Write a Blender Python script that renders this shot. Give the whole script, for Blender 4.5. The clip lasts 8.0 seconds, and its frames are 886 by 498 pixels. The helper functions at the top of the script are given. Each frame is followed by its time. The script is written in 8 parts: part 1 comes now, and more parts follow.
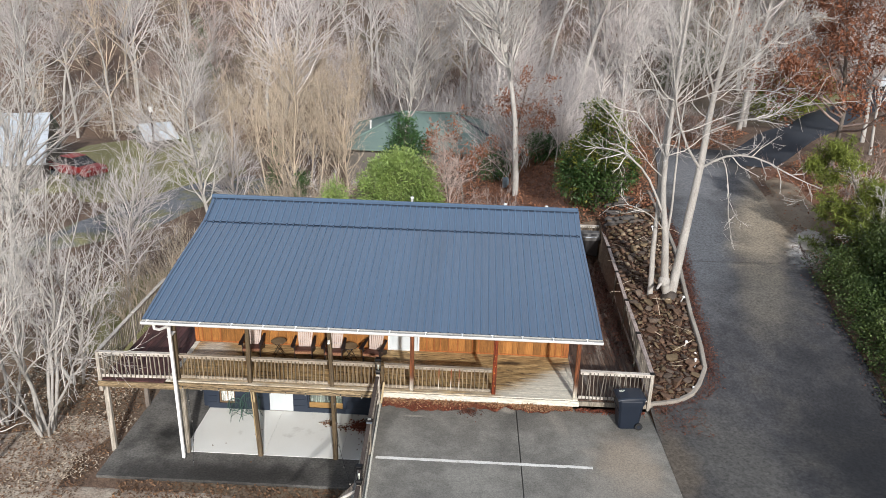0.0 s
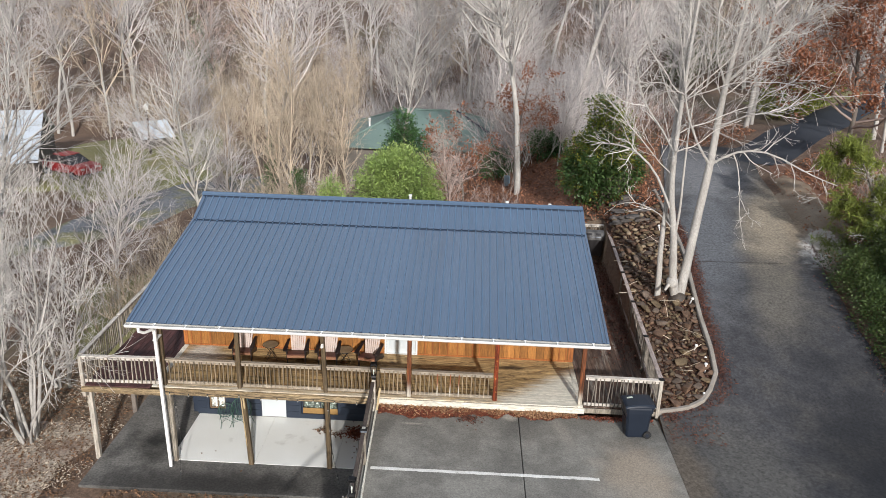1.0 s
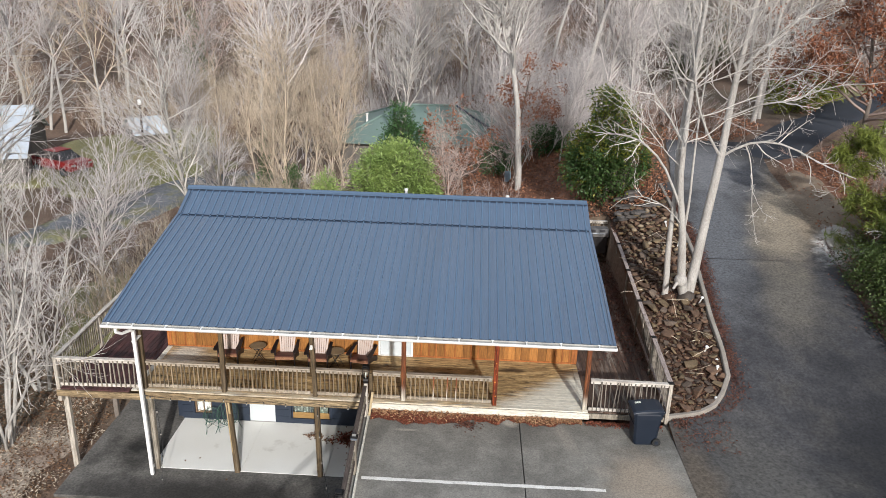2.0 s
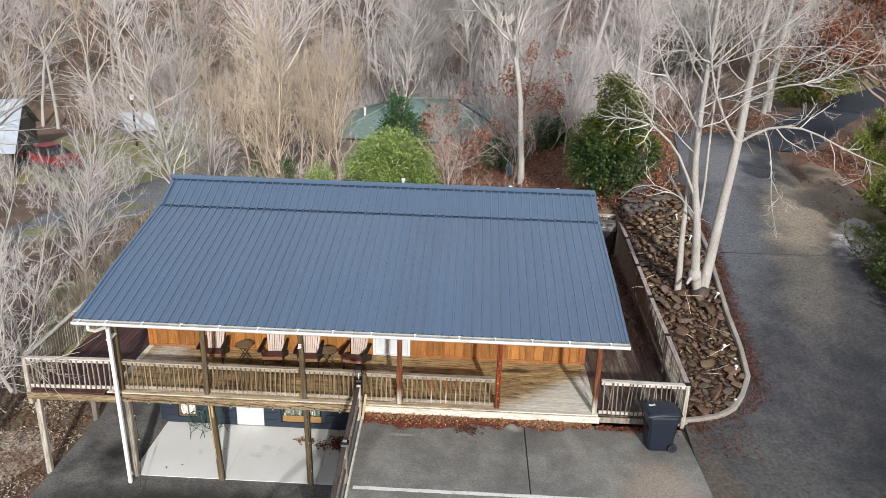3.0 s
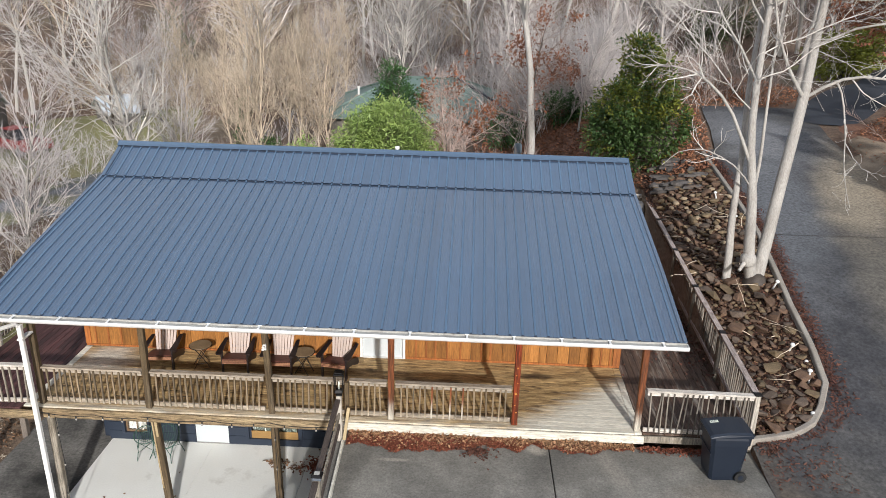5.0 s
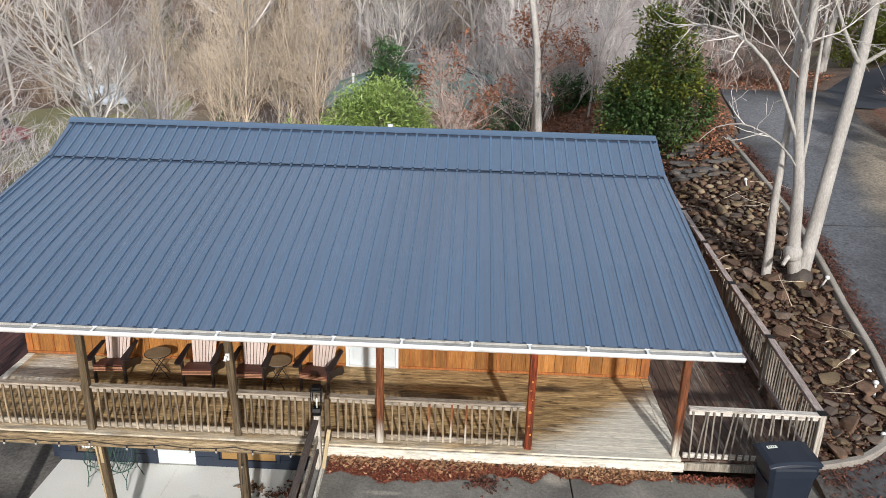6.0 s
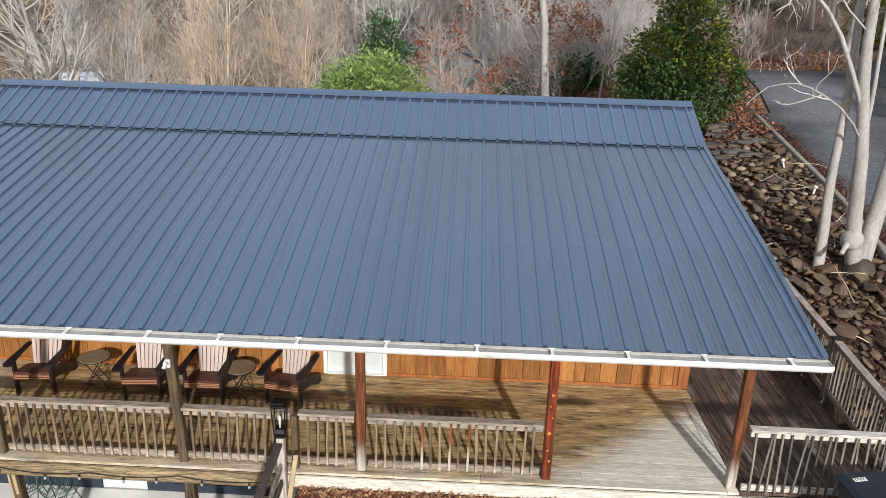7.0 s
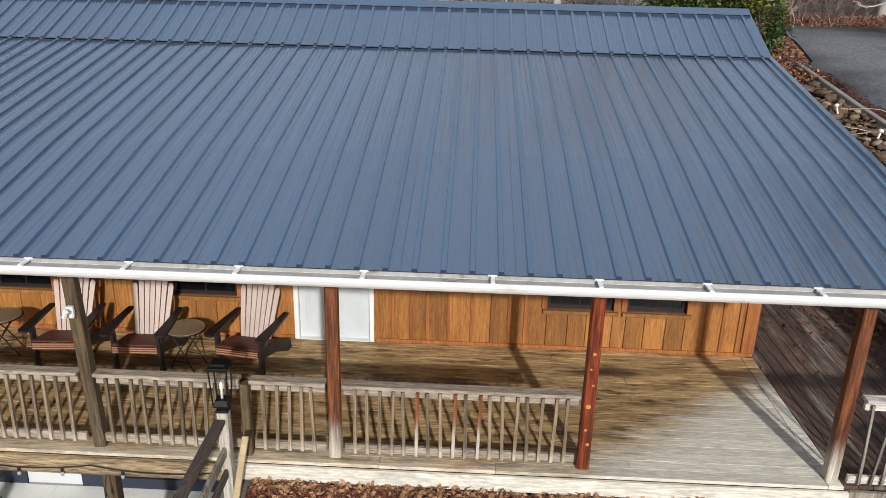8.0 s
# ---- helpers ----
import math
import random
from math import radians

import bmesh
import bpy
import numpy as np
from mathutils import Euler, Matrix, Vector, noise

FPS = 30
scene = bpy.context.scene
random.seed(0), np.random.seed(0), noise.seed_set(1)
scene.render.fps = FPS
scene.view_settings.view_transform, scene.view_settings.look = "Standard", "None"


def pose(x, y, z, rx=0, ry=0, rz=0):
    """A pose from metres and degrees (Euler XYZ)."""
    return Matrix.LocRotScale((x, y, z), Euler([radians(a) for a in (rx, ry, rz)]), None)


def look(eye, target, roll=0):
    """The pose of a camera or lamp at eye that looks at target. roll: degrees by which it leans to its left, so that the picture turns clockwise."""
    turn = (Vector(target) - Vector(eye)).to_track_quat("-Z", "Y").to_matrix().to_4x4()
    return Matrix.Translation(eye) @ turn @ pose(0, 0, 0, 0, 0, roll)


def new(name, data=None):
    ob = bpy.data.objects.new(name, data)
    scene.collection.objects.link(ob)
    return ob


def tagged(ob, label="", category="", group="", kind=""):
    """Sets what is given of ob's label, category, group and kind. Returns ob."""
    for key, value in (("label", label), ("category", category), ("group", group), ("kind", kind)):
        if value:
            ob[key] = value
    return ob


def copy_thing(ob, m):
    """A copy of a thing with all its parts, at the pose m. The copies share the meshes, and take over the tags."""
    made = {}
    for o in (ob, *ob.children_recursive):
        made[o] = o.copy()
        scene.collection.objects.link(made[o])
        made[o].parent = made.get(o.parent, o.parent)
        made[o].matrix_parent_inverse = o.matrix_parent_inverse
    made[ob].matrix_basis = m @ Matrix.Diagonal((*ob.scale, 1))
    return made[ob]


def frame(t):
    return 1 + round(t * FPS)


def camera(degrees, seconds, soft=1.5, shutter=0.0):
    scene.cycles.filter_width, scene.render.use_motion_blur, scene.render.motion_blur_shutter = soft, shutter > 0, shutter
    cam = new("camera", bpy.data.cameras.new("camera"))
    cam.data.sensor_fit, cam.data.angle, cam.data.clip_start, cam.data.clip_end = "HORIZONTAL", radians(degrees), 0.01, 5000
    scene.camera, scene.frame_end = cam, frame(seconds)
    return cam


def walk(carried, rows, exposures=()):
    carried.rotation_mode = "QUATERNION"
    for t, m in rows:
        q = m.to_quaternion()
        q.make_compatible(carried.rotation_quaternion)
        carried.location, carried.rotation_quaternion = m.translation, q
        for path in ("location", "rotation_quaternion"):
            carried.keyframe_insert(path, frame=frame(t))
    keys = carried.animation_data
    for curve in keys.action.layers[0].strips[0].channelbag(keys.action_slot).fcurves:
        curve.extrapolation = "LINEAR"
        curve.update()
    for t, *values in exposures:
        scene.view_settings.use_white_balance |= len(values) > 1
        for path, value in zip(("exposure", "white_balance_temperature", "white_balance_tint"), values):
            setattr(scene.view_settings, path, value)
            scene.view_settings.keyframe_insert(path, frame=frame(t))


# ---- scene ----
cam = camera(60.6, 8.0, 0.8)
PATH = [
    (0, (1.426, -19.882, 11.694), (1.368, -18.002, 11.016), 1.8),
    (0.5, (1.446, -19.397, 11.517), (1.385, -17.517, 10.838), 1.8),
    (1, (1.461, -18.927, 11.323), (1.4, -17.047, 10.646), 1.8),
    (1.5, (1.513, -18.385, 11.105), (1.45, -16.505, 10.425), 1.8),
    (3, (1.567, -16.566, 10.09), (1.501, -14.685, 9.416), 1.7),
    (3.5, (1.563, -15.824, 9.665), (1.493, -13.943, 8.989), 1.6),
    (4, (1.528, -15.047, 9.22), (1.459, -13.163, 8.552), 1.6),
    (4.5, (1.456, -14.088, 8.816), (1.39, -12.206, 8.143), 1.6),
    (6, (1.328, -10.745, 7.355), (1.264, -8.866, 6.673), 1.5),
    (6.5, (1.3, -9.571, 6.936), (1.238, -7.691, 6.256), 1.5),
    (7, (1.286, -8.477, 6.237), (1.224, -6.597, 5.556), 1.6),
    (7.5, (1.294, -7.378, 5.372), (1.227, -5.5, 4.685), 1.4),
    (8, (1.251, -6.379, 4.57), (1.183, -4.501, 3.885), 1.4),
]
walk(cam, [(t, look(eye, target, roll)) for t, eye, target, roll in PATH], [(0, 0.10), (6, 0.10), (7, 0.04), (8, -0.12)])

# ---- world, sun ----
SUN_AZ, SUN_EL = radians(13), radians(23.5)      # the sun stands behind the camera, a little to its right
world = bpy.data.worlds.new("sky")
scene.world = world
world.use_nodes = True
wn = world.node_tree
sky = wn.nodes.new("ShaderNodeTexSky")
sky.sky_type = "NISHITA"
sky.sun_disc = False
sky.sun_elevation = SUN_EL
sky.sun_rotation = radians(180) - SUN_AZ
sky.air_density, sky.dust_density, sky.ozone_density = 1.0, 5.0, 1.0
bg = wn.nodes["Background"]
bg.inputs["Strength"].default_value = 0.070
veil = wn.nodes.new("ShaderNodeMix")              # thin high cloud over the whole sky
veil.data_type = "RGBA"
veil.inputs[0].default_value = 0.5
veil.inputs[7].default_value = (11.2, 13.0, 15.8, 1)
wn.links.new(sky.outputs["Color"], veil.inputs[6])
wn.links.new(veil.outputs[2], bg.inputs["Color"])
sun_data = bpy.data.lights.new("sun", "SUN")
sun_data.energy, sun_data.angle, sun_data.color = 4.1, radians(1.6), (1.0, 0.985, 0.97)
sun = new("sun", sun_data)
sun_dir = Vector((math.sin(SUN_AZ) * math.cos(SUN_EL), -math.cos(SUN_AZ) * math.cos(SUN_EL), math.sin(SUN_EL)))
sun.matrix_world = look(sun_dir * 80, (0, 0, 0))
scene.view_settings.exposure = 0.0

# ---- materials ----


def material(name, color, rough=0.7, metal=0.0, color2=None, mix_scale=3.0, fine_scale=40.0, fine=0.25, bump=0.3, bump_dist=0.01,
             stretch=(1, 1, 1), piece=0.0, island=0.0, dark=None, dark_scale=0.6, dark_at=(0.55, 0.75), spec=0.4, translucent=0.0, clump=0.5, streak=None):
    """A surface with a slow change between two colours, a fine grain, dark stains, and a bump of the same grain."""
    m = bpy.data.materials.new(name)
    m.use_nodes = True
    nt = m.node_tree
    n, l = nt.nodes, nt.links
    b = n["Principled BSDF"]
    b.inputs["Roughness"].default_value = rough
    b.inputs["Metallic"].default_value = metal
    b.inputs["Specular IOR Level"].default_value = spec
    tc = n.new("ShaderNodeTexCoord")
    mp = n.new("ShaderNodeMapping")
    mp.inputs["Scale"].default_value = stretch
    l.new(tc.outputs["Object"], mp.inputs["Vector"])
    slow = n.new("ShaderNodeTexNoise")
    slow.inputs["Scale"].default_value = mix_scale
    slow.inputs["Detail"].default_value = 4
    grain = n.new("ShaderNodeTexNoise")
    grain.inputs["Scale"].default_value = fine_scale
    grain.inputs["Detail"].default_value = 5
    grain.inputs["Roughness"].default_value = 0.65
    for t in (slow, grain):
        l.new(mp.outputs["Vector"], t.inputs["Vector"])
    ramp = n.new("ShaderNodeMapRange")
    ramp.inputs["From Min"].default_value, ramp.inputs["From Max"].default_value = 0.5 - clump * 0.5, 0.5 + clump * 0.5
    l.new(slow.outputs["Fac"], ramp.inputs["Value"])
    mix = n.new("ShaderNodeMix")
    mix.data_type = "RGBA"
    mix.inputs[6].default_value = (*color, 1)
    mix.inputs[7].default_value = (*(color2 or [c * 0.7 for c in color]), 1)
    l.new(ramp.outputs["Result"], mix.inputs[0])
    out = mix.outputs[2]
    if dark:
        st = n.new("ShaderNodeTexNoise")
        st.inputs["Scale"].default_value = dark_scale
        st.inputs["Detail"].default_value = 6
        st.inputs["Roughness"].default_value = 0.6
        l.new(mp.outputs["Vector"], st.inputs["Vector"])
        sr = n.new("ShaderNodeMapRange")
        sr.inputs["From Min"].default_value, sr.inputs["From Max"].default_value = dark_at
        l.new(st.outputs["Fac"], sr.inputs["Value"])
        dm = n.new("ShaderNodeMix")
        dm.data_type = "RGBA"
        dm.inputs[7].default_value = (*dark, 1)
        l.new(sr.outputs["Result"], dm.inputs[0])
        l.new(out, dm.inputs[6])
        out = dm.outputs[2]
    # value changes: the grain, and from piece to piece
    gm = n.new("ShaderNodeMapRange")
    gm.inputs["From Min"].default_value, gm.inputs["From Max"].default_value = 0.25, 0.75
    gm.inputs["To Min"].default_value, gm.inputs["To Max"].default_value = 1 - fine, 1 + fine
    l.new(grain.outputs["Fac"], gm.inputs["Value"])
    value = gm.outputs["Result"]
    for amount, node, socket in ((piece, "ShaderNodeObjectInfo", "Random"), (island, "ShaderNodeNewGeometry", "Random Per Island")):
        if amount:
            src = n.new(node)
            pr = n.new("ShaderNodeMapRange")
            pr.inputs["To Min"].default_value, pr.inputs["To Max"].default_value = 1 - amount, 1 + amount
            l.new(src.outputs[socket], pr.inputs["Value"])
            mul = n.new("ShaderNodeMath")
            mul.operation = "MULTIPLY"
            l.new(value, mul.inputs[0])
            l.new(pr.outputs["Result"], mul.inputs[1])
            value = mul.outputs[0]
    if streak:
        amount, along = streak                      # dark weather cracks along the grain
        sm = n.new("ShaderNodeMapping")
        sm.inputs["Scale"].default_value = {"x": (1.7, 16, 16), "y": (16, 0.9, 16), "z": (16, 16, 0.9)}[along]
        l.new(tc.outputs["Object"], sm.inputs["Vector"])
        own = n.new("ShaderNodeObjectInfo")          # each board its own stretch of grain
        far = n.new("ShaderNodeVectorMath")
        far.operation = "MULTIPLY_ADD"
        far.inputs[1].default_value = (37, 53, 41)
        l.new(own.outputs["Random"], far.inputs[0])
        l.new(sm.outputs["Vector"], far.inputs[2])
        sn = n.new("ShaderNodeTexNoise")
        sn.inputs["Scale"].default_value, sn.inputs["Detail"].default_value, sn.inputs["Roughness"].default_value = 2.6, 6, 0.7
        sn.inputs["Distortion"].default_value = 0.6
        l.new(far.outputs["Vector"], sn.inputs["Vector"])
        rings = n.new("ShaderNodeTexNoise")          # year rings: level lines of a slow field
        rings.inputs["Scale"].default_value, rings.inputs["Detail"].default_value = 0.30, 1.5
        l.new(far.outputs["Vector"], rings.inputs["Vector"])
        band = n.new("ShaderNodeMath")
        band.operation = "MULTIPLY"
        band.inputs[1].default_value = 95.0
        l.new(rings.outputs["Fac"], band.inputs[0])
        wave = n.new("ShaderNodeMath")
        wave.operation = "SINE"
        l.new(band.outputs[0], wave.inputs[0])
        lines = n.new("ShaderNodeMath")
        lines.operation = "MULTIPLY_ADD"
        lines.inputs[1].default_value = 0.045
        l.new(wave.outputs[0], lines.inputs[0])
        l.new(sn.outputs["Fac"], lines.inputs[2])
        sr2 = n.new("ShaderNodeMapRange")
        sr2.inputs["From Min"].default_value, sr2.inputs["From Max"].default_value = 0.34, 0.62
        sr2.inputs["To Min"].default_value, sr2.inputs["To Max"].default_value = 1 - amount, 1 + amount * 0.35
        l.new(lines.outputs[0], sr2.inputs["Value"])
        mul2 = n.new("ShaderNodeMath")
        mul2.operation = "MULTIPLY"
        l.new(value, mul2.inputs[0])
        l.new(sr2.outputs["Result"], mul2.inputs[1])
        value = mul2.outputs[0]
    hsv = n.new("ShaderNodeHueSaturation")
    l.new(out, hsv.inputs["Color"])
    l.new(value, hsv.inputs["Value"])
    l.new(hsv.outputs["Color"], b.inputs["Base Color"])
    if bump:
        bp = n.new("ShaderNodeBump")
        bp.inputs["Strength"].default_value, bp.inputs["Distance"].default_value = bump, bump_dist
        l.new(grain.outputs["Fac"], bp.inputs["Height"])
        l.new(bp.outputs["Normal"], b.inputs["Normal"])
    if translucent:
        tr = n.new("ShaderNodeBsdfTranslucent")
        l.new(hsv.outputs["Color"], tr.inputs["Color"])
        ms = n.new("ShaderNodeMixShader")
        ms.inputs[0].default_value = translucent
        l.new(b.outputs[0], ms.inputs[1])
        l.new(tr.outputs[0], ms.inputs[2])
        l.new(ms.outputs[0], n["Material Output"].inputs["Surface"])
    return m


def glass_material(name, tint=(0.02, 0.025, 0.03), clear=0.75):
    m = bpy.data.materials.new(name)
    m.use_nodes = True
    b = m.node_tree.nodes["Principled BSDF"]
    b.inputs["Base Color"].default_value = (*tint, 1)
    b.inputs["Roughness"].default_value = 0.05
    b.inputs["Transmission Weight"].default_value = clear
    b.inputs["IOR"].default_value = 1.45
    return m


M_ROOF = material("roof_steel_blue", (0.035, 0.073, 0.133), 0.30, 0.0, (0.028, 0.061, 0.117), 0.5, 9, 0.13, 0.30, 0.004, (1, 0.035, 1), piece=0.07, spec=0.5)
roof_bsdf = M_ROOF.node_tree.nodes["Principled BSDF"]
roof_bsdf.inputs["Coat Weight"].default_value, roof_bsdf.inputs["Coat Roughness"].default_value = 1.0, 0.12
roof_bsdf.inputs["Coat IOR"].default_value = 2.6
# lighter copy of the roof blue: the crests' sheen put into colour
M_ROOFCREST = material("roof_steel_blue_sheen", (0.084, 0.14, 0.215), 0.30, 0.0, (0.072, 0.121, 0.19), 0.5, 14, 0.06, 0.03, 0.004, (1, 0.25, 1), piece=0.06, spec=0.5)
M_ROOFDARK = material("roof_closure_and_shade", (0.012, 0.018, 0.03), 0.75, 0.0, (0.022, 0.035, 0.065), 2, 30, 0.1, 0.1)
M_SCREW = material("screw_head", (0.012, 0.016, 0.024), 0.8, 0.0, (0.01, 0.013, 0.02), 5, 40, 0.1, 0, spec=0.1)
M_RIDGE = material("ridge_steel_blue", (0.085, 0.130, 0.195), 0.26, 0.0, (0.07, 0.11, 0.17), 0.8, 14, 0.08, 0.05, 0.004, (0.3, 1, 1), spec=0.6)
M_WHITE = material("white_aluminium", (0.80, 0.80, 0.78), 0.4, 0.0, (0.74, 0.73, 0.70), 1.5, 25, 0.05, 0.05, dark=(0.45, 0.42, 0.36), dark_scale=2.5, dark_at=(0.62, 0.85))
M_GUTTERIN = material("gutter_inside_grey", (0.30, 0.29, 0.27), 0.7, 0.0, (0.40, 0.39, 0.36), 3, 25, 0.2, 0.2, dark=(0.07, 0.045, 0.03), dark_scale=4, dark_at=(0.6, 0.75))
M_SIDING = material("stained_siding", (0.365, 0.160, 0.042), 0.5, 0.0, (0.26, 0.104, 0.026), 2.2, 20, 0.42, 0.3, 0.004, (5, 5, 0.45), piece=0.28, dark=(0.16, 0.05, 0.015), dark_scale=1.2, dark_at=(0.58, 0.85), streak=(0.3, "z"))
M_BATTEN = material("stained_trim", (0.40, 0.14, 0.036), 0.6, 0.0, (0.28, 0.09, 0.024), 2.5, 30, 0.25, 0.25, 0.003, (5, 5, 0.5), piece=0.2, streak=(0.4, "z"))
M_POSTRED = material("red_stained_post", (0.33, 0.06, 0.018), 0.38, 0.0, (0.085, 0.022, 0.011), 3.0, 24, 0.5, 0.3, 0.004, (6, 6, 0.5), dark=(0.06, 0.022, 0.012), dark_scale=1.1, dark_at=(0.5, 0.75), streak=(0.7, "z"))
M_YELLOWFRAME = material("yellow_wood_frame", (0.34, 0.20, 0.07), 0.6, 0.0, (0.26, 0.15, 0.05), 3, 30, 0.2, 0.2)
M_KNOT = material("yellow_knot", (0.62, 0.30, 0.07), 0.5, 0.0, (0.45, 0.18, 0.04), 9, 40, 0.2, 0.1)
M_GREYWOOD = material("weathered_wood", (0.32, 0.285, 0.235), 0.85, 0.0, (0.18, 0.15, 0.11), 2.4, 30, 0.30, 0.4, 0.004, (4, 4, 1.0), piece=0.16, dark=(0.12, 0.085, 0.05), dark_scale=1.2, dark_at=(0.55, 0.8), streak=(0.6, "z"))
M_BALUSTER = material("weathered_baluster", (0.24, 0.185, 0.12), 0.85, 0.0, (0.14, 0.10, 0.06), 1.5, 30, 0.28, 0.3, 0.003, (6, 6, 0.8), piece=0.45, streak=(0.6, "z"))
M_BALUSTERGREY = material("grey_weathered_baluster", (0.235, 0.208, 0.175), 0.85, 0.0, (0.12, 0.10, 0.08), 1.5, 30, 0.28, 0.3, 0.003, (6, 6, 0.8), piece=0.5, streak=(0.65, "z"))
M_RAILTOP = material("weathered_rail_cap", (0.42, 0.37, 0.305), 0.85, 0.0, (0.28, 0.215, 0.15), 2.0, 30, 0.25, 0.4, 0.004, (0.5, 6, 6), piece=0.12, dark=(0.16, 0.12, 0.09), dark_scale=1.4, dark_at=(0.6, 0.8), streak=(0.55, "x"))
M_SILLBROWN = material("brown_wood_frame", (0.20, 0.13, 0.075), 0.6, 0.0, (0.14, 0.09, 0.05), 3, 30, 0.2, 0.2)
M_RAILPALE = material("sun_bleached_rail", (0.66, 0.62, 0.56), 0.85, 0.0, (0.50, 0.44, 0.38), 2.0, 30, 0.2, 0.4, 0.004, (1, 1, 1), piece=0.1, dark=(0.25, 0.2, 0.16), dark_scale=1.6, dark_at=(0.6, 0.82), streak=(0.45, "x"))
M_RAILROSE = material("rose_grey_bleached_rail", (0.50, 0.42, 0.385), 0.85, 0.0, (0.34, 0.27, 0.24), 2.0, 30, 0.25, 0.4, 0.004, (1, 1, 1), piece=0.12, dark=(0.17, 0.13, 0.11), dark_scale=1.6, dark_at=(0.58, 0.8), streak=(0.5, "x"))
M_POSTPALE = material("sun_bleached_post", (0.54, 0.49, 0.42), 0.85, 0.0, (0.38, 0.33, 0.27), 2.0, 30, 0.25, 0.4, 0.004, (6, 6, 0.5), piece=0.1, dark=(0.2, 0.16, 0.12), dark_scale=1.4, dark_at=(0.58, 0.8), streak=(0.5, "z"))
M_BEAM = material("weathered_beam", (0.38, 0.285, 0.165), 0.85, 0.0, (0.19, 0.13, 0.07), 1.6, 22, 0.42, 0.4, 0.006, (0.35, 5, 5), dark=(0.08, 0.06, 0.045), dark_scale=1.0, dark_at=(0.53, 0.70), streak=(0.75, "x"))
M_DECK = material("worn_deck_board", (0.54, 0.375, 0.18), 0.7, 0.0, (0.27, 0.17, 0.073), 2.0, 14, 0.30, 0.5, 0.005, (1.0, 5, 1), piece=0.16, dark=(0.085, 0.050, 0.024), dark_scale=1.9, dark_at=(0.55, 0.66), streak=(0.52, "x"), clump=0.32)
M_DECKPALE = material("bleached_deck_board", (0.70, 0.67, 0.58), 0.8, 0.0, (0.58, 0.54, 0.45), 0.9, 22, 0.2, 0.4, 0.004, (0.5, 5, 1), piece=0.08, dark=(0.24, 0.19, 0.13), dark_scale=0.7, dark_at=(0.58, 0.8), streak=(0.35, "x"))
M_SIDEDECK = material("dark_stained_deck_board", (0.145, 0.088, 0.058), 0.7, 0.0, (0.055, 0.034, 0.028), 1.2, 22, 0.35, 0.4, 0.004, (5, 0.5, 1), piece=0.35, dark=(0.34, 0.29, 0.24), dark_scale=1.0, dark_at=(0.53, 0.68), streak=(0.5, "y"))
M_SIDEDECKW = material("red_stained_deck_board", (0.105, 0.042, 0.038), 0.7, 0.0, (0.06, 0.028, 0.028), 1.2, 22, 0.35, 0.4, 0.004, (5, 0.5, 1), piece=0.3, dark=(0.34, 0.28, 0.23), dark_scale=1.0, dark_at=(0.66, 0.8), streak=(0.5, "y"))
M_CONCRETE = material("stained_concrete", (0.230, 0.219, 0.194), 0.85, 0.0, (0.165, 0.156, 0.138), 1.3, 26, 0.40, 0.12, 0.003, dark=(0.092, 0.088, 0.080), dark_scale=0.45, dark_at=(0.47, 0.74), clump=0.18)
M_CONCRETEDARK = material("damp_dark_concrete", (0.19, 0.18, 0.165), 0.7, 0.0, (0.10, 0.094, 0.085), 1.2, 15, 0.55, 0.3, 0.006, dark=(0.025, 0.024, 0.022), dark_scale=0.7, dark_at=(0.5, 0.7))
M_PATIO = material("pale_patio_concrete", (0.82, 0.82, 0.785), 0.85, 0.0, (0.73, 0.72, 0.675), 0.7, 30, 0.08, 0.2, 0.004, dark=(0.42, 0.39, 0.34), dark_scale=1.2, dark_at=(0.6, 0.85))
M_ASPHALT = material("worn_asphalt", (0.056, 0.055, 0.058), 0.85, 0.0, (0.033, 0.033, 0.037), 2.4, 12, 0.60, 0.12, 0.006, (1, 1, 1), clump=0.4, dark=(0.068, 0.063, 0.056), dark_scale=0.5, dark_at=(0.50, 0.72))
M_ASPHALTWET = material("wet_asphalt", (0.040, 0.045, 0.056), 0.8, 0.0, (0.027, 0.030, 0.038), 0.3, 25, 0.25, 0.3, 0.006)
M_LANE = material("grey_gravel_lane", (0.17, 0.175, 0.185), 0.9, 0.0, (0.11, 0.112, 0.12), 0.9, 7, 0.5, 0.5, 0.02, dark=(0.17, 0.16, 0.085), dark_scale=0.6, dark_at=(0.46, 0.62))
M_GRAVELPALE = material("pale_gravel", (0.62, 0.58, 0.53), 0.9, 0.0, (0.34, 0.29, 0.24), 3, 18, 0.3, 0.6, 0.02)
M_SAND = material("sandy_dirt", (0.31, 0.25, 0.185), 0.9, 0.0, (0.19, 0.135, 0.09), 0.9, 18, 0.3, 0.5, 0.015)
M_PAINTLINE = material("worn_white_paint", (0.72, 0.71, 0.68), 0.8, 0.0, (0.6, 0.58, 0.54), 3, 30, 0.2, 0.2, dark=(0.3, 0.28, 0.25), dark_scale=5, dark_at=(0.58, 0.7))
M_CURB = material("weathered_curb", (0.33, 0.30, 0.26), 0.85, 0.0, (0.22, 0.19, 0.16), 1.5, 30, 0.25, 0.4, 0.006)
M_TIMBERDARK = material("dark_timber", (0.10, 0.075, 0.06), 0.85, 0.0, (0.06, 0.045, 0.04), 1.5, 30, 0.3, 0.4, streak=(0.5, "x"))
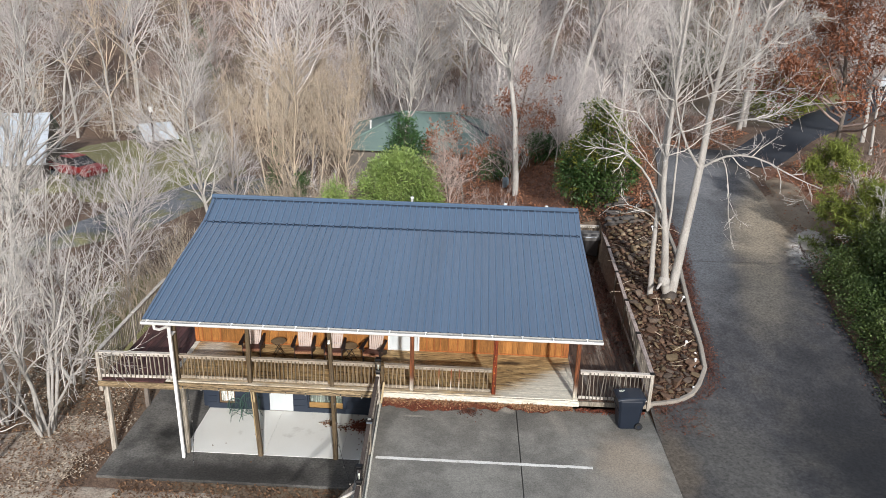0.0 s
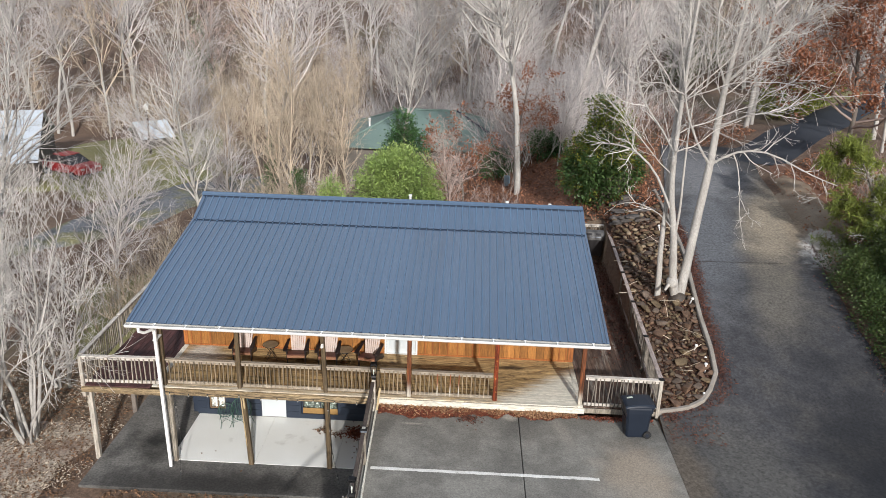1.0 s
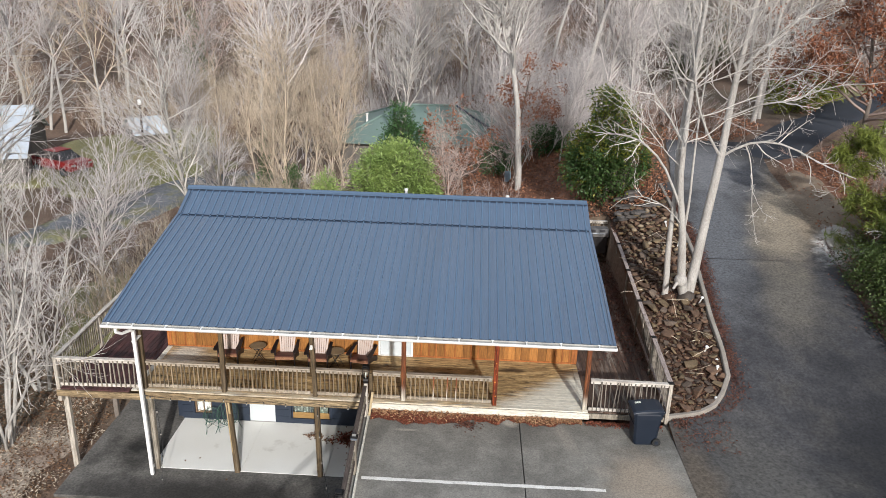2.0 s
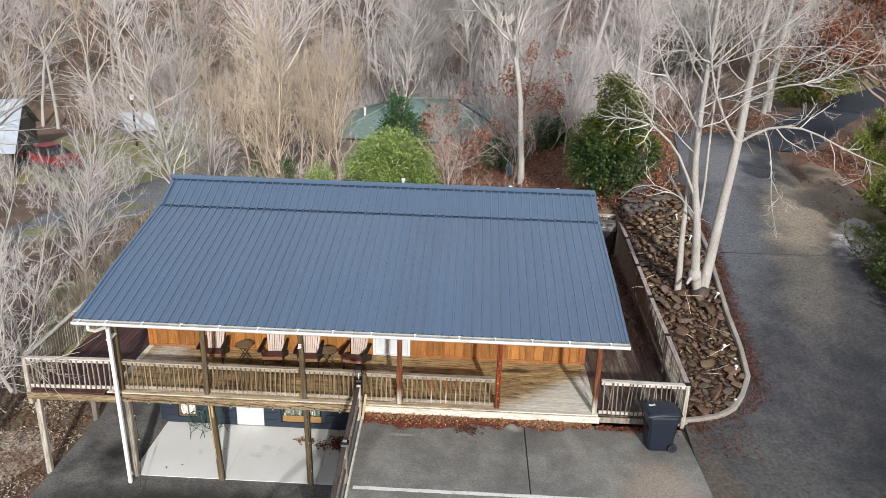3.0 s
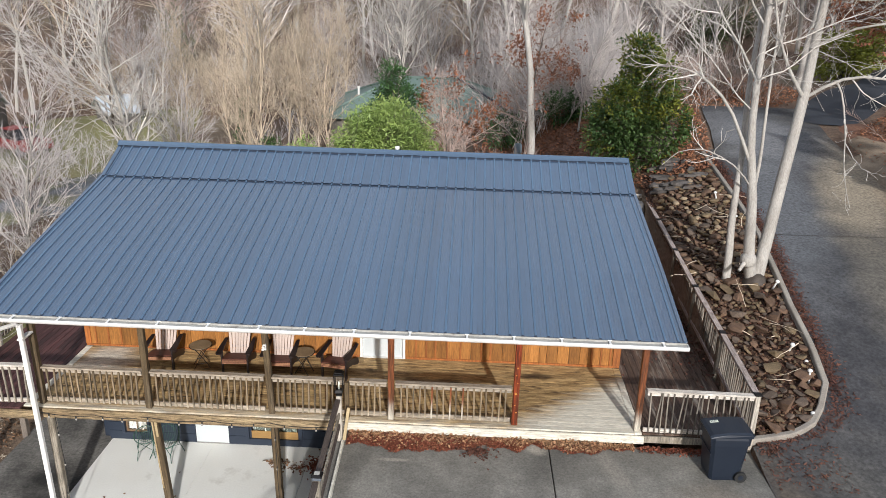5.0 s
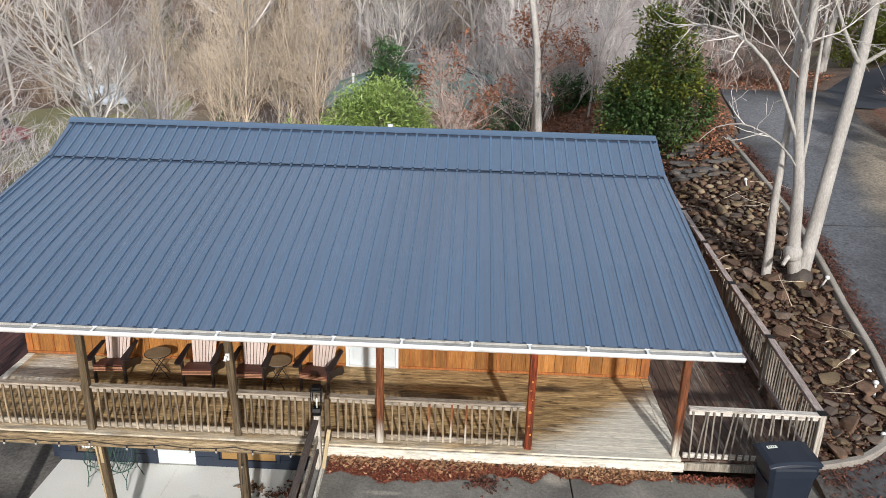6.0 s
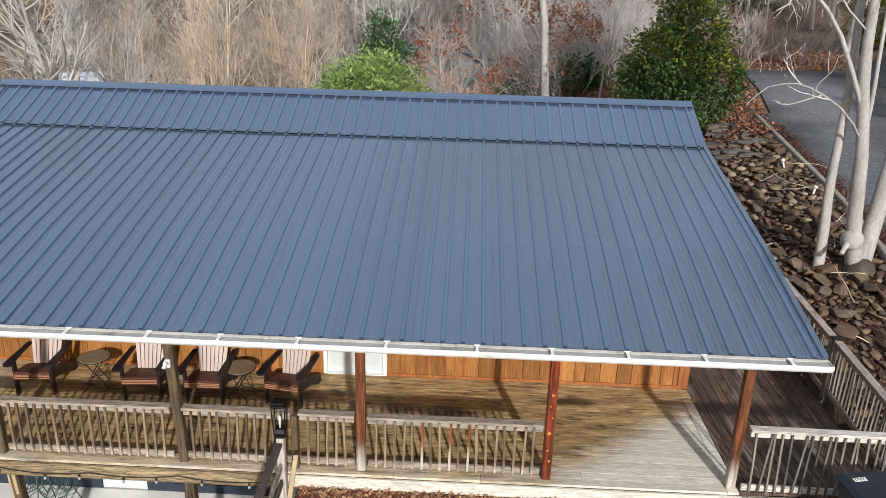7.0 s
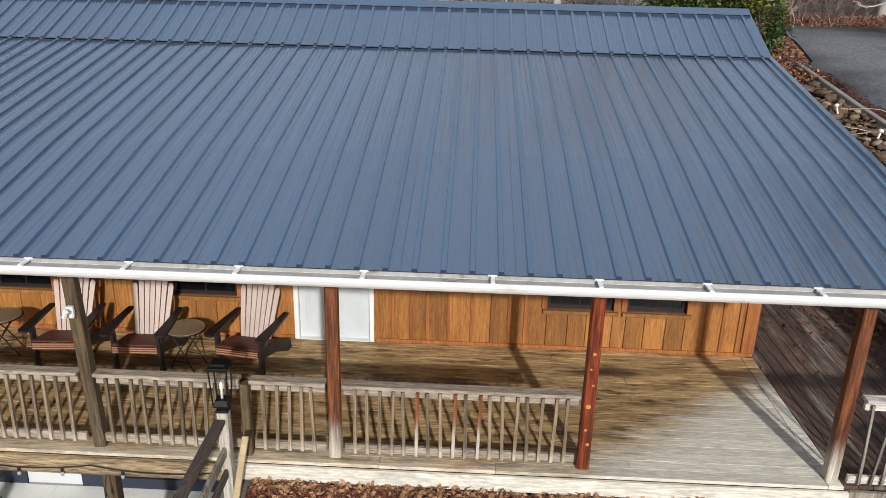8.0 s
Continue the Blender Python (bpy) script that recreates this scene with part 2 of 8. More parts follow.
M_GROUND = material("leaf_litter_ground", (0.185, 0.12, 0.082), 0.95, 0.0, (0.095, 0.062, 0.044), 0.35, 9, 0.5, 0.9, 0.05, dark=(0.19, 0.155, 0.105), dark_scale=0.09, dark_at=(0.5, 0.68))
M_STRAW = material("dry_straw_ground", (0.45, 0.385, 0.31), 0.95, 0.0, (0.25, 0.18, 0.135), 1.1, 13, 0.5, 0.9, 0.04, clump=0.25)
M_LAWN = material("winter_grass", (0.20, 0.20, 0.075), 0.95, 0.0, (0.26, 0.225, 0.12), 0.3, 10, 0.35, 0.7, 0.03)
M_REDLITTER = material("red_leaf_litter", (0.22, 0.11, 0.068), 0.95, 0.0, (0.13, 0.066, 0.045), 1.0, 14, 0.5, 0.9, 0.03)
M_MULCH = material("dark_leaf_mulch", (0.085, 0.047, 0.032), 0.9, 0.0, (0.042, 0.024, 0.017), 2.5, 22, 0.5, 0.9, 0.02)
M_LEAFDARK = material("wet_dark_leaf", (0.085, 0.032, 0.024), 0.75, 0.0, (0.135, 0.058, 0.036), 1.5, 20, 0.2, 0, island=0.4)
M_LEAFDRIFT = material("dark_red_leaf", (0.15, 0.038, 0.022), 0.7, 0.0, (0.23, 0.08, 0.042), 2.5, 20, 0.2, 0, island=0.5)
M_LEAFSLOPE = material("rust_leaf", (0.33, 0.155, 0.085), 0.8, 0.0, (0.23, 0.095, 0.052), 1.5, 20, 0.2, 0, island=0.5)
M_LEAFBROWN = material("dry_brown_leaf", (0.20, 0.115, 0.062), 0.8, 0.0, (0.125, 0.066, 0.038), 1.5, 20, 0.2, 0, island=0.45)
M_OAKLEAF = material("orange_oak_leaf", (0.34, 0.150, 0.085), 0.7, 0.0, (0.25, 0.098, 0.052), 0.5, 20, 0.2, 0, island=0.4, translucent=0.25)
M_ROCK = material("creek_stone", (0.148, 0.090, 0.056), 0.8, 0.0, (0.085, 0.050, 0.033), 2.5, 14, 0.35, 0.6, 0.02, piece=0.35, island=0.25)
M_ROCKTAN = material("tan_creek_stone", (0.195, 0.140, 0.080), 0.75, 0.0, (0.115, 0.080, 0.046), 2.5, 14, 0.35, 0.6, 0.02, piece=0.3, island=0.25)
M_ROCKGREY = material("grey_creek_stone", (0.128, 0.095, 0.072), 0.8, 0.0, (0.075, 0.054, 0.041), 2.5, 14, 0.35, 0.6, 0.02, piece=0.35, island=0.25)
M_ROCKPALE = material("pale_round_stone", (0.30, 0.23, 0.15), 0.8, 0.0, (0.20, 0.15, 0.10), 2.5, 14, 0.2, 0.4, 0.01, piece=0.25)
M_NAVY = material("navy_painted_wall", (0.026, 0.036, 0.055), 0.55, 0.0, (0.02, 0.028, 0.045), 1.5, 30, 0.12, 0.1)
M_DOORWHITE = material("white_door_paint", (0.58, 0.61, 0.62), 0.4, 0.0, (0.52, 0.56, 0.57), 2, 30, 0.03, 0.02)
M_BLOCK = material("concrete_block", (0.17, 0.165, 0.15), 0.9, 0.0, (0.11, 0.105, 0.095), 1.5, 30, 0.25, 0.4, piece=0.1)
M_BIN = material("navy_plastic", (0.013, 0.019, 0.031), 0.42, 0.0, (0.010, 0.015, 0.026), 4, 60, 0.1, 0.05)
M_RUBBER = material("black_rubber", (0.015, 0.015, 0.015), 0.7, 0.0, (0.02, 0.02, 0.02), 4, 40, 0.1, 0.1)
M_LABEL = material("pale_sticker", (0.72, 0.76, 0.66), 0.5, 0.0, (0.68, 0.72, 0.62), 8, 40, 0.05, 0)
M_INK = material("dark_ink", (0.06, 0.07, 0.07), 0.6, 0.0, (0.05, 0.06, 0.06), 8, 40, 0.05, 0)
M_CHAIRDARK = material("dark_brown_poly", (0.022, 0.014, 0.013), 0.5, 0.0, (0.016, 0.011, 0.011), 3, 40, 0.15, 0.1)
M_CHAIRSEAT = material("mahogany_slat", (0.115, 0.042, 0.028), 0.5, 0.0, (0.085, 0.03, 0.02), 3, 40, 0.2, 0.15, piece=0.12, streak=(0.4, "x"))
M_CHAIREDGE = material("tan_slat_edge", (0.42, 0.22, 0.12), 0.6, 0.0, (0.33, 0.16, 0.085), 3, 40, 0.2, 0.15)
M_CHAIRBACK = material("pale_pink_slat", (0.55, 0.44, 0.38), 0.55, 0.0, (0.47, 0.37, 0.32), 3, 40, 0.1, 0.1, piece=0.06)
M_TABLETOP = material("worn_round_top", (0.27, 0.19, 0.11), 0.55, 0.0, (0.17, 0.11, 0.06), 5, 40, 0.3, 0.15)
M_IRON = material("black_iron", (0.014, 0.014, 0.015), 0.5, 0.6, (0.02, 0.018, 0.017), 5, 50, 0.2, 0.1)
M_GREENIRON = material("green_painted_iron", (0.045, 0.10, 0.075), 0.5, 0.0, (0.035, 0.075, 0.058), 5, 50, 0.2, 0.1)
M_BULB = material("clear_bulb_glass", (0.3, 0.29, 0.27), 0.12, 0.0, (0.42, 0.4, 0.35), 5, 50, 0.05, 0, spec=0.8)
M_PVC = material("white_pvc", (0.75, 0.75, 0.73), 0.5, 0.0, (0.66, 0.65, 0.62), 3, 40, 0.1, 0.05)
M_BARK = material("pale_grey_bark", (0.47, 0.445, 0.41), 0.9, 0.0, (0.33, 0.305, 0.275), 2.2, 20, 0.3, 0.5, 0.015, (2, 2, 0.6), piece=0.12, dark=(0.15, 0.125, 0.10), dark_scale=1.3, dark_at=(0.6, 0.8))
M_TWIG = material("pale_twig", (0.60, 0.565, 0.525), 0.9, 0.0, (0.44, 0.405, 0.37), 0.4, 20, 0.15, 0, piece=0.15, island=0.2)
M_ROOTDARK = material("wet_dark_bark", (0.040, 0.031, 0.026), 0.6, 0.0, (0.085, 0.068, 0.055), 2.5, 20, 0.3, 0.5, 0.015, (2, 2, 0.6))
M_BARKDARK = material("brown_bark", (0.19, 0.16, 0.135), 0.9, 0.0, (0.12, 0.10, 0.085), 2.2, 20, 0.3, 0.5, 0.015, (2, 2, 0.6), piece=0.2)
M_TWIGGREY = material("grey_lavender_twig", (0.60, 0.555, 0.535), 0.9, 0.0, (0.44, 0.395, 0.375), 0.2, 20, 0.15, 0, piece=0.2, island=0.25)
M_TWIGTAN = material("tan_twig", (0.60, 0.50, 0.385), 0.9, 0.0, (0.44, 0.35, 0.26), 0.2, 20, 0.15, 0, piece=0.2, island=0.3)
M_TWIGRED = material("reddish_twig", (0.44, 0.34, 0.295), 0.9, 0.0, (0.33, 0.245, 0.21), 0.2, 20, 0.15, 0, piece=0.2, island=0.25)
M_RHODO = material("rhododendron_leaf", (0.36, 0.45, 0.14), 0.42, 0.0, (0.23, 0.33, 0.095), 0.8, 20, 0.15, 0, island=0.25, translucent=0.25)
M_HOLLY = material("holly_leaf", (0.07, 0.15, 0.045), 0.42, 0.0, (0.045, 0.10, 0.035), 0.8, 20, 0.15, 0, island=0.35, translucent=0.15)
M_LAUREL = material("dark_evergreen_leaf", (0.055, 0.112, 0.034), 0.42, 0.0, (0.085, 0.135, 0.04), 0.6, 20, 0.15, 0, island=0.35, translucent=0.15)
M_YELLOWLEAF = material("yellow_green_leaf", (0.25, 0.25, 0.04), 0.5, 0.0, (0.15, 0.19, 0.035), 0.8, 20, 0.15, 0, island=0.3, translucent=0.25)
M_IVY = material("ivy_leaf", (0.046, 0.084, 0.021), 0.5, 0.0, (0.082, 0.108, 0.028), 0.5, 20, 0.15, 0, island=0.35, translucent=0.12)
M_PINE = material("pine_needle", (0.23, 0.26, 0.045), 0.6, 0.0, (0.12, 0.155, 0.035), 0.5, 20, 0.15, 0, island=0.35, translucent=0.15)
M_CEDAR = material("olive_cedar_leaf", (0.15, 0.175, 0.085), 0.6, 0.0, (0.10, 0.12, 0.06), 0.5, 20, 0.15, 0, island=0.35, translucent=0.15)
M_GREENROOF = material("green_metal_roof", (0.17, 0.235, 0.205), 0.5, 0.0, (0.145, 0.205, 0.18), 0.6, 12, 0.12, 0.1, piece=0.06)
M_SHEDROOF = material("pale_metal_roof", (0.54, 0.58, 0.62), 0.5, 0.0, (0.44, 0.48, 0.52), 0.5, 12, 0.12, 0.1, dark=(0.36, 0.37, 0.38), dark_scale=0.6, dark_at=(0.55, 0.8))
M_SHEDWALL = material("grey_shed_wall", (0.16, 0.14, 0.12), 0.8, 0.0, (0.11, 0.10, 0.09), 1, 20, 0.2, 0.2)
M_CARRED = material("red_car_paint", (0.30, 0.022, 0.02), 0.4, 0.0, (0.24, 0.018, 0.016), 2, 30, 0.03, 0, spec=0.6)
M_BLUEDRUM = material("faded_blue_plastic", (0.25, 0.33, 0.38), 0.6, 0.0, (0.2, 0.27, 0.32), 3, 30, 0.1, 0.1)
M_TARP = material("grey_tarp", (0.13, 0.125, 0.12), 0.75, 0.0, (0.085, 0.08, 0.08), 1.5, 15, 0.25, 0.5, 0.03)
M_SLATE = material("grey_brown_slab_stone", (0.115, 0.102, 0.094), 0.75, 0.0, (0.062, 0.054, 0.049), 1.5, 15, 0.35, 0.6, 0.02, piece=0.35)
M_GRILL = material("charcoal_enamel", (0.028, 0.026, 0.027), 0.35, 0.2, (0.05, 0.045, 0.045), 3, 40, 0.15, 0.05)
M_SOLAR = material("lamp_top_grey", (0.17, 0.19, 0.22), 0.35, 0.2, (0.13, 0.15, 0.18), 6, 40, 0.1, 0.05)
M_INTERIOR = material("dim_interior", (0.10, 0.085, 0.07), 0.9, 0.0, (0.07, 0.06, 0.05), 1, 20, 0.2, 0)
M_CURTAIN = material("white_curtain", (0.50, 0.48, 0.45), 0.9, 0.0, (0.36, 0.34, 0.31), 3, 30, 0.1, 0.1)
# added backing whose colour stands for reflections in the lower right window
M_PANEBACK = material("grey_green_pane_backing", (0.105, 0.12, 0.10), 0.8, 0.0, (0.07, 0.083, 0.072), 2, 30, 0.15, 0.1)
M_GLASS = glass_material("window_glass")
M_CLEAR = glass_material("clear_glass", (0.9, 0.92, 0.9), 1.0)
M_POSTBROWN = material("olive_brown_post", (0.135, 0.095, 0.05), 0.8, 0.0, (0.07, 0.046, 0.026), 2.0, 30, 0.3, 0.4, 0.005, (6, 6, 0.5), dark=(0.24, 0.19, 0.125), dark_scale=1.1, dark_at=(0.56, 0.75), streak=(0.6, "z"))
M_NEWWOOD = material("raw_yellow_wood", (0.46, 0.36, 0.21), 0.7, 0.0, (0.33, 0.24, 0.13), 3, 30, 0.25, 0.3)
M_POSTFOOT = material("red_stained_post_bleached", (0.27, 0.085, 0.03), 0.5, 0.0, (0.08, 0.03, 0.014), 3.0, 24, 0.45, 0.3, 0.004, (6, 6, 0.5), dark=(0.07, 0.035, 0.02), dark_scale=1.1, dark_at=(0.5, 0.75), streak=(0.65, "z"))
M_STRAWLEAF = material("pale_straw", (0.48, 0.41, 0.32), 0.85, 0.0, (0.36, 0.29, 0.22), 1.5, 20, 0.2, 0, island=0.4)
M_DRIFTTAN = material("dry_tan_leaf", (0.40, 0.24, 0.13), 0.8, 0.0, (0.30, 0.16, 0.085), 1.5, 20, 0.2, 0, island=0.4)


def bleach(mat, color, axis, lo, hi, rise=0.0, rise_from=0.0, rise_to=1.0, scale=3.0, amount=0.5, stretch=(1, 1, 1)):
    """Weather wear: the surface turns to the given colour along an axis below lo (full) to hi (none), with an uneven edge; the line may rise along x."""
    nt = mat.node_tree
    n, l = nt.nodes, nt.links
    hsv = next(q for q in n if q.type == "HUE_SAT")
    old = hsv.inputs["Color"].links[0].from_socket
    tc, sep = n.new("ShaderNodeTexCoord"), n.new("ShaderNodeSeparateXYZ")
    l.new(tc.outputs["Object"], sep.inputs[0])
    mp = n.new("ShaderNodeMapping")
    mp.inputs["Scale"].default_value = stretch
    l.new(tc.outputs["Object"], mp.inputs["Vector"])
    no = n.new("ShaderNodeTexNoise")
    no.inputs["Scale"].default_value, no.inputs["Detail"].default_value = scale, 5
    l.new(mp.outputs["Vector"], no.inputs["Vector"])
    up = n.new("ShaderNodeMapRange")
    up.inputs["From Min"].default_value, up.inputs["From Max"].default_value = rise_from, rise_to
    up.inputs["To Min"].default_value, up.inputs["To Max"].default_value = 0, rise
    l.new(sep.outputs["X"], up.inputs["Value"])
    sub = n.new("ShaderNodeMath")
    sub.operation = "SUBTRACT"
    l.new(sep.outputs[axis], sub.inputs[0])
    l.new(up.outputs["Result"], sub.inputs[1])
    wob = n.new("ShaderNodeMath")
    wob.operation = "MULTIPLY_ADD"
    l.new(no.outputs["Fac"], wob.inputs[0])
    wob.inputs[1].default_value = amount
    l.new(sub.outputs[0], wob.inputs[2])
    mr = n.new("ShaderNodeMapRange")
    mr.interpolation_type = "SMOOTHSTEP"
    mr.inputs["From Min"].default_value, mr.inputs["From Max"].default_value = lo + amount / 2, hi + amount / 2
    mr.inputs["To Min"].default_value, mr.inputs["To Max"].default_value = 0.92, 0.0
    l.new(wob.outputs[0], mr.inputs["Value"])
    mx = n.new("ShaderNodeMix")
    mx.data_type = "RGBA"
    mx.inputs[7].default_value = (*color, 1)
    l.new(mr.outputs["Result"], mx.inputs[0])
    l.new(old, mx.inputs[6])
    fade = n.new("ShaderNodeMath")          # bleached wood shows less of its grain
    fade.operation = "MULTIPLY"
    fade.inputs[1].default_value = 0.45
    l.new(mr.outputs["Result"], fade.inputs[0])
    calm = n.new("ShaderNodeMix")
    calm.inputs[3].default_value = 1.0
    l.new(fade.outputs[0], calm.inputs[0])
    l.new(hsv.inputs["Value"].links[0].from_socket, calm.inputs[2])
    l.new(calm.outputs[0], hsv.inputs["Value"])
    l.new(mx.outputs[2], hsv.inputs["Color"])


bleach(M_DECK, (0.70, 0.67, 0.575), "Y", -0.55, 0.35, 2.0, 2.3, 4.9, 2.2, 1.0, (0.5, 4.0, 1))
bleach(M_POSTFOOT, (0.52, 0.48, 0.40), "Z", 0.10, 0.48, scale=4, amount=0.5, stretch=(3, 3, 0.6))
bleach(M_BALUSTER, (0.42, 0.365, 0.28), "Z", -0.02, 0.16, scale=6, amount=0.35)


def stain_or_shade(mat, color, cx, cy, rx, ry, turn, amount=0.8, scale=0.9, ragged=0.8):
    """A worn, dirty or painted-shade spot of another colour at one place of a surface, with a ragged soft edge."""
    nt = mat.node_tree
    n, l = nt.nodes, nt.links
    hsv = next(q for q in n if q.type == "HUE_SAT")
    old = hsv.inputs["Color"].links[0].from_socket
    tc, mp = n.new("ShaderNodeTexCoord"), n.new("ShaderNodeMapping")
    mp.vector_type = "TEXTURE"
    mp.inputs["Location"].default_value = (cx, cy, 0)
    mp.inputs["Rotation"].default_value = (0, 0, turn)
    mp.inputs["Scale"].default_value = (rx, ry, 60)
    l.new(tc.outputs["Object"], mp.inputs["Vector"])
    ln = n.new("ShaderNodeVectorMath")
    ln.operation = "LENGTH"
    l.new(mp.outputs["Vector"], ln.inputs[0])
    no = n.new("ShaderNodeTexNoise")
    no.inputs["Scale"].default_value, no.inputs["Detail"].default_value = scale, 6
    l.new(tc.outputs["Object"], no.inputs["Vector"])
    wob = n.new("ShaderNodeMath")
    wob.operation = "MULTIPLY_ADD"
    l.new(no.outputs["Fac"], wob.inputs[0])
    wob.inputs[1].default_value = ragged
    l.new(ln.outputs["Value"], wob.inputs[2])
    mr = n.new("ShaderNodeMapRange")
    mr.interpolation_type = "SMOOTHSTEP"
    mr.inputs["From Min"].default_value, mr.inputs["From Max"].default_value = 0.25 + ragged / 2, 1.05 + ragged / 2
    mr.inputs["To Min"].default_value, mr.inputs["To Max"].default_value = amount, 0.0
    l.new(wob.outputs[0], mr.inputs["Value"])
    mx = n.new("ShaderNodeMix")
    mx.data_type = "RGBA"
    mx.inputs[7].default_value = (*color, 1)
    l.new(mr.outputs["Result"], mx.inputs[0])
    l.new(old, mx.inputs[6])
    l.new(mx.outputs[2], hsv.inputs["Color"])


stain_or_shade(M_ASPHALT, (0.125, 0.13, 0.14), 11.2, 10.5, 1.7, 8.5, -0.22, 0.85)     # lighter grey up the hill
stain_or_shade(M_ASPHALT, (0.28, 0.235, 0.175), 14.2, 12.0, 1.6, 7.5, -0.33, 0.92)     # washed-down dirt on the drive
stain_or_shade(M_ASPHALT, (0.17, 0.172, 0.18), 12.6, 17.5, 3.0, 5.0, 0.0, 0.85)     # lighter grey at the top
stain_or_shade(M_ASPHALT, (0.12, 0.108, 0.09), 12.2, 5.5, 1.2, 3.8, -0.3, 0.75)
stain_or_shade(M_ASPHALT, (0.095, 0.09, 0.082), 9.0, -2.6, 1.9, 3.4, 0.0, 0.8, 1.1)     # lighter grey by the slab
stain_or_shade(M_ASPHALT, (0.013, 0.0135, 0.016), 12.9, -3.2, 3.0, 8.0, 0.05, 0.88, 1.0)     # darker along the bank
stain_or_shade(M_ASPHALT, (0.115, 0.092, 0.068), 7.3, -2.6, 0.75, 2.6, 0.0, 0.8, 1.6)     # dirt washed off the slab
stain_or_shade(M_CONCRETE, (0.33, 0.27, 0.205), 6.0, -2.9, 1.3, 1.9, 0.1, 0.75, 1.4)    # rust-brown dirt by the drive
stain_or_shade(M_CONCRETE, (0.36, 0.33, 0.28), 2.85, -0.35, 0.35, 0.3, 0.2, 0.8, 3.0)
stain_or_shade(M_CONCRETE, (0.36, 0.33, 0.28), 0.15, -0.95, 0.42, 0.07, 0.0, 0.7, 3.0)
stain_or_shade(M_CONCRETE, (0.30, 0.275, 0.235), 4.3, -1.0, 0.3, 0.9, 0.3, 0.5, 2.5)
stain_or_shade(M_CONCRETE, (0.26, 0.235, 0.20), 5.4, -4.2, 1.4, 1.5, 0.3, 0.6, 1.2)
for mt in (M_GROUND, M_ASPHALT):      # pale gravel and sand washed over the edge of the drive
    stain_or_shade(mt, (0.26, 0.205, 0.145), 15.6, 12.6, 1.0, 4.2, -0.30, 0.85, 1.2)
    stain_or_shade(mt, (0.66, 0.63, 0.59), 15.35, 9.6, 0.95, 2.5, -0.40, 0.95, 2.2, 0.8)
stain_or_shade(M_DECK, (0.62, 0.58, 0.50), -6.6, 1.9, 0.85, 0.9, 0.0, 0.9, 2.0, 1.0)
stain_or_shade(M_DECK, (0.085, 0.052, 0.025), -2.9, 1.5, 3.0, 0.65, 0.0, 0.7, 2.2, 1.2)     # damp along the wall; shade under the chairs painted into the boards
stain_or_shade(M_DECK, (0.05, 0.03, 0.016), 0.9, 1.5, 1.3, 0.20, -0.03, 0.9, 2.4, 1.2)
stain_or_shade(M_DECK, (0.05, 0.03, 0.016), 3.0, 1.95, 0.7, 0.16, 0.05, 0.9, 2.4, 1.2)
stain_or_shade(M_CONCRETEDARK, (0.03, 0.028, 0.026), -5.6, -1.0, 5.0, 0.95, 0.02, 0.92, 1.3, 0.9)

# ---- mesh helpers ----


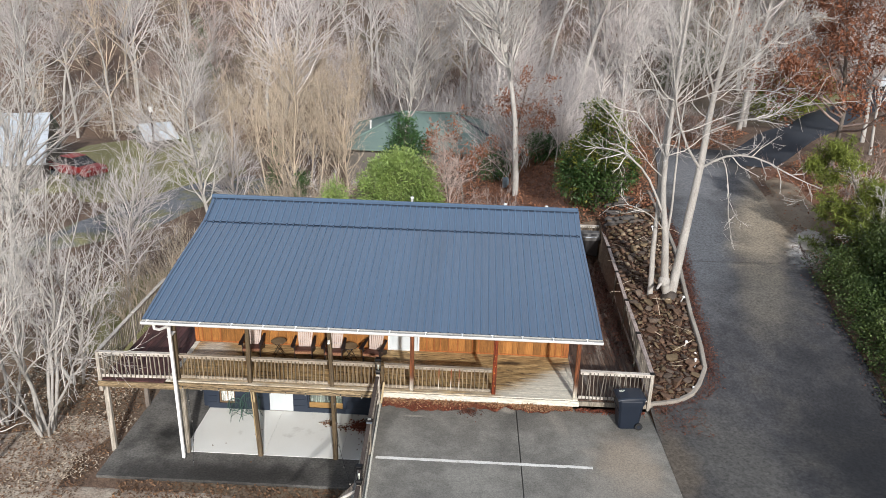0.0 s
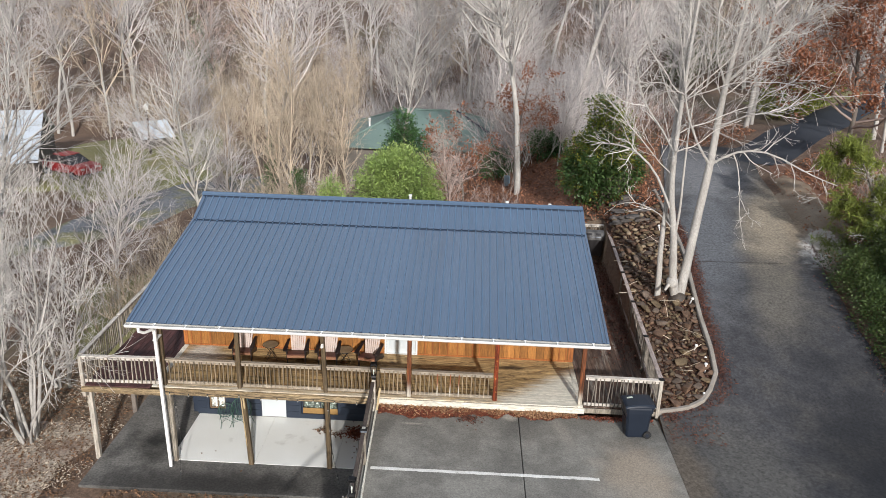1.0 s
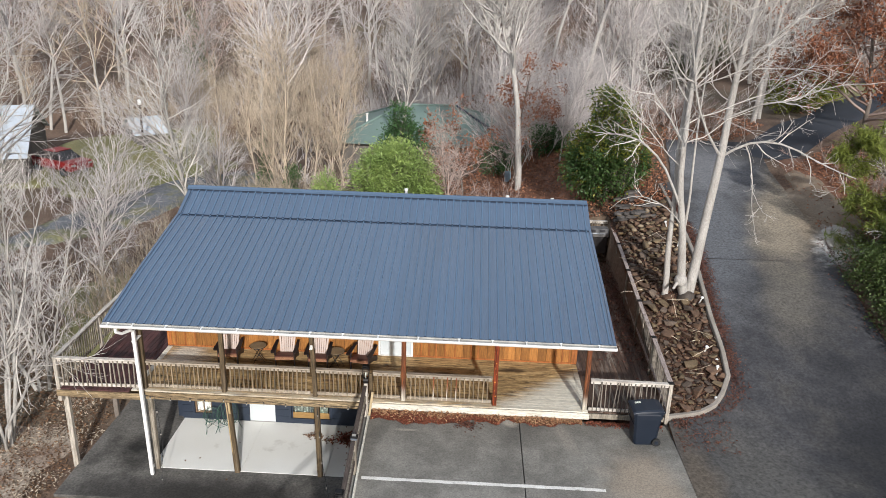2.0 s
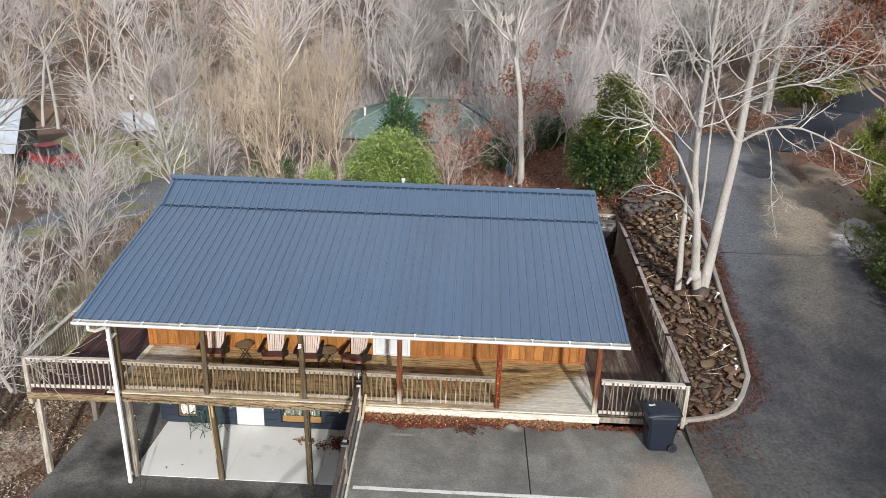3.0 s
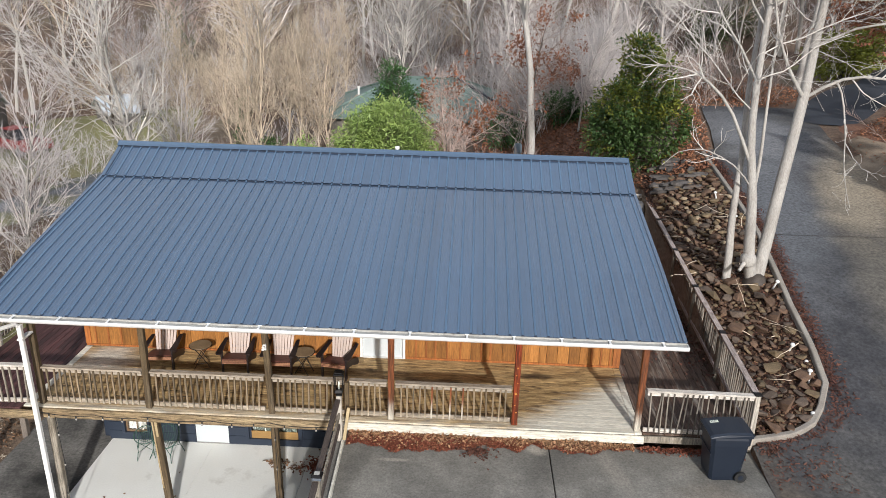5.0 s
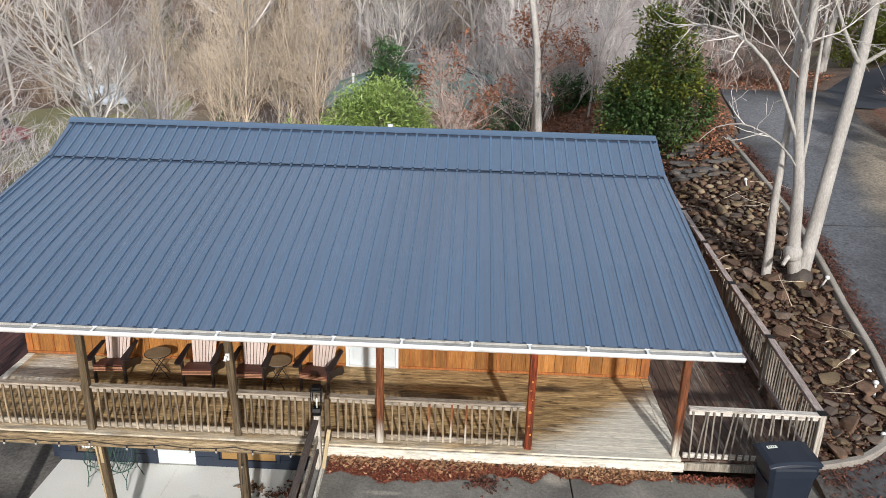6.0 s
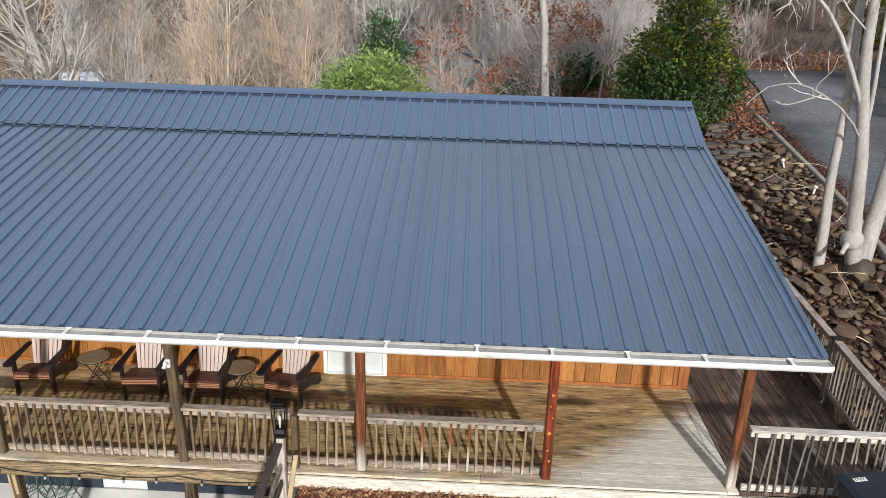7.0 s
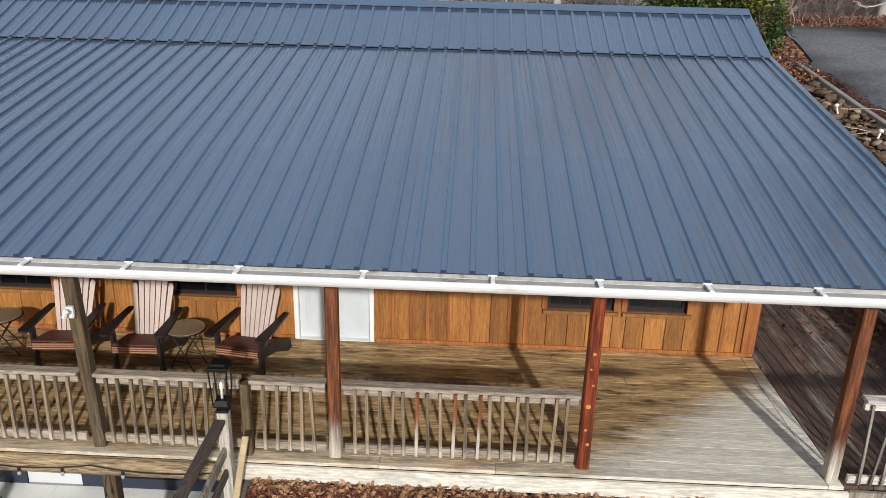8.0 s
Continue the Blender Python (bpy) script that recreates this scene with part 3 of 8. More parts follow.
class Shape:
    """Collects vertices and faces of one part."""

    def __init__(self):
        self.v, self.f = [], []

    def add(self, verts, faces):
        o = len(self.v)
        self.v.extend([tuple(p) for p in verts])
        self.f.extend([tuple(i + o for i in f) for f in faces])
        return self

    def box(self, x0, x1, y0, y1, z0, z1, m=None):
        p = [Vector((x, y, z)) for z in (z0, z1) for y in (y0, y1) for x in (x0, x1)]
        if m is not None:
            p = [m @ q for q in p]
        return self.add(p, [(0, 2, 3, 1), (4, 5, 7, 6), (0, 1, 5, 4), (2, 6, 7, 3), (0, 4, 6, 2), (1, 3, 7, 5)])

    def bevel_box(self, x0, x1, y0, y1, z0, z1, c=0.006, m=None):
        """A box whose upright and level edges are taken off."""
        bm = bmesh.new()
        bmesh.ops.create_cube(bm, size=1)
        bmesh.ops.scale(bm, vec=(x1 - x0, y1 - y0, z1 - z0), verts=bm.verts)
        bmesh.ops.translate(bm, vec=((x0 + x1) / 2, (y0 + y1) / 2, (z0 + z1) / 2), verts=bm.verts)
        bmesh.ops.bevel(bm, geom=bm.edges[:], offset=c, segments=1, affect="EDGES")
        bm.verts.index_update()
        vs = [(m @ v.co) if m is not None else v.co.copy() for v in bm.verts]
        fs = [[v.index for v in f.verts] for f in bm.faces]
        bm.free()
        return self.add(vs, fs)

    def tube(self, pts, r, sides=8, cap=True):
        """A round bar along points; r is a number or one for each point."""
        pts = [Vector(p) for p in pts]
        rs = [r] * len(pts) if isinstance(r, (int, float)) else r
        rows = []
        for i, p in enumerate(pts):
            d = (pts[min(i + 1, len(pts) - 1)] - pts[max(i - 1, 0)]).normalized()
            u = d.cross(Vector((0, 0, 1)) if abs(d.z) < 0.9 else Vector((1, 0, 0))).normalized()
            w = d.cross(u)
            rows.append([p + (u * math.cos(a) + w * math.sin(a)) * rs[i] for a in [2 * math.pi * k / sides for k in range(sides)]])
        verts = [q for row in rows for q in row]
        faces = [(i * sides + k, i * sides + (k + 1) % sides, (i + 1) * sides + (k + 1) % sides, (i + 1) * sides + k)
                 for i in range(len(pts) - 1) for k in range(sides)]
        if cap:
            faces += [tuple(range(sides))[::-1], tuple(range((len(pts) - 1) * sides, len(pts) * sides))]
        return self.add(verts, faces)

    def lathe(self, profile, cx=0, cy=0, sides=16):
        """A turned form from (radius, height) pairs."""
        verts = [(cx + r * math.cos(2 * math.pi * k / sides), cy + r * math.sin(2 * math.pi * k / sides), z) for r, z in profile for k in range(sides)]
        n = len(profile)
        faces = [(i * sides + k, i * sides + (k + 1) % sides, (i + 1) * sides + (k + 1) % sides, (i + 1) * sides + k) for i in range(n - 1) for k in range(sides)]
        faces += [tuple(range(sides))[::-1], tuple(range((n - 1) * sides, n * sides))]
        return self.add(verts, faces)

    def mesh(self, name, mat, smooth=False):
        me = bpy.data.meshes.new(name)
        me.from_pydata([tuple(p) for p in self.v], [], self.f)
        me.materials.append(mat)
        if smooth:
            me.polygons.foreach_set("use_smooth", [True] * len(me.polygons))
        me.update()
        return me


def part(name, shape, mat, parent=None, label="", smooth=False, m=None):
    """Links a shape (or a ready mesh) as one mesh object under its thing."""
    ob = new(name, shape.mesh(name, mat, smooth) if isinstance(shape, Shape) else shape)
    if parent is not None:
        ob.parent = parent
    if m is not None:
        ob.matrix_basis = m
    if label:
        ob["label"] = label
    return ob


def thing(name, label, category, group="", kind="", m=None):
    ob = new(name)
    ob.empty_display_size = 0.1
    if m is not None:
        ob.matrix_basis = m
    return tagged(ob, label, category, group, kind)


def array_mesh(name, verts, faces, mat, smooth=False):
    """A mesh from numpy arrays; faces is one array, or a list of arrays with three or four corners each."""
    me = bpy.data.meshes.new(name)
    verts = np.asarray(verts, np.float32)
    sets = [np.asarray(f, np.int32) for f in (faces if isinstance(faces, list) and isinstance(faces[0], np.ndarray) else [faces])]
    loops = np.concatenate([f.ravel() for f in sets])
    total = np.concatenate([np.full(len(f), f.shape[1], np.int32) for f in sets])
    me.vertices.add(len(verts))
    me.vertices.foreach_set("co", verts.ravel())
    me.loops.add(len(loops))
    me.loops.foreach_set("vertex_index", loops)
    me.polygons.add(len(total))
    me.polygons.foreach_set("loop_start", np.concatenate([[0], np.cumsum(total)[:-1]]).astype(np.int32))
    me.polygons.foreach_set("loop_total", total)
    if smooth:
        me.polygons.foreach_set("use_smooth", np.ones(len(total), bool))
    me.materials.append(mat)
    me.update(calc_edges=True)
    return me


# ---- terrain ----
SLAB = -0.29          # top of the parking slab
LOW = -2.60           # top of the lower patio
ROAD_Y = (-40, -1.2, 0, 1.3, 2.8, 4.8, 5.9, 8, 11, 14, 18, 25, 40, 60)
ROAD_Z = (-0.5, -0.335, -0.13, 0.33, 0.75, 1.18, 1.40, 1.58, 1.88, 2.30, 2.80, 3.2, 3.0, 2.5)
CURB_Y = (-0.1, 0.0, 0.12, 0.38, 0.77, 1.39, 2.34, 4.0, 5.8, 8.2, 10.6, 14.8)
CURB_X = (7.0, 7.45, 7.97, 8.42, 8.72, 9.04, 9.14, 9.2, 9.36, 9.72, 9.87, 9.9)
EDGE_Y = (-40, -1.8, 1.0, 4.0, 6.45, 9.4, 13.2, 17.2, 26)
EDGE_X = (13.0, 14.25, 14.25, 14.2, 14.4, 14.9, 15.2, 15.4, 17.0)
LEFT_Y = (-30, -6, 4, 9, 16, 26, 40)
LEFT_Z = (-4.2, -2.74, -2.66, -2.66, -2.5, -2.2, -2.0)


def step(a):
    a = np.clip(a, 0, 1)
    return a * a * (3 - 2 * a)


def road_z(y):
    return np.interp(y, ROAD_Y, ROAD_Z)


def ground_z(x, y):
    """Height of the ground at a place of the plan."""
    x, y = np.asarray(x, float), np.asarray(y, float)
    right = road_z(y)
    curb = np.interp(y, CURB_Y, CURB_X)
    right = right - np.where(y > -0.3, np.clip(curb - x, 0, 2.4) * 0.24 * step((y + 0.3) / 2.0), 0)
    right = right + np.clip(x - np.interp(y, EDGE_Y, EDGE_X), 0, 14) * 0.10 * step((y + 4) / 8)
    left = np.interp(y, LEFT_Y, LEFT_Z) - np.clip(-9.6 - x, 0, 12) * 0.05
    near = (x > -1.0) * 1.0
    far = step((x + 4.5) / 14.0)
    w = near + (far - near) * step((y - 3.0) / 9.0)
    z = left * (1 - w) + right * w
    under = (x > -9) & (x < 7.06 + 0.031 * y) & (y > 0.3) & (y < 13.3)
    z = np.where(under & (x > -1.0), np.minimum(z, SLAB - 0.15), z)
    z = np.where((x > -0.98) & (x < 7.05) & (y < 0.3) & (y > -14), np.minimum(z, SLAB - 0.4), z)
    # the wooded hill behind, and low hills all round
    z = z + np.clip(y - 46, 0, 130) * 0.20 + np.clip(np.abs(x) - 55, 0, 140) * 0.16 + np.clip(-45 - y, 0, 100) * 0.05
    flat = np.where(y < 22, step((np.abs(x - 10.6) - 4.2) / 2.5), 1.0)
    z = z + flat * 0.10 * np.sin(x * 0.9 + y * 0.37) * step((np.hypot(x, y - 4) - 13) / 6) + flat * 0.22 * np.sin(x * 0.31 - y * 0.23) * step((np.hypot(x, y - 4) - 18) / 10)
    return z


def sheet(name, xs, ys, lift, mat):
    gx, gy = np.meshgrid(xs, ys)
    gz = ground_z(gx, gy) + lift
    verts = np.stack([gx, gy, gz], -1).reshape(-1, 3)
    nx, ny = len(xs), len(ys)
    i = (np.arange(ny - 1)[:, None] * nx + np.arange(nx - 1)[None]).ravel()
    return array_mesh(name, verts, np.stack([i, i + 1, i + nx + 1, i + nx], -1), mat, True)


def graded(lo, hi, fine_lo, fine_hi, fine):
    mid = list(np.arange(fine_lo, fine_hi + 1e-6, fine))
    out, a, s = [], fine_lo, fine
    while a > lo:
        s *= 1.25
        a -= s
        out.append(a)
    up, a, s = [], mid[-1], fine
    while a < hi:
        s *= 1.25
        a += s
        up.append(a)
    return out[::-1] + mid + up


XS = sorted(graded(-1500, 1500, -26, 32, 0.55) + [-1.06, -0.96] + [6.98 + 0.06 * q for q in range(12)])
YS = graded(-1500, 1500, -12, 48, 0.55)
ground = tagged(new("ground", sheet("ground", XS, YS, 0, M_GROUND)), "brown leaf-littered ground of a wooded valley", "ground", kind="structure")


def strip(name, ys, left, right, lift, mat, n=8, label="", category=""):
    """A strip of paving between two lines of the plan, laid on the ground."""
    ys = np.asarray(ys, float)
    xl, xr = left(ys), right(ys)
    fr = np.linspace(0, 1, n)
    gx = xl[:, None] + (xr - xl)[:, None] * fr
    gy = np.repeat(ys[:, None], n, 1)
    z = road_z(gy) + lift
    verts = np.stack([gx, gy, z], -1).reshape(-1, 3)
    i = (np.arange(len(ys) - 1)[:, None] * n + np.arange(n - 1)[None]).ravel()
    me = array_mesh(name, verts, np.stack([i, i + 1, i + n + 1, i + n], -1), mat, True)
    return tagged(new(name, me), label, category, kind="structure")


def curb_line(y):
    return np.where(y < -0.1, 7.074, np.interp(y, CURB_Y, CURB_X))


def edge_line(y):
    return np.interp(y, EDGE_Y, EDGE_X)


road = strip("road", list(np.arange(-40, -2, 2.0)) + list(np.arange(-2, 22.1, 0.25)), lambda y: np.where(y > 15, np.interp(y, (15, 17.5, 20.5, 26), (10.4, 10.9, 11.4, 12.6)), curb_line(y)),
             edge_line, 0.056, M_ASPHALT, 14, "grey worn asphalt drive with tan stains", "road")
# the cross road at the top of the drive
rows = []
for u in np.linspace(0, 1, 90):
    cx, cy = 15.3 + 30 * u, 19.3 + 33 * u
    for s in np.linspace(-2.1, 2.1, 9):
        px, py = cx - 0.74 * s, cy + 0.67 * s
        rows.append((px, py, float(max(ground_z(px, py), 0)) + (0.05 if abs(s) < 2 else -0.10)))
i = (np.arange(89)[:, None] * 9 + np.arange(8)[None]).ravel()
tagged(new("road_upper", array_mesh("road_upper", rows, np.stack([i, i + 9, i + 10, i + 1], -1), M_ASPHALTWET, True)), "dark damp asphalt road passing through the woods", "road", kind="structure")
# a joint across the drive
joint = Shape()
joint.add([(10.05, 7.84, float(road_z(7.84)) + 0.056), (14.5, 7.96, float(road_z(7.96)) + 0.056), (14.5, 8.0, float(road_z(8.0)) + 0.056), (10.05, 7.89, float(road_z(7.89)) + 0.056)], [(0, 1, 2, 3)])
tagged(part("road_joint", joint, M_TIMBERDARK), "dark tar joint across the drive", "road joint", kind="structure")


def patch(name, cx, cy, rx, ry, seed, lift, mat, label, category, tilt=0.0):
    """An uneven patch of other ground."""
    rng = np.random.default_rng(seed)
    n, verts, faces = 36, [], []
    ph = rng.random(4) * 6.28
    rings = 7
    for k in range(rings + 1):
        for i in range(n):
            a = 2 * math.pi * i / n
            wob = 1 + 0.16 * math.sin(3 * a + ph[0]) + 0.10 * math.sin(5 * a + ph[1]) + 0.06 * math.sin(9 * a + ph[2])
            x, y = rx * wob * math.cos(a) * k / rings, ry * wob * math.sin(a) * k / rings
            px, py = cx + x * math.cos(tilt) - y * math.sin(tilt), cy + x * math.sin(tilt) + y * math.cos(tilt)
            verts.append((px, py, float(ground_z(px, py)) + lift * (1 if k < rings else -1.5)))
    for k in range(rings):
        for i in range(n):
            faces.append((k * n + i, (k + 1) * n + i, (k + 1) * n + (i + 1) % n, k * n + (i + 1) % n))
    return tagged(new(name, array_mesh(name, verts, faces, mat, True)), label, category, kind="structure")


patch("ground_straw", -8.6, -3.2, 7.0, 1.75, 3, 0.03, M_STRAW, "straw-covered bare ground before the lower patio", "ground")
patch("ground_straw_side", -11.8, -0.6, 2.1, 3.0, 5, 0.035, M_STRAW, "patchy straw and leaves beside the patio", "ground")
patch("ground_lawn", -24, 36, 8.5, 10.5, 6, 0.18, M_LAWN, "thin winter grass by the sheds", "grass")
patch("ground_lane", -17.3, 25.0, 9.5, 2.9, 7, 0.20, M_LANE, "damp grey gravel lane behind the trees", "lane", 1.0)
patch("ground_grass_side", -12.6, 11.5, 3.2, 5.5, 13, 0.05, M_LAWN, "olive winter grass and leaves beside the house", "grass")
patch("ground_bank", 18.6, 15.0, 2.6, 5.0, 10, 0.06, M_REDLITTER, "bank covered with red-brown leaves", "bank")
patch("ground_litter", 5.2, 19.0, 4.2, 6.0, 11, 0.06, M_REDLITTER, "slope of red-brown fallen leaves behind the house", "leaf litter")
patch("ground_lawn_upper", 25.0, 36, 4.5, 3.5, 12, 0.06, M_LAWN, "patch of green lawn past the upper road", "grass")

patch("ground_sand_edge", 16.2, 13.6, 1.0, 3.4, 15, 0.06, M_SAND, "sandy dirt washed out beside the drive", "dirt")
patch("ground_gravel_edge", 15.75, 9.9, 0.75, 1.35, 16, 0.075, M_GRAVELPALE, "pale gravel beside the drive", "gravel")

# parking slab: two pours with a joint between them
for name, x0, x1 in (("pavement_1", -0.86, 3.115), ("pavement_2", 3.135, 7.08)):
    s = Shape().bevel_box(x0, x1, -14, -0.14, SLAB - 0.35, SLAB, 0.008)
    tagged(part(name, s, M_CONCRETE), "stained grey concrete parking slab", "pavement", kind="structure")
line = Shape()
for i in range(24):
    x0 = -0.70 + 5.7 * i / 24
    line.box(x0, x0 + 5.7 / 24, -3.075 + 0.006 * math.sin(i * 2.1), -2.97 + 0.006 * math.sin(i * 1.3), SLAB - 0.01, SLAB + 0.004)
tagged(part("parking_line", line, M_PAINTLINE), "worn white painted line across the parking slab", "painted line", kind="structure")

# lower patio: a dark slab with a pale one let into it
s = Shape().bevel_box(-9.3, -1.06, -1.33, 4.2, LOW - 0.25, LOW - 0.012, 0.01)
tagged(part("pavement_patio_dark", s, M_CONCRETEDARK), "dark damp concrete apron of the lower patio", "patio", kind="structure")
for name, x0, x1 in (("pavement_patio_pale_1", -7.16, -4.622), ("pavement_patio_pale_2", -4.618, -2.2), ("pavement_patio_pale_3", -2.196, -1.1)):
    s = Shape().bevel_box(x0, x1, 0.05, 2.62, LOW - 0.05, LOW, 0.006)
    tagged(part(name, s, M_PATIO), "pale swept concrete panel of the lower patio", "patio", kind="structure")

# retaining wall of blocks beside the patio, under the rail
wall = thing("wall_retaining", "grey concrete block retaining wall below the parking slab", "retaining wall", kind="structure")
part("core", Shape().box(-1.04, -0.90, -7.0, -0.05, LOW - 0.2, SLAB - 0.06), M_BLOCK, wall)
part("coping", Shape().bevel_box(-1.10, -0.84, -7.0, -0.05, SLAB - 0.055, SLAB + 0.02, 0.01), M_CONCRETE, wall)
block_me = Shape().bevel_box(-0.03, 0, 0.004, 0.396, 0.004, 0.196, 0.006).mesh("block", M_BLOCK)
for r in range(11):
    for c in range(17):
        part("block", block_me, M_BLOCK, wall, m=pose(-1.04, -6.9 + c * 0.4 + (0.2 if r % 2 else 0), LOW + 0.02 + r * 0.2))

# curb round the stone bed
curb = Shape()
cy = list(np.linspace(-0.1, 1.4, 16)) + list(np.linspace(1.7, 14.8, 40))
pts = [(float(np.interp(y, CURB_Y, CURB_X)), y) for y in cy]
prof = [(-0.07, -0.15), (-0.065, 0.12), (-0.045, 0.14), (0.045, 0.14), (0.065, 0.12), (0.07, -0.15)]
vs, fs = [], []
for i, (x, y) in enumerate(pts):
    x2, y2 = pts[min(i + 1, len(pts) - 1)]
    x1, y1 = pts[max(i - 1, 0)]
    d = Vector((x2 - x1, y2 - y1, 0)).normalized()
    nrm = Vector((d.y, -d.x, 0))
    for o, h in prof:
        vs.append((x + nrm.x * o, y + nrm.y * o, float(road_z(y)) + h * (1.0 if y < 6 else 0.8)))
k = len(prof)
for i in range(len(pts) - 1):
    fs += [(i * k + j, i * k + j + 1, (i + 1) * k + j + 1, (i + 1) * k + j) for j in range(k - 1)]
curb.add(vs, fs + [tuple(range(k)), tuple(range((len(pts) - 1) * k, len(pts) * k))])
tagged(part("curb", curb, M_CURB), "low weathered grey curb bending round the stone bed", "curb", kind="structure")

# ---- the house ----
EAVE_Y, EAVE_Z = -0.80, 2.345
ROOF = ((-0.80, 2.345), (1.2, 2.85), (4.58, 3.56), (5.76, 4.09))      # slope seen from the front: y, z
RX0, RX1 = -7.54, 5.30
WALL_Y, WX0, WX1 = 2.55, -7.40, 4.95
house = thing("house", "wood-sided two-storey house with a long porch under a blue steel roof", "house")


def roof_z(y):
    return float(np.interp(y, [p[0] for p in ROOF], [p[1] for p in ROOF])) if y <= 5.76 else 4.09 - (y - 5.76) * 0.29


# roof panels, four ribs each
def panel_mesh(name, ys, width, lift):
    xs, hs = [], []
    ribs = 4
    p = width / ribs
    for r in range(ribs):
        c = p * (r + 0.5)
        xs += [c - 0.026, c - 0.019, c + 0.019, c + 0.026]
        hs += [0, 0.026, 0.026, 0]
        if r < ribs - 1:
            for q in (0.36, 0.64):
                xs += [c + p * q - 0.014, c + p * q - 0.004, c + p * q + 0.004, c + p * q + 0.014]
                hs += [0, 0.0036, 0.0036, 0]
    xs, hs = [0] + xs + [width], [0] + hs + [0]
    s = Shape()
    n = len(xs)
    vs = [(x, y, roof_z(y) + h + lift) for y in ys for x, h in zip(xs, hs)]
    s.add(vs, [(j * n + i, j * n + i + 1, (j + 1) * n + i + 1, (j + 1) * n + i) for j in range(len(ys) - 1) for i in range(n - 1)])
    # the thickness at the lower edge
    vs = [(x, ys[0], roof_z(ys[0]) + h + lift) for x, h in zip(xs, hs)] + [(x, ys[0] + 0.001, roof_z(ys[0]) + lift - 0.007) for x, h in zip(xs, hs)]
    s.add(vs, [(i, n + i, n + i + 1, i + 1) for i in range(n - 1)])
    me = s.mesh(name, M_ROOF)
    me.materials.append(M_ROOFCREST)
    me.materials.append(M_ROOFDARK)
    for poly in me.polygons:             # sheen of the rib crests painted as a lighter blue; lower edge dark
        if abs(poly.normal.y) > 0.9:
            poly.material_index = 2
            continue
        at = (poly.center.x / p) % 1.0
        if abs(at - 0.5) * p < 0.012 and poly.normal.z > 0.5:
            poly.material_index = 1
    return me


roof = part("roof", Shape().add([(x, y, roof_z(y) - 0.035) for y in (-0.78, 1.2, 4.58, 5.76, 12.3) for x in (RX0 + 0.02, RX1 - 0.02)],
                                [(2 * i, 2 * i + 1, 2 * i + 3, 2 * i + 2) for i in range(4)]), M_TIMBERDARK, house, "blue ribbed steel roof with a break below the ridge")
PW = (RX1 - RX0) / 14
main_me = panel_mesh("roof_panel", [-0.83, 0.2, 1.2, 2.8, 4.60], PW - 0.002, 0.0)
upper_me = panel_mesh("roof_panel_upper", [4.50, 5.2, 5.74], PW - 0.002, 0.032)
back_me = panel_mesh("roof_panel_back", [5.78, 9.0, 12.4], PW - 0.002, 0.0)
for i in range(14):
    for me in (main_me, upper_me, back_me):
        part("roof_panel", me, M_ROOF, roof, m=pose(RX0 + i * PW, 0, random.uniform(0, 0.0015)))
# closure strip at the break, with its screws
s = Shape()
s.box(RX0, RX1, 4.46, 4.50, roof_z(4.48) - 0.01, roof_z(4.48) + 0.020)
part("closure_strip", s, M_ROOFDARK, roof, "dark closure strip")
# its dark colour also stands for the shaded gap below the ridge cap
s = Shape().box(RX0 + 0.04, RX1 - 0.04, 5.565, 5.605, roof_z(5.58) + 0.02, roof_z(5.60) + 0.052)
part("closure_strip", s, M_ROOFDARK, roof, "dark closure strip with painted gap shade under the ridge cap")
s = Shape()
for i in range(56):
    cx = RX0 + (i + 0.5) * PW / 4
    for y, h in ((4.56, 0.058), (4.40, 0.026)):
        s.lathe([(0.020, roof_z(y) + h - 0.008), (0.020, roof_z(y) + h + 0.008), (0.007, roof_z(y) + h + 0.008)], cx, y, 6)
tagged(part("screws", s, M_SCREW, roof), kind="stuff")
s = Shape()
vs = []
for x in (RX0 - 0.07, RX1 + 0.02):
    for y, z in ((5.60, roof_z(5.60) + 0.060), (5.68, roof_z(5.68) + 0.062), (5.74, 4.165), (5.78, 4.165), (6.00, roof_z(6.00) + 0.05)):
        vs.append((x, y, z))
s.add(vs, [(i, i + 5, i + 6, i + 1) for i in range(4)] + [(0, 1, 2, 3, 4), (5, 6, 7, 8, 9)])
part("ridge_cap", s, M_RIDGE, roof, "folded blue ridge cap")
for x0, x1 in ((RX0 - 0.035, RX0 + 0.03), (RX1 - 0.03, RX1 + 0.035)):
    s = Shape()
    ys = (-0.82, 1.2, 4.58, 5.76, 12.35)
    vs = []
    for y in ys:
        z = roof_z(y)
        vs += [(x0, y, z - 0.10), (x0, y, z + 0.03), (x1, y, z + 0.03), (x1, y, z - 0.10)]
    s.add(vs, [(4 * i + j, 4 * i + (j + 1) % 4, 4 * i + 4 + (j + 1) % 4, 4 * i + 4 + j) for i in range(4) for j in range(4)] + [(0, 1, 2, 3), (16, 17, 18, 19)])
    part("rake_trim", s, M_ROOF, roof, "blue rake trim")
# dark strip beside the west rake of the upper roof: the trim's side shade as colour
s = Shape()
rake_pts = [(x, y, roof_z(y) + h) for y in (4.50, 5.58) for x, h in ((RX0 + 0.085, 0.033), (RX0 + 0.085, 0.062), (RX0 + 0.115, 0.062), (RX0 + 0.115, 0.033))]
s.add(rake_pts, [(0, 1, 5, 4), (1, 2, 6, 5), (2, 3, 7, 6), (0, 3, 2, 1), (4, 5, 6, 7)])
part("rake_fold", s, M_ROOFDARK, roof, "dark strip painted as the shaded side of the rake trim")
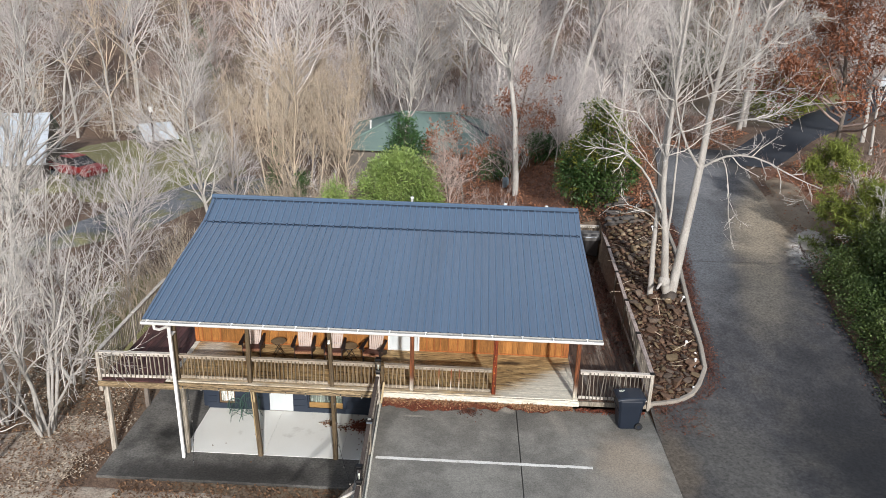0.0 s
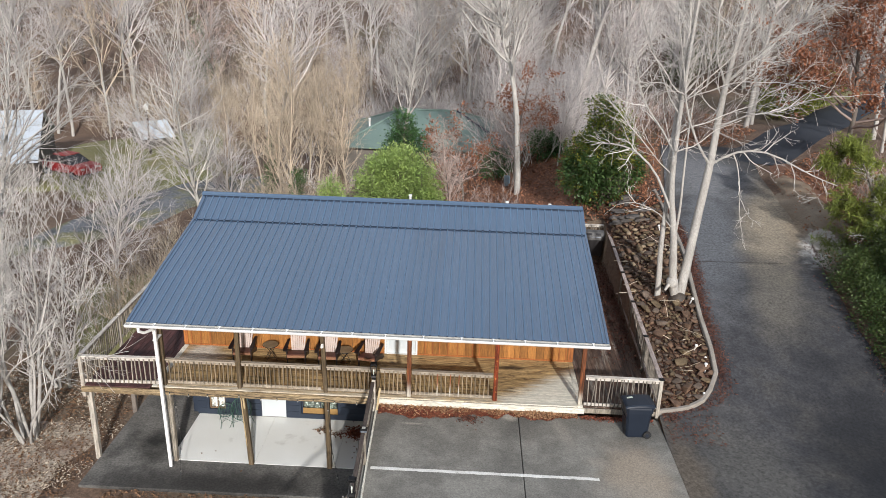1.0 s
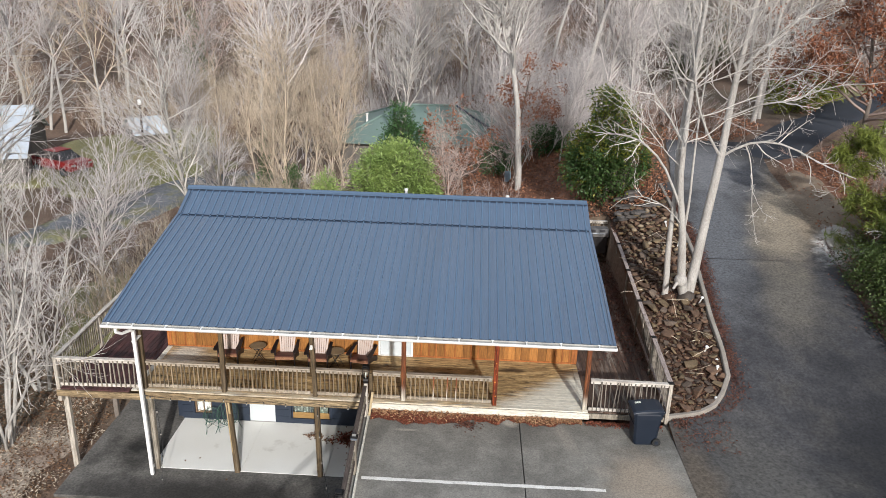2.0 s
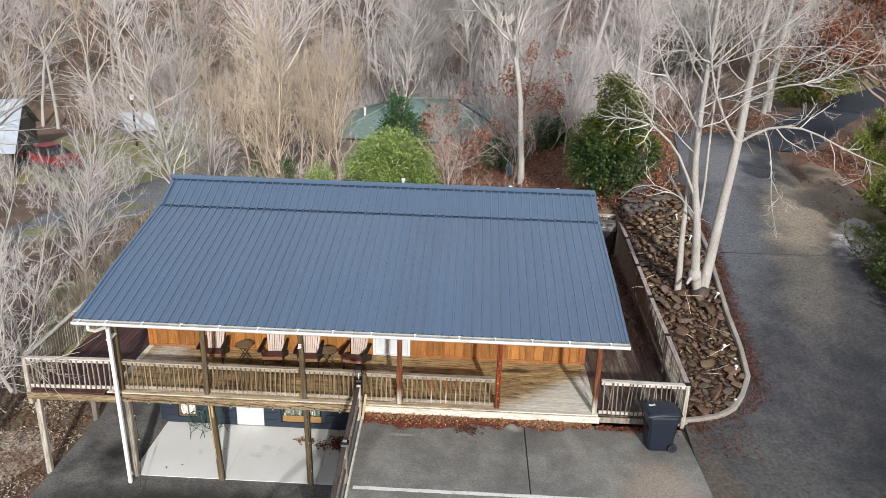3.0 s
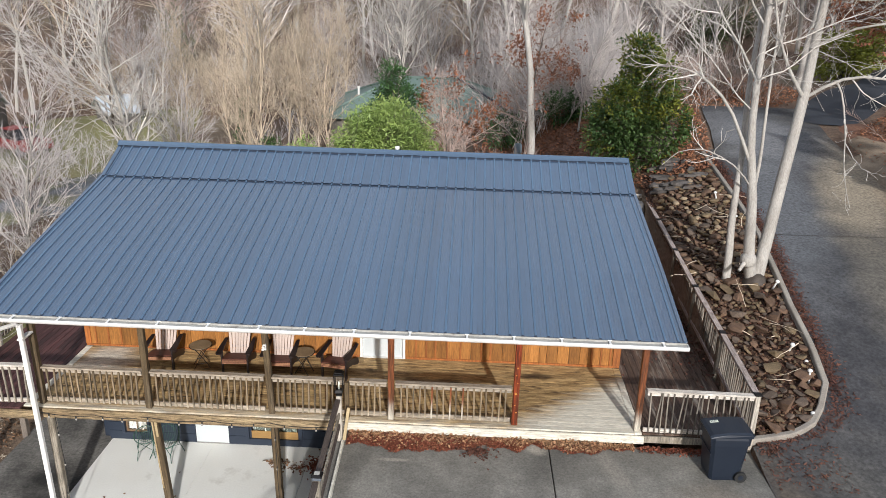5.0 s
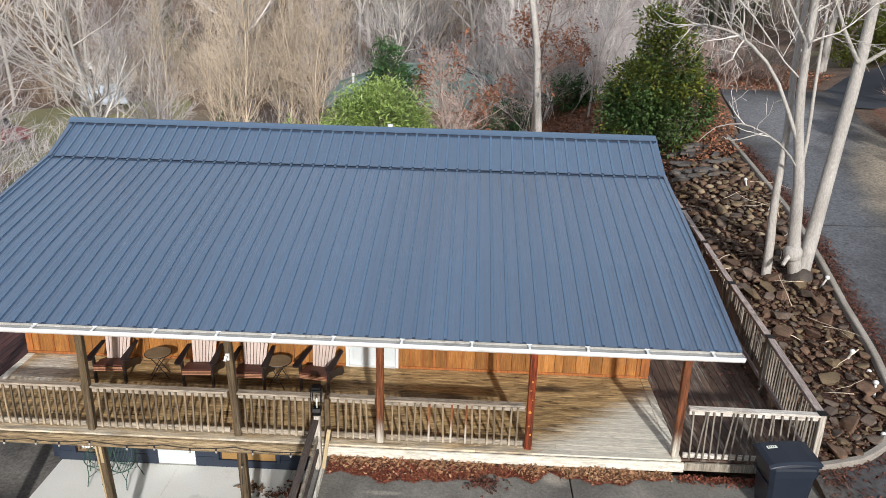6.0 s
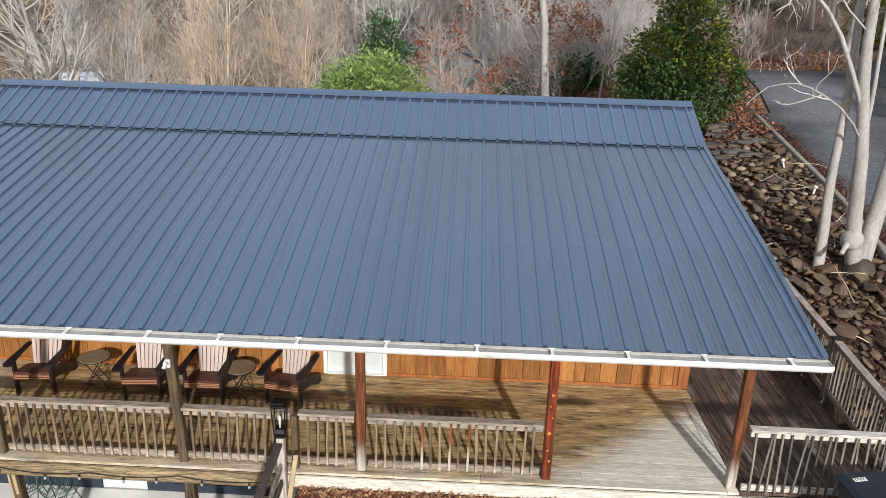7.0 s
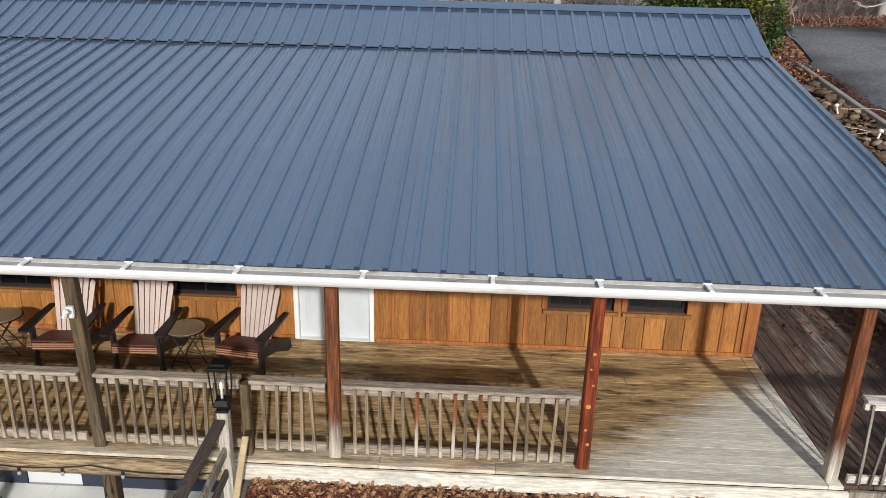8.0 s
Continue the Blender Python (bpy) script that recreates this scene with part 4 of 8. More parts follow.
# fascia, soffit and beam of the porch
part("fascia", Shape().box(RX0 + 0.03, RX1 - 0.03, -0.80, -0.775, 2.238, 2.318), M_WHITE, house)
part("soffit", Shape().add([(x, y, z) for y, z in ((-0.775, 2.24), (2.50, 2.99)) for x in (RX0 + 0.05, RX1 - 0.05)] + [(x, y, z) for y, z in ((-0.775, 2.26), (2.50, 3.01)) for x in (RX0 + 0.05, RX1 - 0.05)],
                           [(0, 1, 3, 2), (4, 6, 7, 5), (0, 4, 5, 1), (2, 3, 7, 6), (0, 2, 6, 4), (1, 5, 7, 3)]), M_BATTEN, house)
part("porch_beam", Shape().bevel_box(-7.2, 5.0, -0.07, 0.07, 2.16, 2.36, 0.008), M_BEAM, house)
# gutter: an open trough with hangers
gutter = part("gutter", Shape(), M_WHITE, house, "white open gutter with hangers, leaf dirt inside")
GX0, GX1 = RX0 - 0.04, RX1 + 0.05
gp = [(-0.815, 2.320), (-0.815, 2.240), (-0.825, 2.230), (-0.930, 2.230), (-0.955, 2.256), (-0.968, 2.286), (-0.968, 2.322), (-0.955, 2.322), (-0.955, 2.294), (-0.943, 2.263), (-0.926, 2.242), (-0.828, 2.242), (-0.820, 2.25), (-0.820, 2.320)]
s = Shape()
k = len(gp)
s.add([(x, y, z) for x in (GX0, GX1) for y, z in gp], [(i, (i + 1) % k, k + (i + 1) % k, k + i) for i in range(k)])
for x in (GX0, GX1 - 0.004):
    s.box(x, x + 0.004, -0.925, -0.815, 2.235, 2.32)
gutter.data = s.mesh("gutter", M_WHITE)
part("gutter_bed", Shape().box(GX0 + 0.01, GX1 - 0.01, -0.945, -0.822, 2.250, 2.300), M_GUTTERIN, gutter, "grey dirt in the gutter")
part("gutter_back", Shape().box(GX0 + 0.01, GX1 - 0.01, -0.8215, -0.8165, 2.302, 2.334), M_GUTTERIN, gutter, "grey back of the gutter")
hanger_me = Shape().box(-0.017, 0.017, -0.966, -0.80, 2.318, 2.332).box(-0.035, 0.035, -0.84, -0.80, 2.333, 2.343).mesh("hanger", M_WHITE)
for x in (-7.42, -6.78, -5.93, -5.02, -4.12, -3.21, -2.28, -1.46, -0.57, 0.43, 1.447, 2.28, 3.12, 3.97, 4.91):
    part("hanger", hanger_me, M_WHITE, gutter, m=pose(x, 0, 0.002))
# downspout at the west end
s = Shape()
s.tube([(-7.24, -0.87, 2.21), (-7.24, -0.87, 2.10), (-7.16, -0.72, 1.99), (-7.06, -0.46, 1.96), (-7.035, -0.39, 1.89)], 0.042, 8)
s.bevel_box(-0.045, 0.045, -0.045, 0.045, 0.0, 1.92 - LOW - 0.03, 0.012, pose(-6.985, -0.33, LOW + 0.03, 0.6, -0.6, 0))
part("downspout", s, M_WHITE, gutter, "white downspout")
for z in (1.6,):
    part("strap", Shape().box(-7.088, -6.978, -0.433, -0.062, z, z + 0.03), M_WHITE, gutter)
# vent pipes behind the ridge
for x, y, top in ((-0.6, 7.0, 3.99), (2.85, 7.2, 3.83), (4.35, 7.0, 3.85)):
    part("vent_pipe", Shape().lathe([(0.05, 3.4), (0.05, top - 0.08), (0.062, top - 0.07), (0.062, top), (0.03, top)], x, y, 10), M_PVC, roof, "white vent pipe", True)

# walls
body = part("wall_upper", Shape(), M_INTERIOR, house, "orange-brown stained board siding")
WIN_UP = ((-6.35, -5.55), (-4.92, -4.16), (-2.58, -1.72), (2.28, 3.12), (3.29, 4.04))
SILL = 0.56


def wall_holes(x0, x1, y0, y1, z0, z1, holes):
    """A wall along x with openings (x0, x1, z0, z1) through it."""
    s = Shape()
    xs = sorted({x0, x1, *[h[0] for h in holes], *[h[1] for h in holes]})
    for a, b in zip(xs, xs[1:]):
        cuts = sorted((h[2], h[3]) for h in holes if h[0] <= a + 1e-6 and h[1] >= b - 1e-6)
        z = z0
        for c0, c1 in cuts:
            if c0 > z + 1e-6:
                s.box(a, b, y0, y1, z, c0)
            z = c1
        if z < z1 - 1e-6:
            s.box(a, b, y0, y1, z, z1)
    return s


DOOR = (-0.93, 0.0)
holes = [(a, b, SILL, 1.75) for a, b in WIN_UP] + [(DOOR[0], DOOR[1], -0.02, 2.03)]
body.data = wall_holes(WX0 + 0.03, WX1 - 0.03, WALL_Y, WALL_Y + 0.15, -0.35, 2.98, holes).mesh("wall_upper", M_INTERIOR)
part("wall_side", Shape().box(WX1 - 0.18, WX1 - 0.02, WALL_Y + 0.16, 11.4, -0.35, 2.2), M_SIDING, house)
part("wall_side", Shape().box(WX0 + 0.02, WX0 + 0.18, WALL_Y + 0.16, 11.4, -0.33, 2.2), M_SIDING, house)
part("wall_side_lower", Shape().box(WX0 + 0.02, WX0 + 0.18, WALL_Y + 0.16, 11.4, LOW, -0.335), M_NAVY, house)
part("wall_back", Shape().box(WX0 + 0.02, WX1 - 0.02, 11.41, 11.56, LOW, 2.25), M_SIDING, house)
part("floor_upper", Shape().box(WX0 + 0.2, WX1 - 0.2, WALL_Y + 0.16, 11.4, -0.30, -0.08), M_INTERIOR, house)
rng = random.Random(4)
x = WX0
edges_x = sorted({h[0] for h in holes} | {h[1] for h in holes})
while x < WX1 - 0.02:
    w = min(rng.choice((0.21, 0.24, 0.27, 0.30)), WX1 - x)
    for e in edges_x:
        if x + 0.02 < e < x + w + 0.06:
            w = e - x
            break
    d = rng.uniform(0, 0.005)
    spans = [(0.0, 2.97)]
    for a, b, c0, c1 in holes:
        if x < b - 0.01 and x + w > a + 0.01:
            spans = [(0.0, c0), (c1, 2.97)] if c0 > 0.1 else [(c1, 2.97)]
    for c0, c1 in spans:
        part("siding_board", Shape().bevel_box(x + 0.0035, x + w - 0.0035, WALL_Y - 0.022 - d, WALL_Y - 0.001, c0 + 0.004, c1, 0.003), M_SIDING, body)
    if rng.random() < 0.62 and not any(h[0] - 0.10 < x < h[1] + 0.10 for h in holes):
        part("batten", Shape().bevel_box(x - 0.020, x + 0.020, WALL_Y - 0.044, WALL_Y - 0.0285, 0.055, 2.97, 0.003), M_BATTEN, body)
    x += w
part("skirting_board", Shape().bevel_box(WX0, DOOR[0] - 0.07, WALL_Y - 0.05, WALL_Y - 0.027, 0.002, 0.05, 0.004), M_BATTEN, body)
part("skirting_board", Shape().bevel_box(DOOR[1] + 0.07, WX1, WALL_Y - 0.05, WALL_Y - 0.027, 0.002, 0.05, 0.004), M_BATTEN, body)
part("corner_board", Shape().bevel_box(WX1 - 0.16, WX1 + 0.006, WALL_Y - 0.052, WALL_Y - 0.028, 0.055, 2.75, 0.004), M_BATTEN, body)
part("corner_board", Shape().bevel_box(WX1 - 0.017, WX1 + 0.01, WALL_Y - 0.02, WALL_Y + 0.14, 0.0, 2.75, 0.004), M_BATTEN, body)
part("corner_board", Shape().bevel_box(WX0 - 0.006, WX0 + 0.12, WALL_Y - 0.052, WALL_Y - 0.028, 0.055, 2.75, 0.004), M_BATTEN, body)


def window(x0, x1, y, z0, z1, trim, frame_mat, label, sill_mat=None, curtain=False, bottom=None, sill=True, glazing=None, backing=None):
    w = part("window", Shape(), frame_mat, house, label)
    s = Shape()
    for a, b, c, d in ((x0, x0 + 0.045, z0, z1), (x1 - 0.045, x1, z0, z1), (x0 + 0.045, x1 - 0.045, z0, z0 + 0.045), (x0 + 0.045, x1 - 0.045, z1 - 0.045, z1),
                       (x0 + 0.045, x1 - 0.045, (z0 + z1) / 2 - 0.02, (z0 + z1) / 2 + 0.02)):
        s.box(a, b, y + 0.03, y + 0.075, c, d)
    w.data = s.mesh("window_frame", frame_mat)
    for c, d in ((z0 + 0.046, (z0 + z1) / 2 - 0.021), ((z0 + z1) / 2 + 0.021, z1 - 0.046)):
        p = part("pane", Shape().box(x0 + 0.046, x1 - 0.046, y + 0.048, y + 0.054, c, d), glazing or M_GLASS, w)
        p.visible_shadow = False
    if sill:
        part("window_sill", Shape().bevel_box(x0 - 0.06, x1 + 0.06, y - 0.075, y + 0.03, z0 - 0.055, z0 - 0.004, 0.005), sill_mat or trim, w)
    for a, b in ((x0 - 0.075, x0 - 0.002), (x1 + 0.002, x1 + 0.075)):
        part("casing", Shape().bevel_box(a, b, y - 0.05, y - 0.024, z0, z1 + 0.07, 0.004), trim, w)
    part("mullion", Shape().box((x0 + x1) / 2 - 0.012, (x0 + x1) / 2 + 0.012, y + 0.032, y + 0.046, z0 + 0.05, z1 - 0.05), frame_mat, w)
    if bottom:
        part("lower_panel", Shape().bevel_box(x0 + 0.046, x1 - 0.046, y + 0.012, y + 0.029, z0 + 0.004, z0 + bottom, 0.004), sill_mat, w, "yellow wooden board in the window")
    if curtain:
        s = Shape()
        n = 18
        vs = [(x0 + (x1 - x0) * (0.06 + 0.86 * i / n), y + 0.12 + 0.02 * math.sin(i * 1.7), z) for z in (z0 + 0.02, z1) for i in range(n + 1)]
        s.add(vs, [(i, i + 1, n + 2 + i, n + 1 + i) for i in range(n)])
        part("curtain", s, backing or M_CURTAIN, w, "added grey-green backing for the pane's reflected tone" if backing else "white gathered curtain")
    return w


for a, b in WIN_UP:
    window(a + 0.002, b - 0.002, WALL_Y, SILL + 0.002, 1.748, M_BATTEN, M_CHAIRDARK, "dark-framed sash window in the board wall", M_SIDING)
# white front door
door = part("door", Shape(), M_DOORWHITE, house, "white panelled front door with white trim")
door.data = Shape().box(DOOR[0] + 0.004, DOOR[1] - 0.004, WALL_Y + 0.02, WALL_Y + 0.064, 0.012, 2.02).mesh("door", M_DOORWHITE)
for a, b, c, d in ((0.09, 0.84, 0.14, 0.80), (0.09, 0.84, 0.95, 1.90)):
    part("panel", Shape().bevel_box(DOOR[0] + a, DOOR[0] + b, WALL_Y + 0.010, WALL_Y + 0.0195, c, d, 0.008), M_DOORWHITE, door)
    part("panel_field", Shape().bevel_box(DOOR[0] + a + 0.05, DOOR[0] + b - 0.05, WALL_Y + 0.003, WALL_Y + 0.0097, c + 0.05, d - 0.05, 0.005), M_DOORWHITE, door)
for a, b in ((DOOR[0] - 0.055, DOOR[0] + 0.003), (DOOR[1] - 0.003, DOOR[1] + 0.055)):
    part("door_casing", Shape().bevel_box(a, b, WALL_Y - 0.055, WALL_Y + 0.015, 0.002, 2.10, 0.004), M_WHITE, door)
part("threshold", Shape().bevel_box(DOOR[0] + 0.005, DOOR[1] - 0.005, WALL_Y - 0.06, WALL_Y + 0.10, 0.001, 0.011, 0.002), M_WHITE, door)
part("door_handle", Shape().tube([(DOOR[0] + 0.07, WALL_Y + 0.019, 1.0), (DOOR[0] + 0.07, WALL_Y - 0.03, 1.0)], 0.012, 8).lathe([(0.028, 0.97), (0.032, 1.0), (0.028, 1.03)], DOOR[0] + 0.07, WALL_Y - 0.035, 10), M_IRON, door, "dark knob")

# lower storey: navy wall, white door, wood-silled windows
LY = 2.62
low_holes = [(-6.80, -6.25, LOW + 0.20, LOW + 1.75), (-3.74, -2.50, LOW + 0.18, LOW + 1.75), (-5.07, -4.25, LOW - 0.01, LOW + 2.03)]
lower = part("wall_lower", wall_holes(-7.2, -0.9, LY, LY + 0.16, LOW - 0.02, -0.34, low_holes), M_NAVY, house, "navy painted lower wall")
part("wall_lower_side", Shape().box(-1.05, -0.9, -0.05, LY - 0.01, LOW - 0.1, -0.34), M_NAVY, house)
for i in range(9):
    tagged(part("lap_siding", wall_holes(-7.2, -1.06, LY - 0.018, LY - 0.002, LOW + 0.01 + i * 0.24, LOW + 0.24 + i * 0.24,
                                 [h for h in [(a - 0.002, b + 0.002, max(c, LOW + 0.01 + i * 0.24), min(d, LOW + 0.24 + i * 0.24)) for a, b, c, d in low_holes] if h[3] > h[2]]), M_NAVY, lower), kind="stuff")
for (a, b, c, d), cur in zip(low_holes[:2], (None, M_PANEBACK)):
    window(a + 0.002, b - 0.002, LY, c + 0.002, d - 0.002, M_NAVY, M_SILLBROWN if a < -6 else M_NAVY, "brown wooden window with a white curtain" if a < -6 else "navy window with a yellow board along its foot", M_YELLOWFRAME, True, None if a < -6 else 0.21, False, M_CLEAR, cur)
low_door = part("door", Shape().bevel_box(-5.064, -4.256, LY + 0.01, LY + 0.055, LOW + 0.01, LOW + 2.02, 0.003), M_DOORWHITE, house, "plain white lower door")
part("door_handle", Shape().lathe([(0.025, LOW + 0.95), (0.03, LOW + 0.98), (0.025, LOW + 1.01)], -4.33, LY - 0.03, 10).tube([(-4.33, LY + 0.01, LOW + 0.98), (-4.33, LY - 0.03, LOW + 0.98)], 0.012), M_IRON, low_door)
part("threshold", Shape().bevel_box(-5.06, -4.26, LY - 0.03, LY + 0.1, LOW + 0.0, LOW + 0.009, 0.002), M_GUTTERIN, low_door)

# ---- porch deck, posts and rails (parts of the house's deck) ----
deck = thing("porch_deck", "weathered wooden porch deck with railings along the house", "deck")
rng = random.Random(8)
DX0, DX1, DY0 = -7.25, 4.80, -0.13
# boards along the porch, bleached towards the steps
n = 19
bw = (WALL_Y - 0.0 - DY0) / n
for r in range(n):
    y = DY0 + r * bw
    x = DX0
    cuts = sorted([DX0 + rng.uniform(2, 4.2), DX0 + rng.uniform(5, 7.8), DX0 + rng.uniform(8.6, 10.5)])
    for a, b in zip([DX0] + cuts, cuts + [DX1]):
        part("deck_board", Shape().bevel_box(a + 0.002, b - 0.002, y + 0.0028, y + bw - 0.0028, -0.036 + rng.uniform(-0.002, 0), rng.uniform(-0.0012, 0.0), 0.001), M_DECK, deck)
part("edge_board", Shape().bevel_box(DX1 + 0.003, DX1 + 0.15, DY0, WALL_Y - 0.06, -0.036, 0.002, 0.004), M_DECK, deck)
part("edge_board", Shape().bevel_box(DX0 - 0.15, DX0 - 0.003, DY0, WALL_Y - 0.06, -0.036, 0.002, 0.004), M_DECKPALE, deck)
# side decks, boards front to back
for x0, x1, y0, y1, mt in ((4.96, 6.98, -0.10, 13.0, M_SIDEDECK), (-9.32, -7.42, -0.22, 5.6, M_SIDEDECKW)):
    k = int((x1 - x0) / 0.142)
    w = (x1 - x0) / k
    for i in range(k):
        cuts = [y0] + [y for y in (y0 + rng.uniform(2.4, 4.0), y0 + rng.uniform(5, 7.5), y0 + rng.uniform(9, 11)) if y < y1 - 0.5] + [y1]
        for a, b in zip(cuts, cuts[1:]):
            part("deck_board", Shape().bevel_box(x0 + i * w + 0.003, x0 + (i + 1) * w - 0.003, a + 0.002, b - 0.002, -0.04 + rng.uniform(-0.003, 0), -0.004 + rng.uniform(-0.003, 0), 0.003), mt, deck)
# beams under the edge
part("rim_beam", Shape().bevel_box(-1.0, 4.99, DY0 - 0.045, DY0 - 0.003, -0.21, -0.038, 0.006), M_DECKPALE, deck, "bleached edge beam")
part("rim_beam", Shape().bevel_box(5.0, 7.0, -0.15, -0.105, -0.19, -0.045, 0.006), M_GREYWOOD, deck)
part("rim_beam", Shape().bevel_box(-7.0, -1.02, DY0 - 0.05, DY0 - 0.003, -0.235, -0.038, 0.006), M_BEAM, deck)
part("rim_beam", Shape().bevel_box(-9.40, -7.02, -0.28, -0.225, -0.22, -0.042, 0.006), M_BEAM, deck)
part("carrying_beam", Shape().bevel_box(-9.20, -1.1, 0.14, 0.30, -0.30, -0.046, 0.01), M_BEAM, deck, "cracked weathered carrying beam")
part("carrying_beam", Shape().bevel_box(-9.37, -9.23, 0.10, 5.6, -0.34, -0.045, 0.01), M_BEAM, deck)
for i in range(22):
    x = -9.1 + i * 0.38
    if x < -1.1:
        part("joist", Shape().box(x, x + 0.04, 0.31, 2.5, -0.21, -0.042), M_GREYWOOD, deck)
part("ledger", Shape().box(-7.38, -1.1, 2.51, 2.545, -0.30, -0.045), M_GREYWOOD, deck)


def post(x, y, z0, z1, w, mt, label="", lean=0.0, name="post"):
    s = Shape().bevel_box(-w / 2, w / 2, -w / 2, w / 2, 0, z1 - z0, 0.012)
    return part(name, s, mt, deck, label, m=pose(x, y, z0, 0, lean, 0))


for x, mt in ((-7.05, M_POSTBROWN), (-4.87, M_POSTBROWN), (-2.43, M_POSTBROWN), (0.0, M_POSTFOOT), (2.45, M_POSTRED), (4.86, M_POSTFOOT)):
    post(x + (0.05 if x == -2.43 else 0), 0.0, 0.002, 2.158, 0.118, mt, "olive-brown weathered porch post" if mt is M_POSTBROWN else "red-stained porch post", -2.2 if x == -2.43 else 0)
# knots on the red post at the steps
for z, r in ((0.30, 0.018), (0.46, 0.014), (0.72, 0.026), (0.95, 0.012), (1.12, 0.012), (1.28, 0.018)):
    s = Shape().lathe([(r, -0.079), (r * 0.9, -0.0765), (r * 0.5, -0.075)], 0, 0, 10)
    part("knot", s, M_KNOT, deck, m=Matrix.Translation((2.45 + random.uniform(-0.025, 0.025), -0.138, z)) @ Matrix.Rotation(radians(90), 4, "X"))
for x, y, lab in ((-4.69, 0.05, "split leaning patio post"), (-2.33, 0.05, "grey patio post"), (-6.98, 0.05, "grey patio post"), (-9.34, 0.06, "pale corner post"), (-9.32, 2.6, "brown rear post")):
    post(x, y, LOW - 0.02 if x > -9 else LOW - 0.1, -0.046 if y < 1 else -0.345, 0.14, M_POSTBROWN if x in (-4.69, -2.33) else M_GREYWOOD if x > -9 else M_POSTPALE if y < 1 else M_BARKDARK, lab, -3.2 if x == -4.69 else -1.0 if x == -2.33 else 0)

part("split_strip", Shape().bevel_box(-0.06, -0.028, -0.083, -0.072, 0.7, 2.35, 0.005), M_NEWWOOD, deck, "pale split face of the leaning post", m=pose(-4.69, 0.05, LOW - 0.02, 0, -3.2, 0))
part("split_strip", Shape().bevel_box(0.0, 0.05, -0.081, -0.0715, 1.95, 2.42, 0.005), M_NEWWOOD, deck, "pale split face of the leaning post", m=pose(-4.69, 0.05, LOW - 0.02, 0, -3.2, 0))

BAL = {}


def railing(p0, p1, z_top, z_bot, mt_cap, mt_bal, pitch=0.118, cap_w=0.125, wide=0.031, jitter=0.0, stained=()):
    """A run of rail from p0 to p1: a flat cap, two stringers, balusters."""
    a, b = Vector((*p0, 0)), Vector((*p1, 0))
    d = b - a
    length, ang = d.length, math.degrees(math.atan2(d.y, d.x))
    zt0, zt1 = (z_top, z_top) if isinstance(z_top, (int, float)) else z_top
    pitch_deg = math.degrees(math.atan2(zt1 - zt0, length))
    m = pose(a.x, a.y, zt0, 0, -pitch_deg, ang)
    part("rail_cap", Shape().bevel_box(0.0, length, -cap_w / 2, cap_w / 2, -0.038, 0, 0.006), mt_cap, deck, m=m)
    part("rail_stringer", Shape().bevel_box(0.01, length - 0.01, -0.02, 0.02, -0.125, -0.041, 0.004), mt_cap, deck, m=m)
    part("rail_stringer", Shape().bevel_box(0.01, length - 0.01, -0.02, 0.02, -(z_top if isinstance(z_top, (int, float)) else zt0) + z_bot - 0.04, -(z_top if isinstance(z_top, (int, float)) else zt0) + z_bot + 0.045, 0.004), mt_cap, deck, m=m)
    h = zt0 - 0.05 - z_bot + 0.03
    key = (round(h, 3), wide, mt_bal.name)
    if key not in BAL:
        BAL[key] = Shape().box(-wide / 2, wide / 2, -wide / 2, wide / 2, 0, h).mesh("baluster", mt_bal)
    k = max(2, int(round(length / pitch)))
    for i in range(1, k):
        s = length * i / k
        me = BAL[key]
        if i in stained:
            me = Shape().box(-wide / 2, wide / 2, -wide / 2, wide / 2, 0, h).mesh("baluster", M_POSTFOOT)
        part("baluster", me, mt_bal, deck, "red-stained baluster" if i in stained else "", m=m @ pose(s, -0.040, -zt0 + z_bot - 0.03, 0, random.uniform(-2.0 - jitter, 2.0 + jitter), 0))


RT, RB = 0.845, 0.10
railing((-6.97, -0.0), (-4.95, 0.0), RT, RB, M_RAILTOP, M_BALUSTER)
railing((-4.79, -0.0), (-2.51, 0.0), RT, RB, M_RAILTOP, M_BALUSTER)
railing((-2.35, -0.0), (-0.92, 0.0), RT, RB, M_RAILTOP, M_BALUSTER)
railing((-0.82, -0.0), (-0.08, 0.0), RT, RB, M_RAILTOP, M_BALUSTER)
railing((0.08, -0.0), (2.37, 0.0), RT - 0.01, RB, M_RAILTOP, M_BALUSTER, stained=(6, 9, 11))
post(-0.87, -0.03, -0.45, 0.80, 0.085, M_POSTBROWN, "grey rail post at the end of the upper deck")
# west rail
WR = 0.93
railing((-9.30, -0.20), (-7.13, -0.12), WR, 0.12, M_RAILPALE, M_GREYWOOD, 0.125)
railing((-9.36, -0.10), (-9.46, 2.40), WR, 0.12, M_RAILPALE, M_GREYWOOD, 0.125)
railing((-9.46, 2.52), (-9.55, 5.5), WR, 0.12, M_RAILPALE, M_GREYWOOD, 0.125)
for x, y in ((-9.36, -0.19), (-9.45, 2.46), (-9.55, 5.55)):
    post(x, y, -0.40, WR - 0.005, 0.10, M_POSTPALE, "pale rail post")
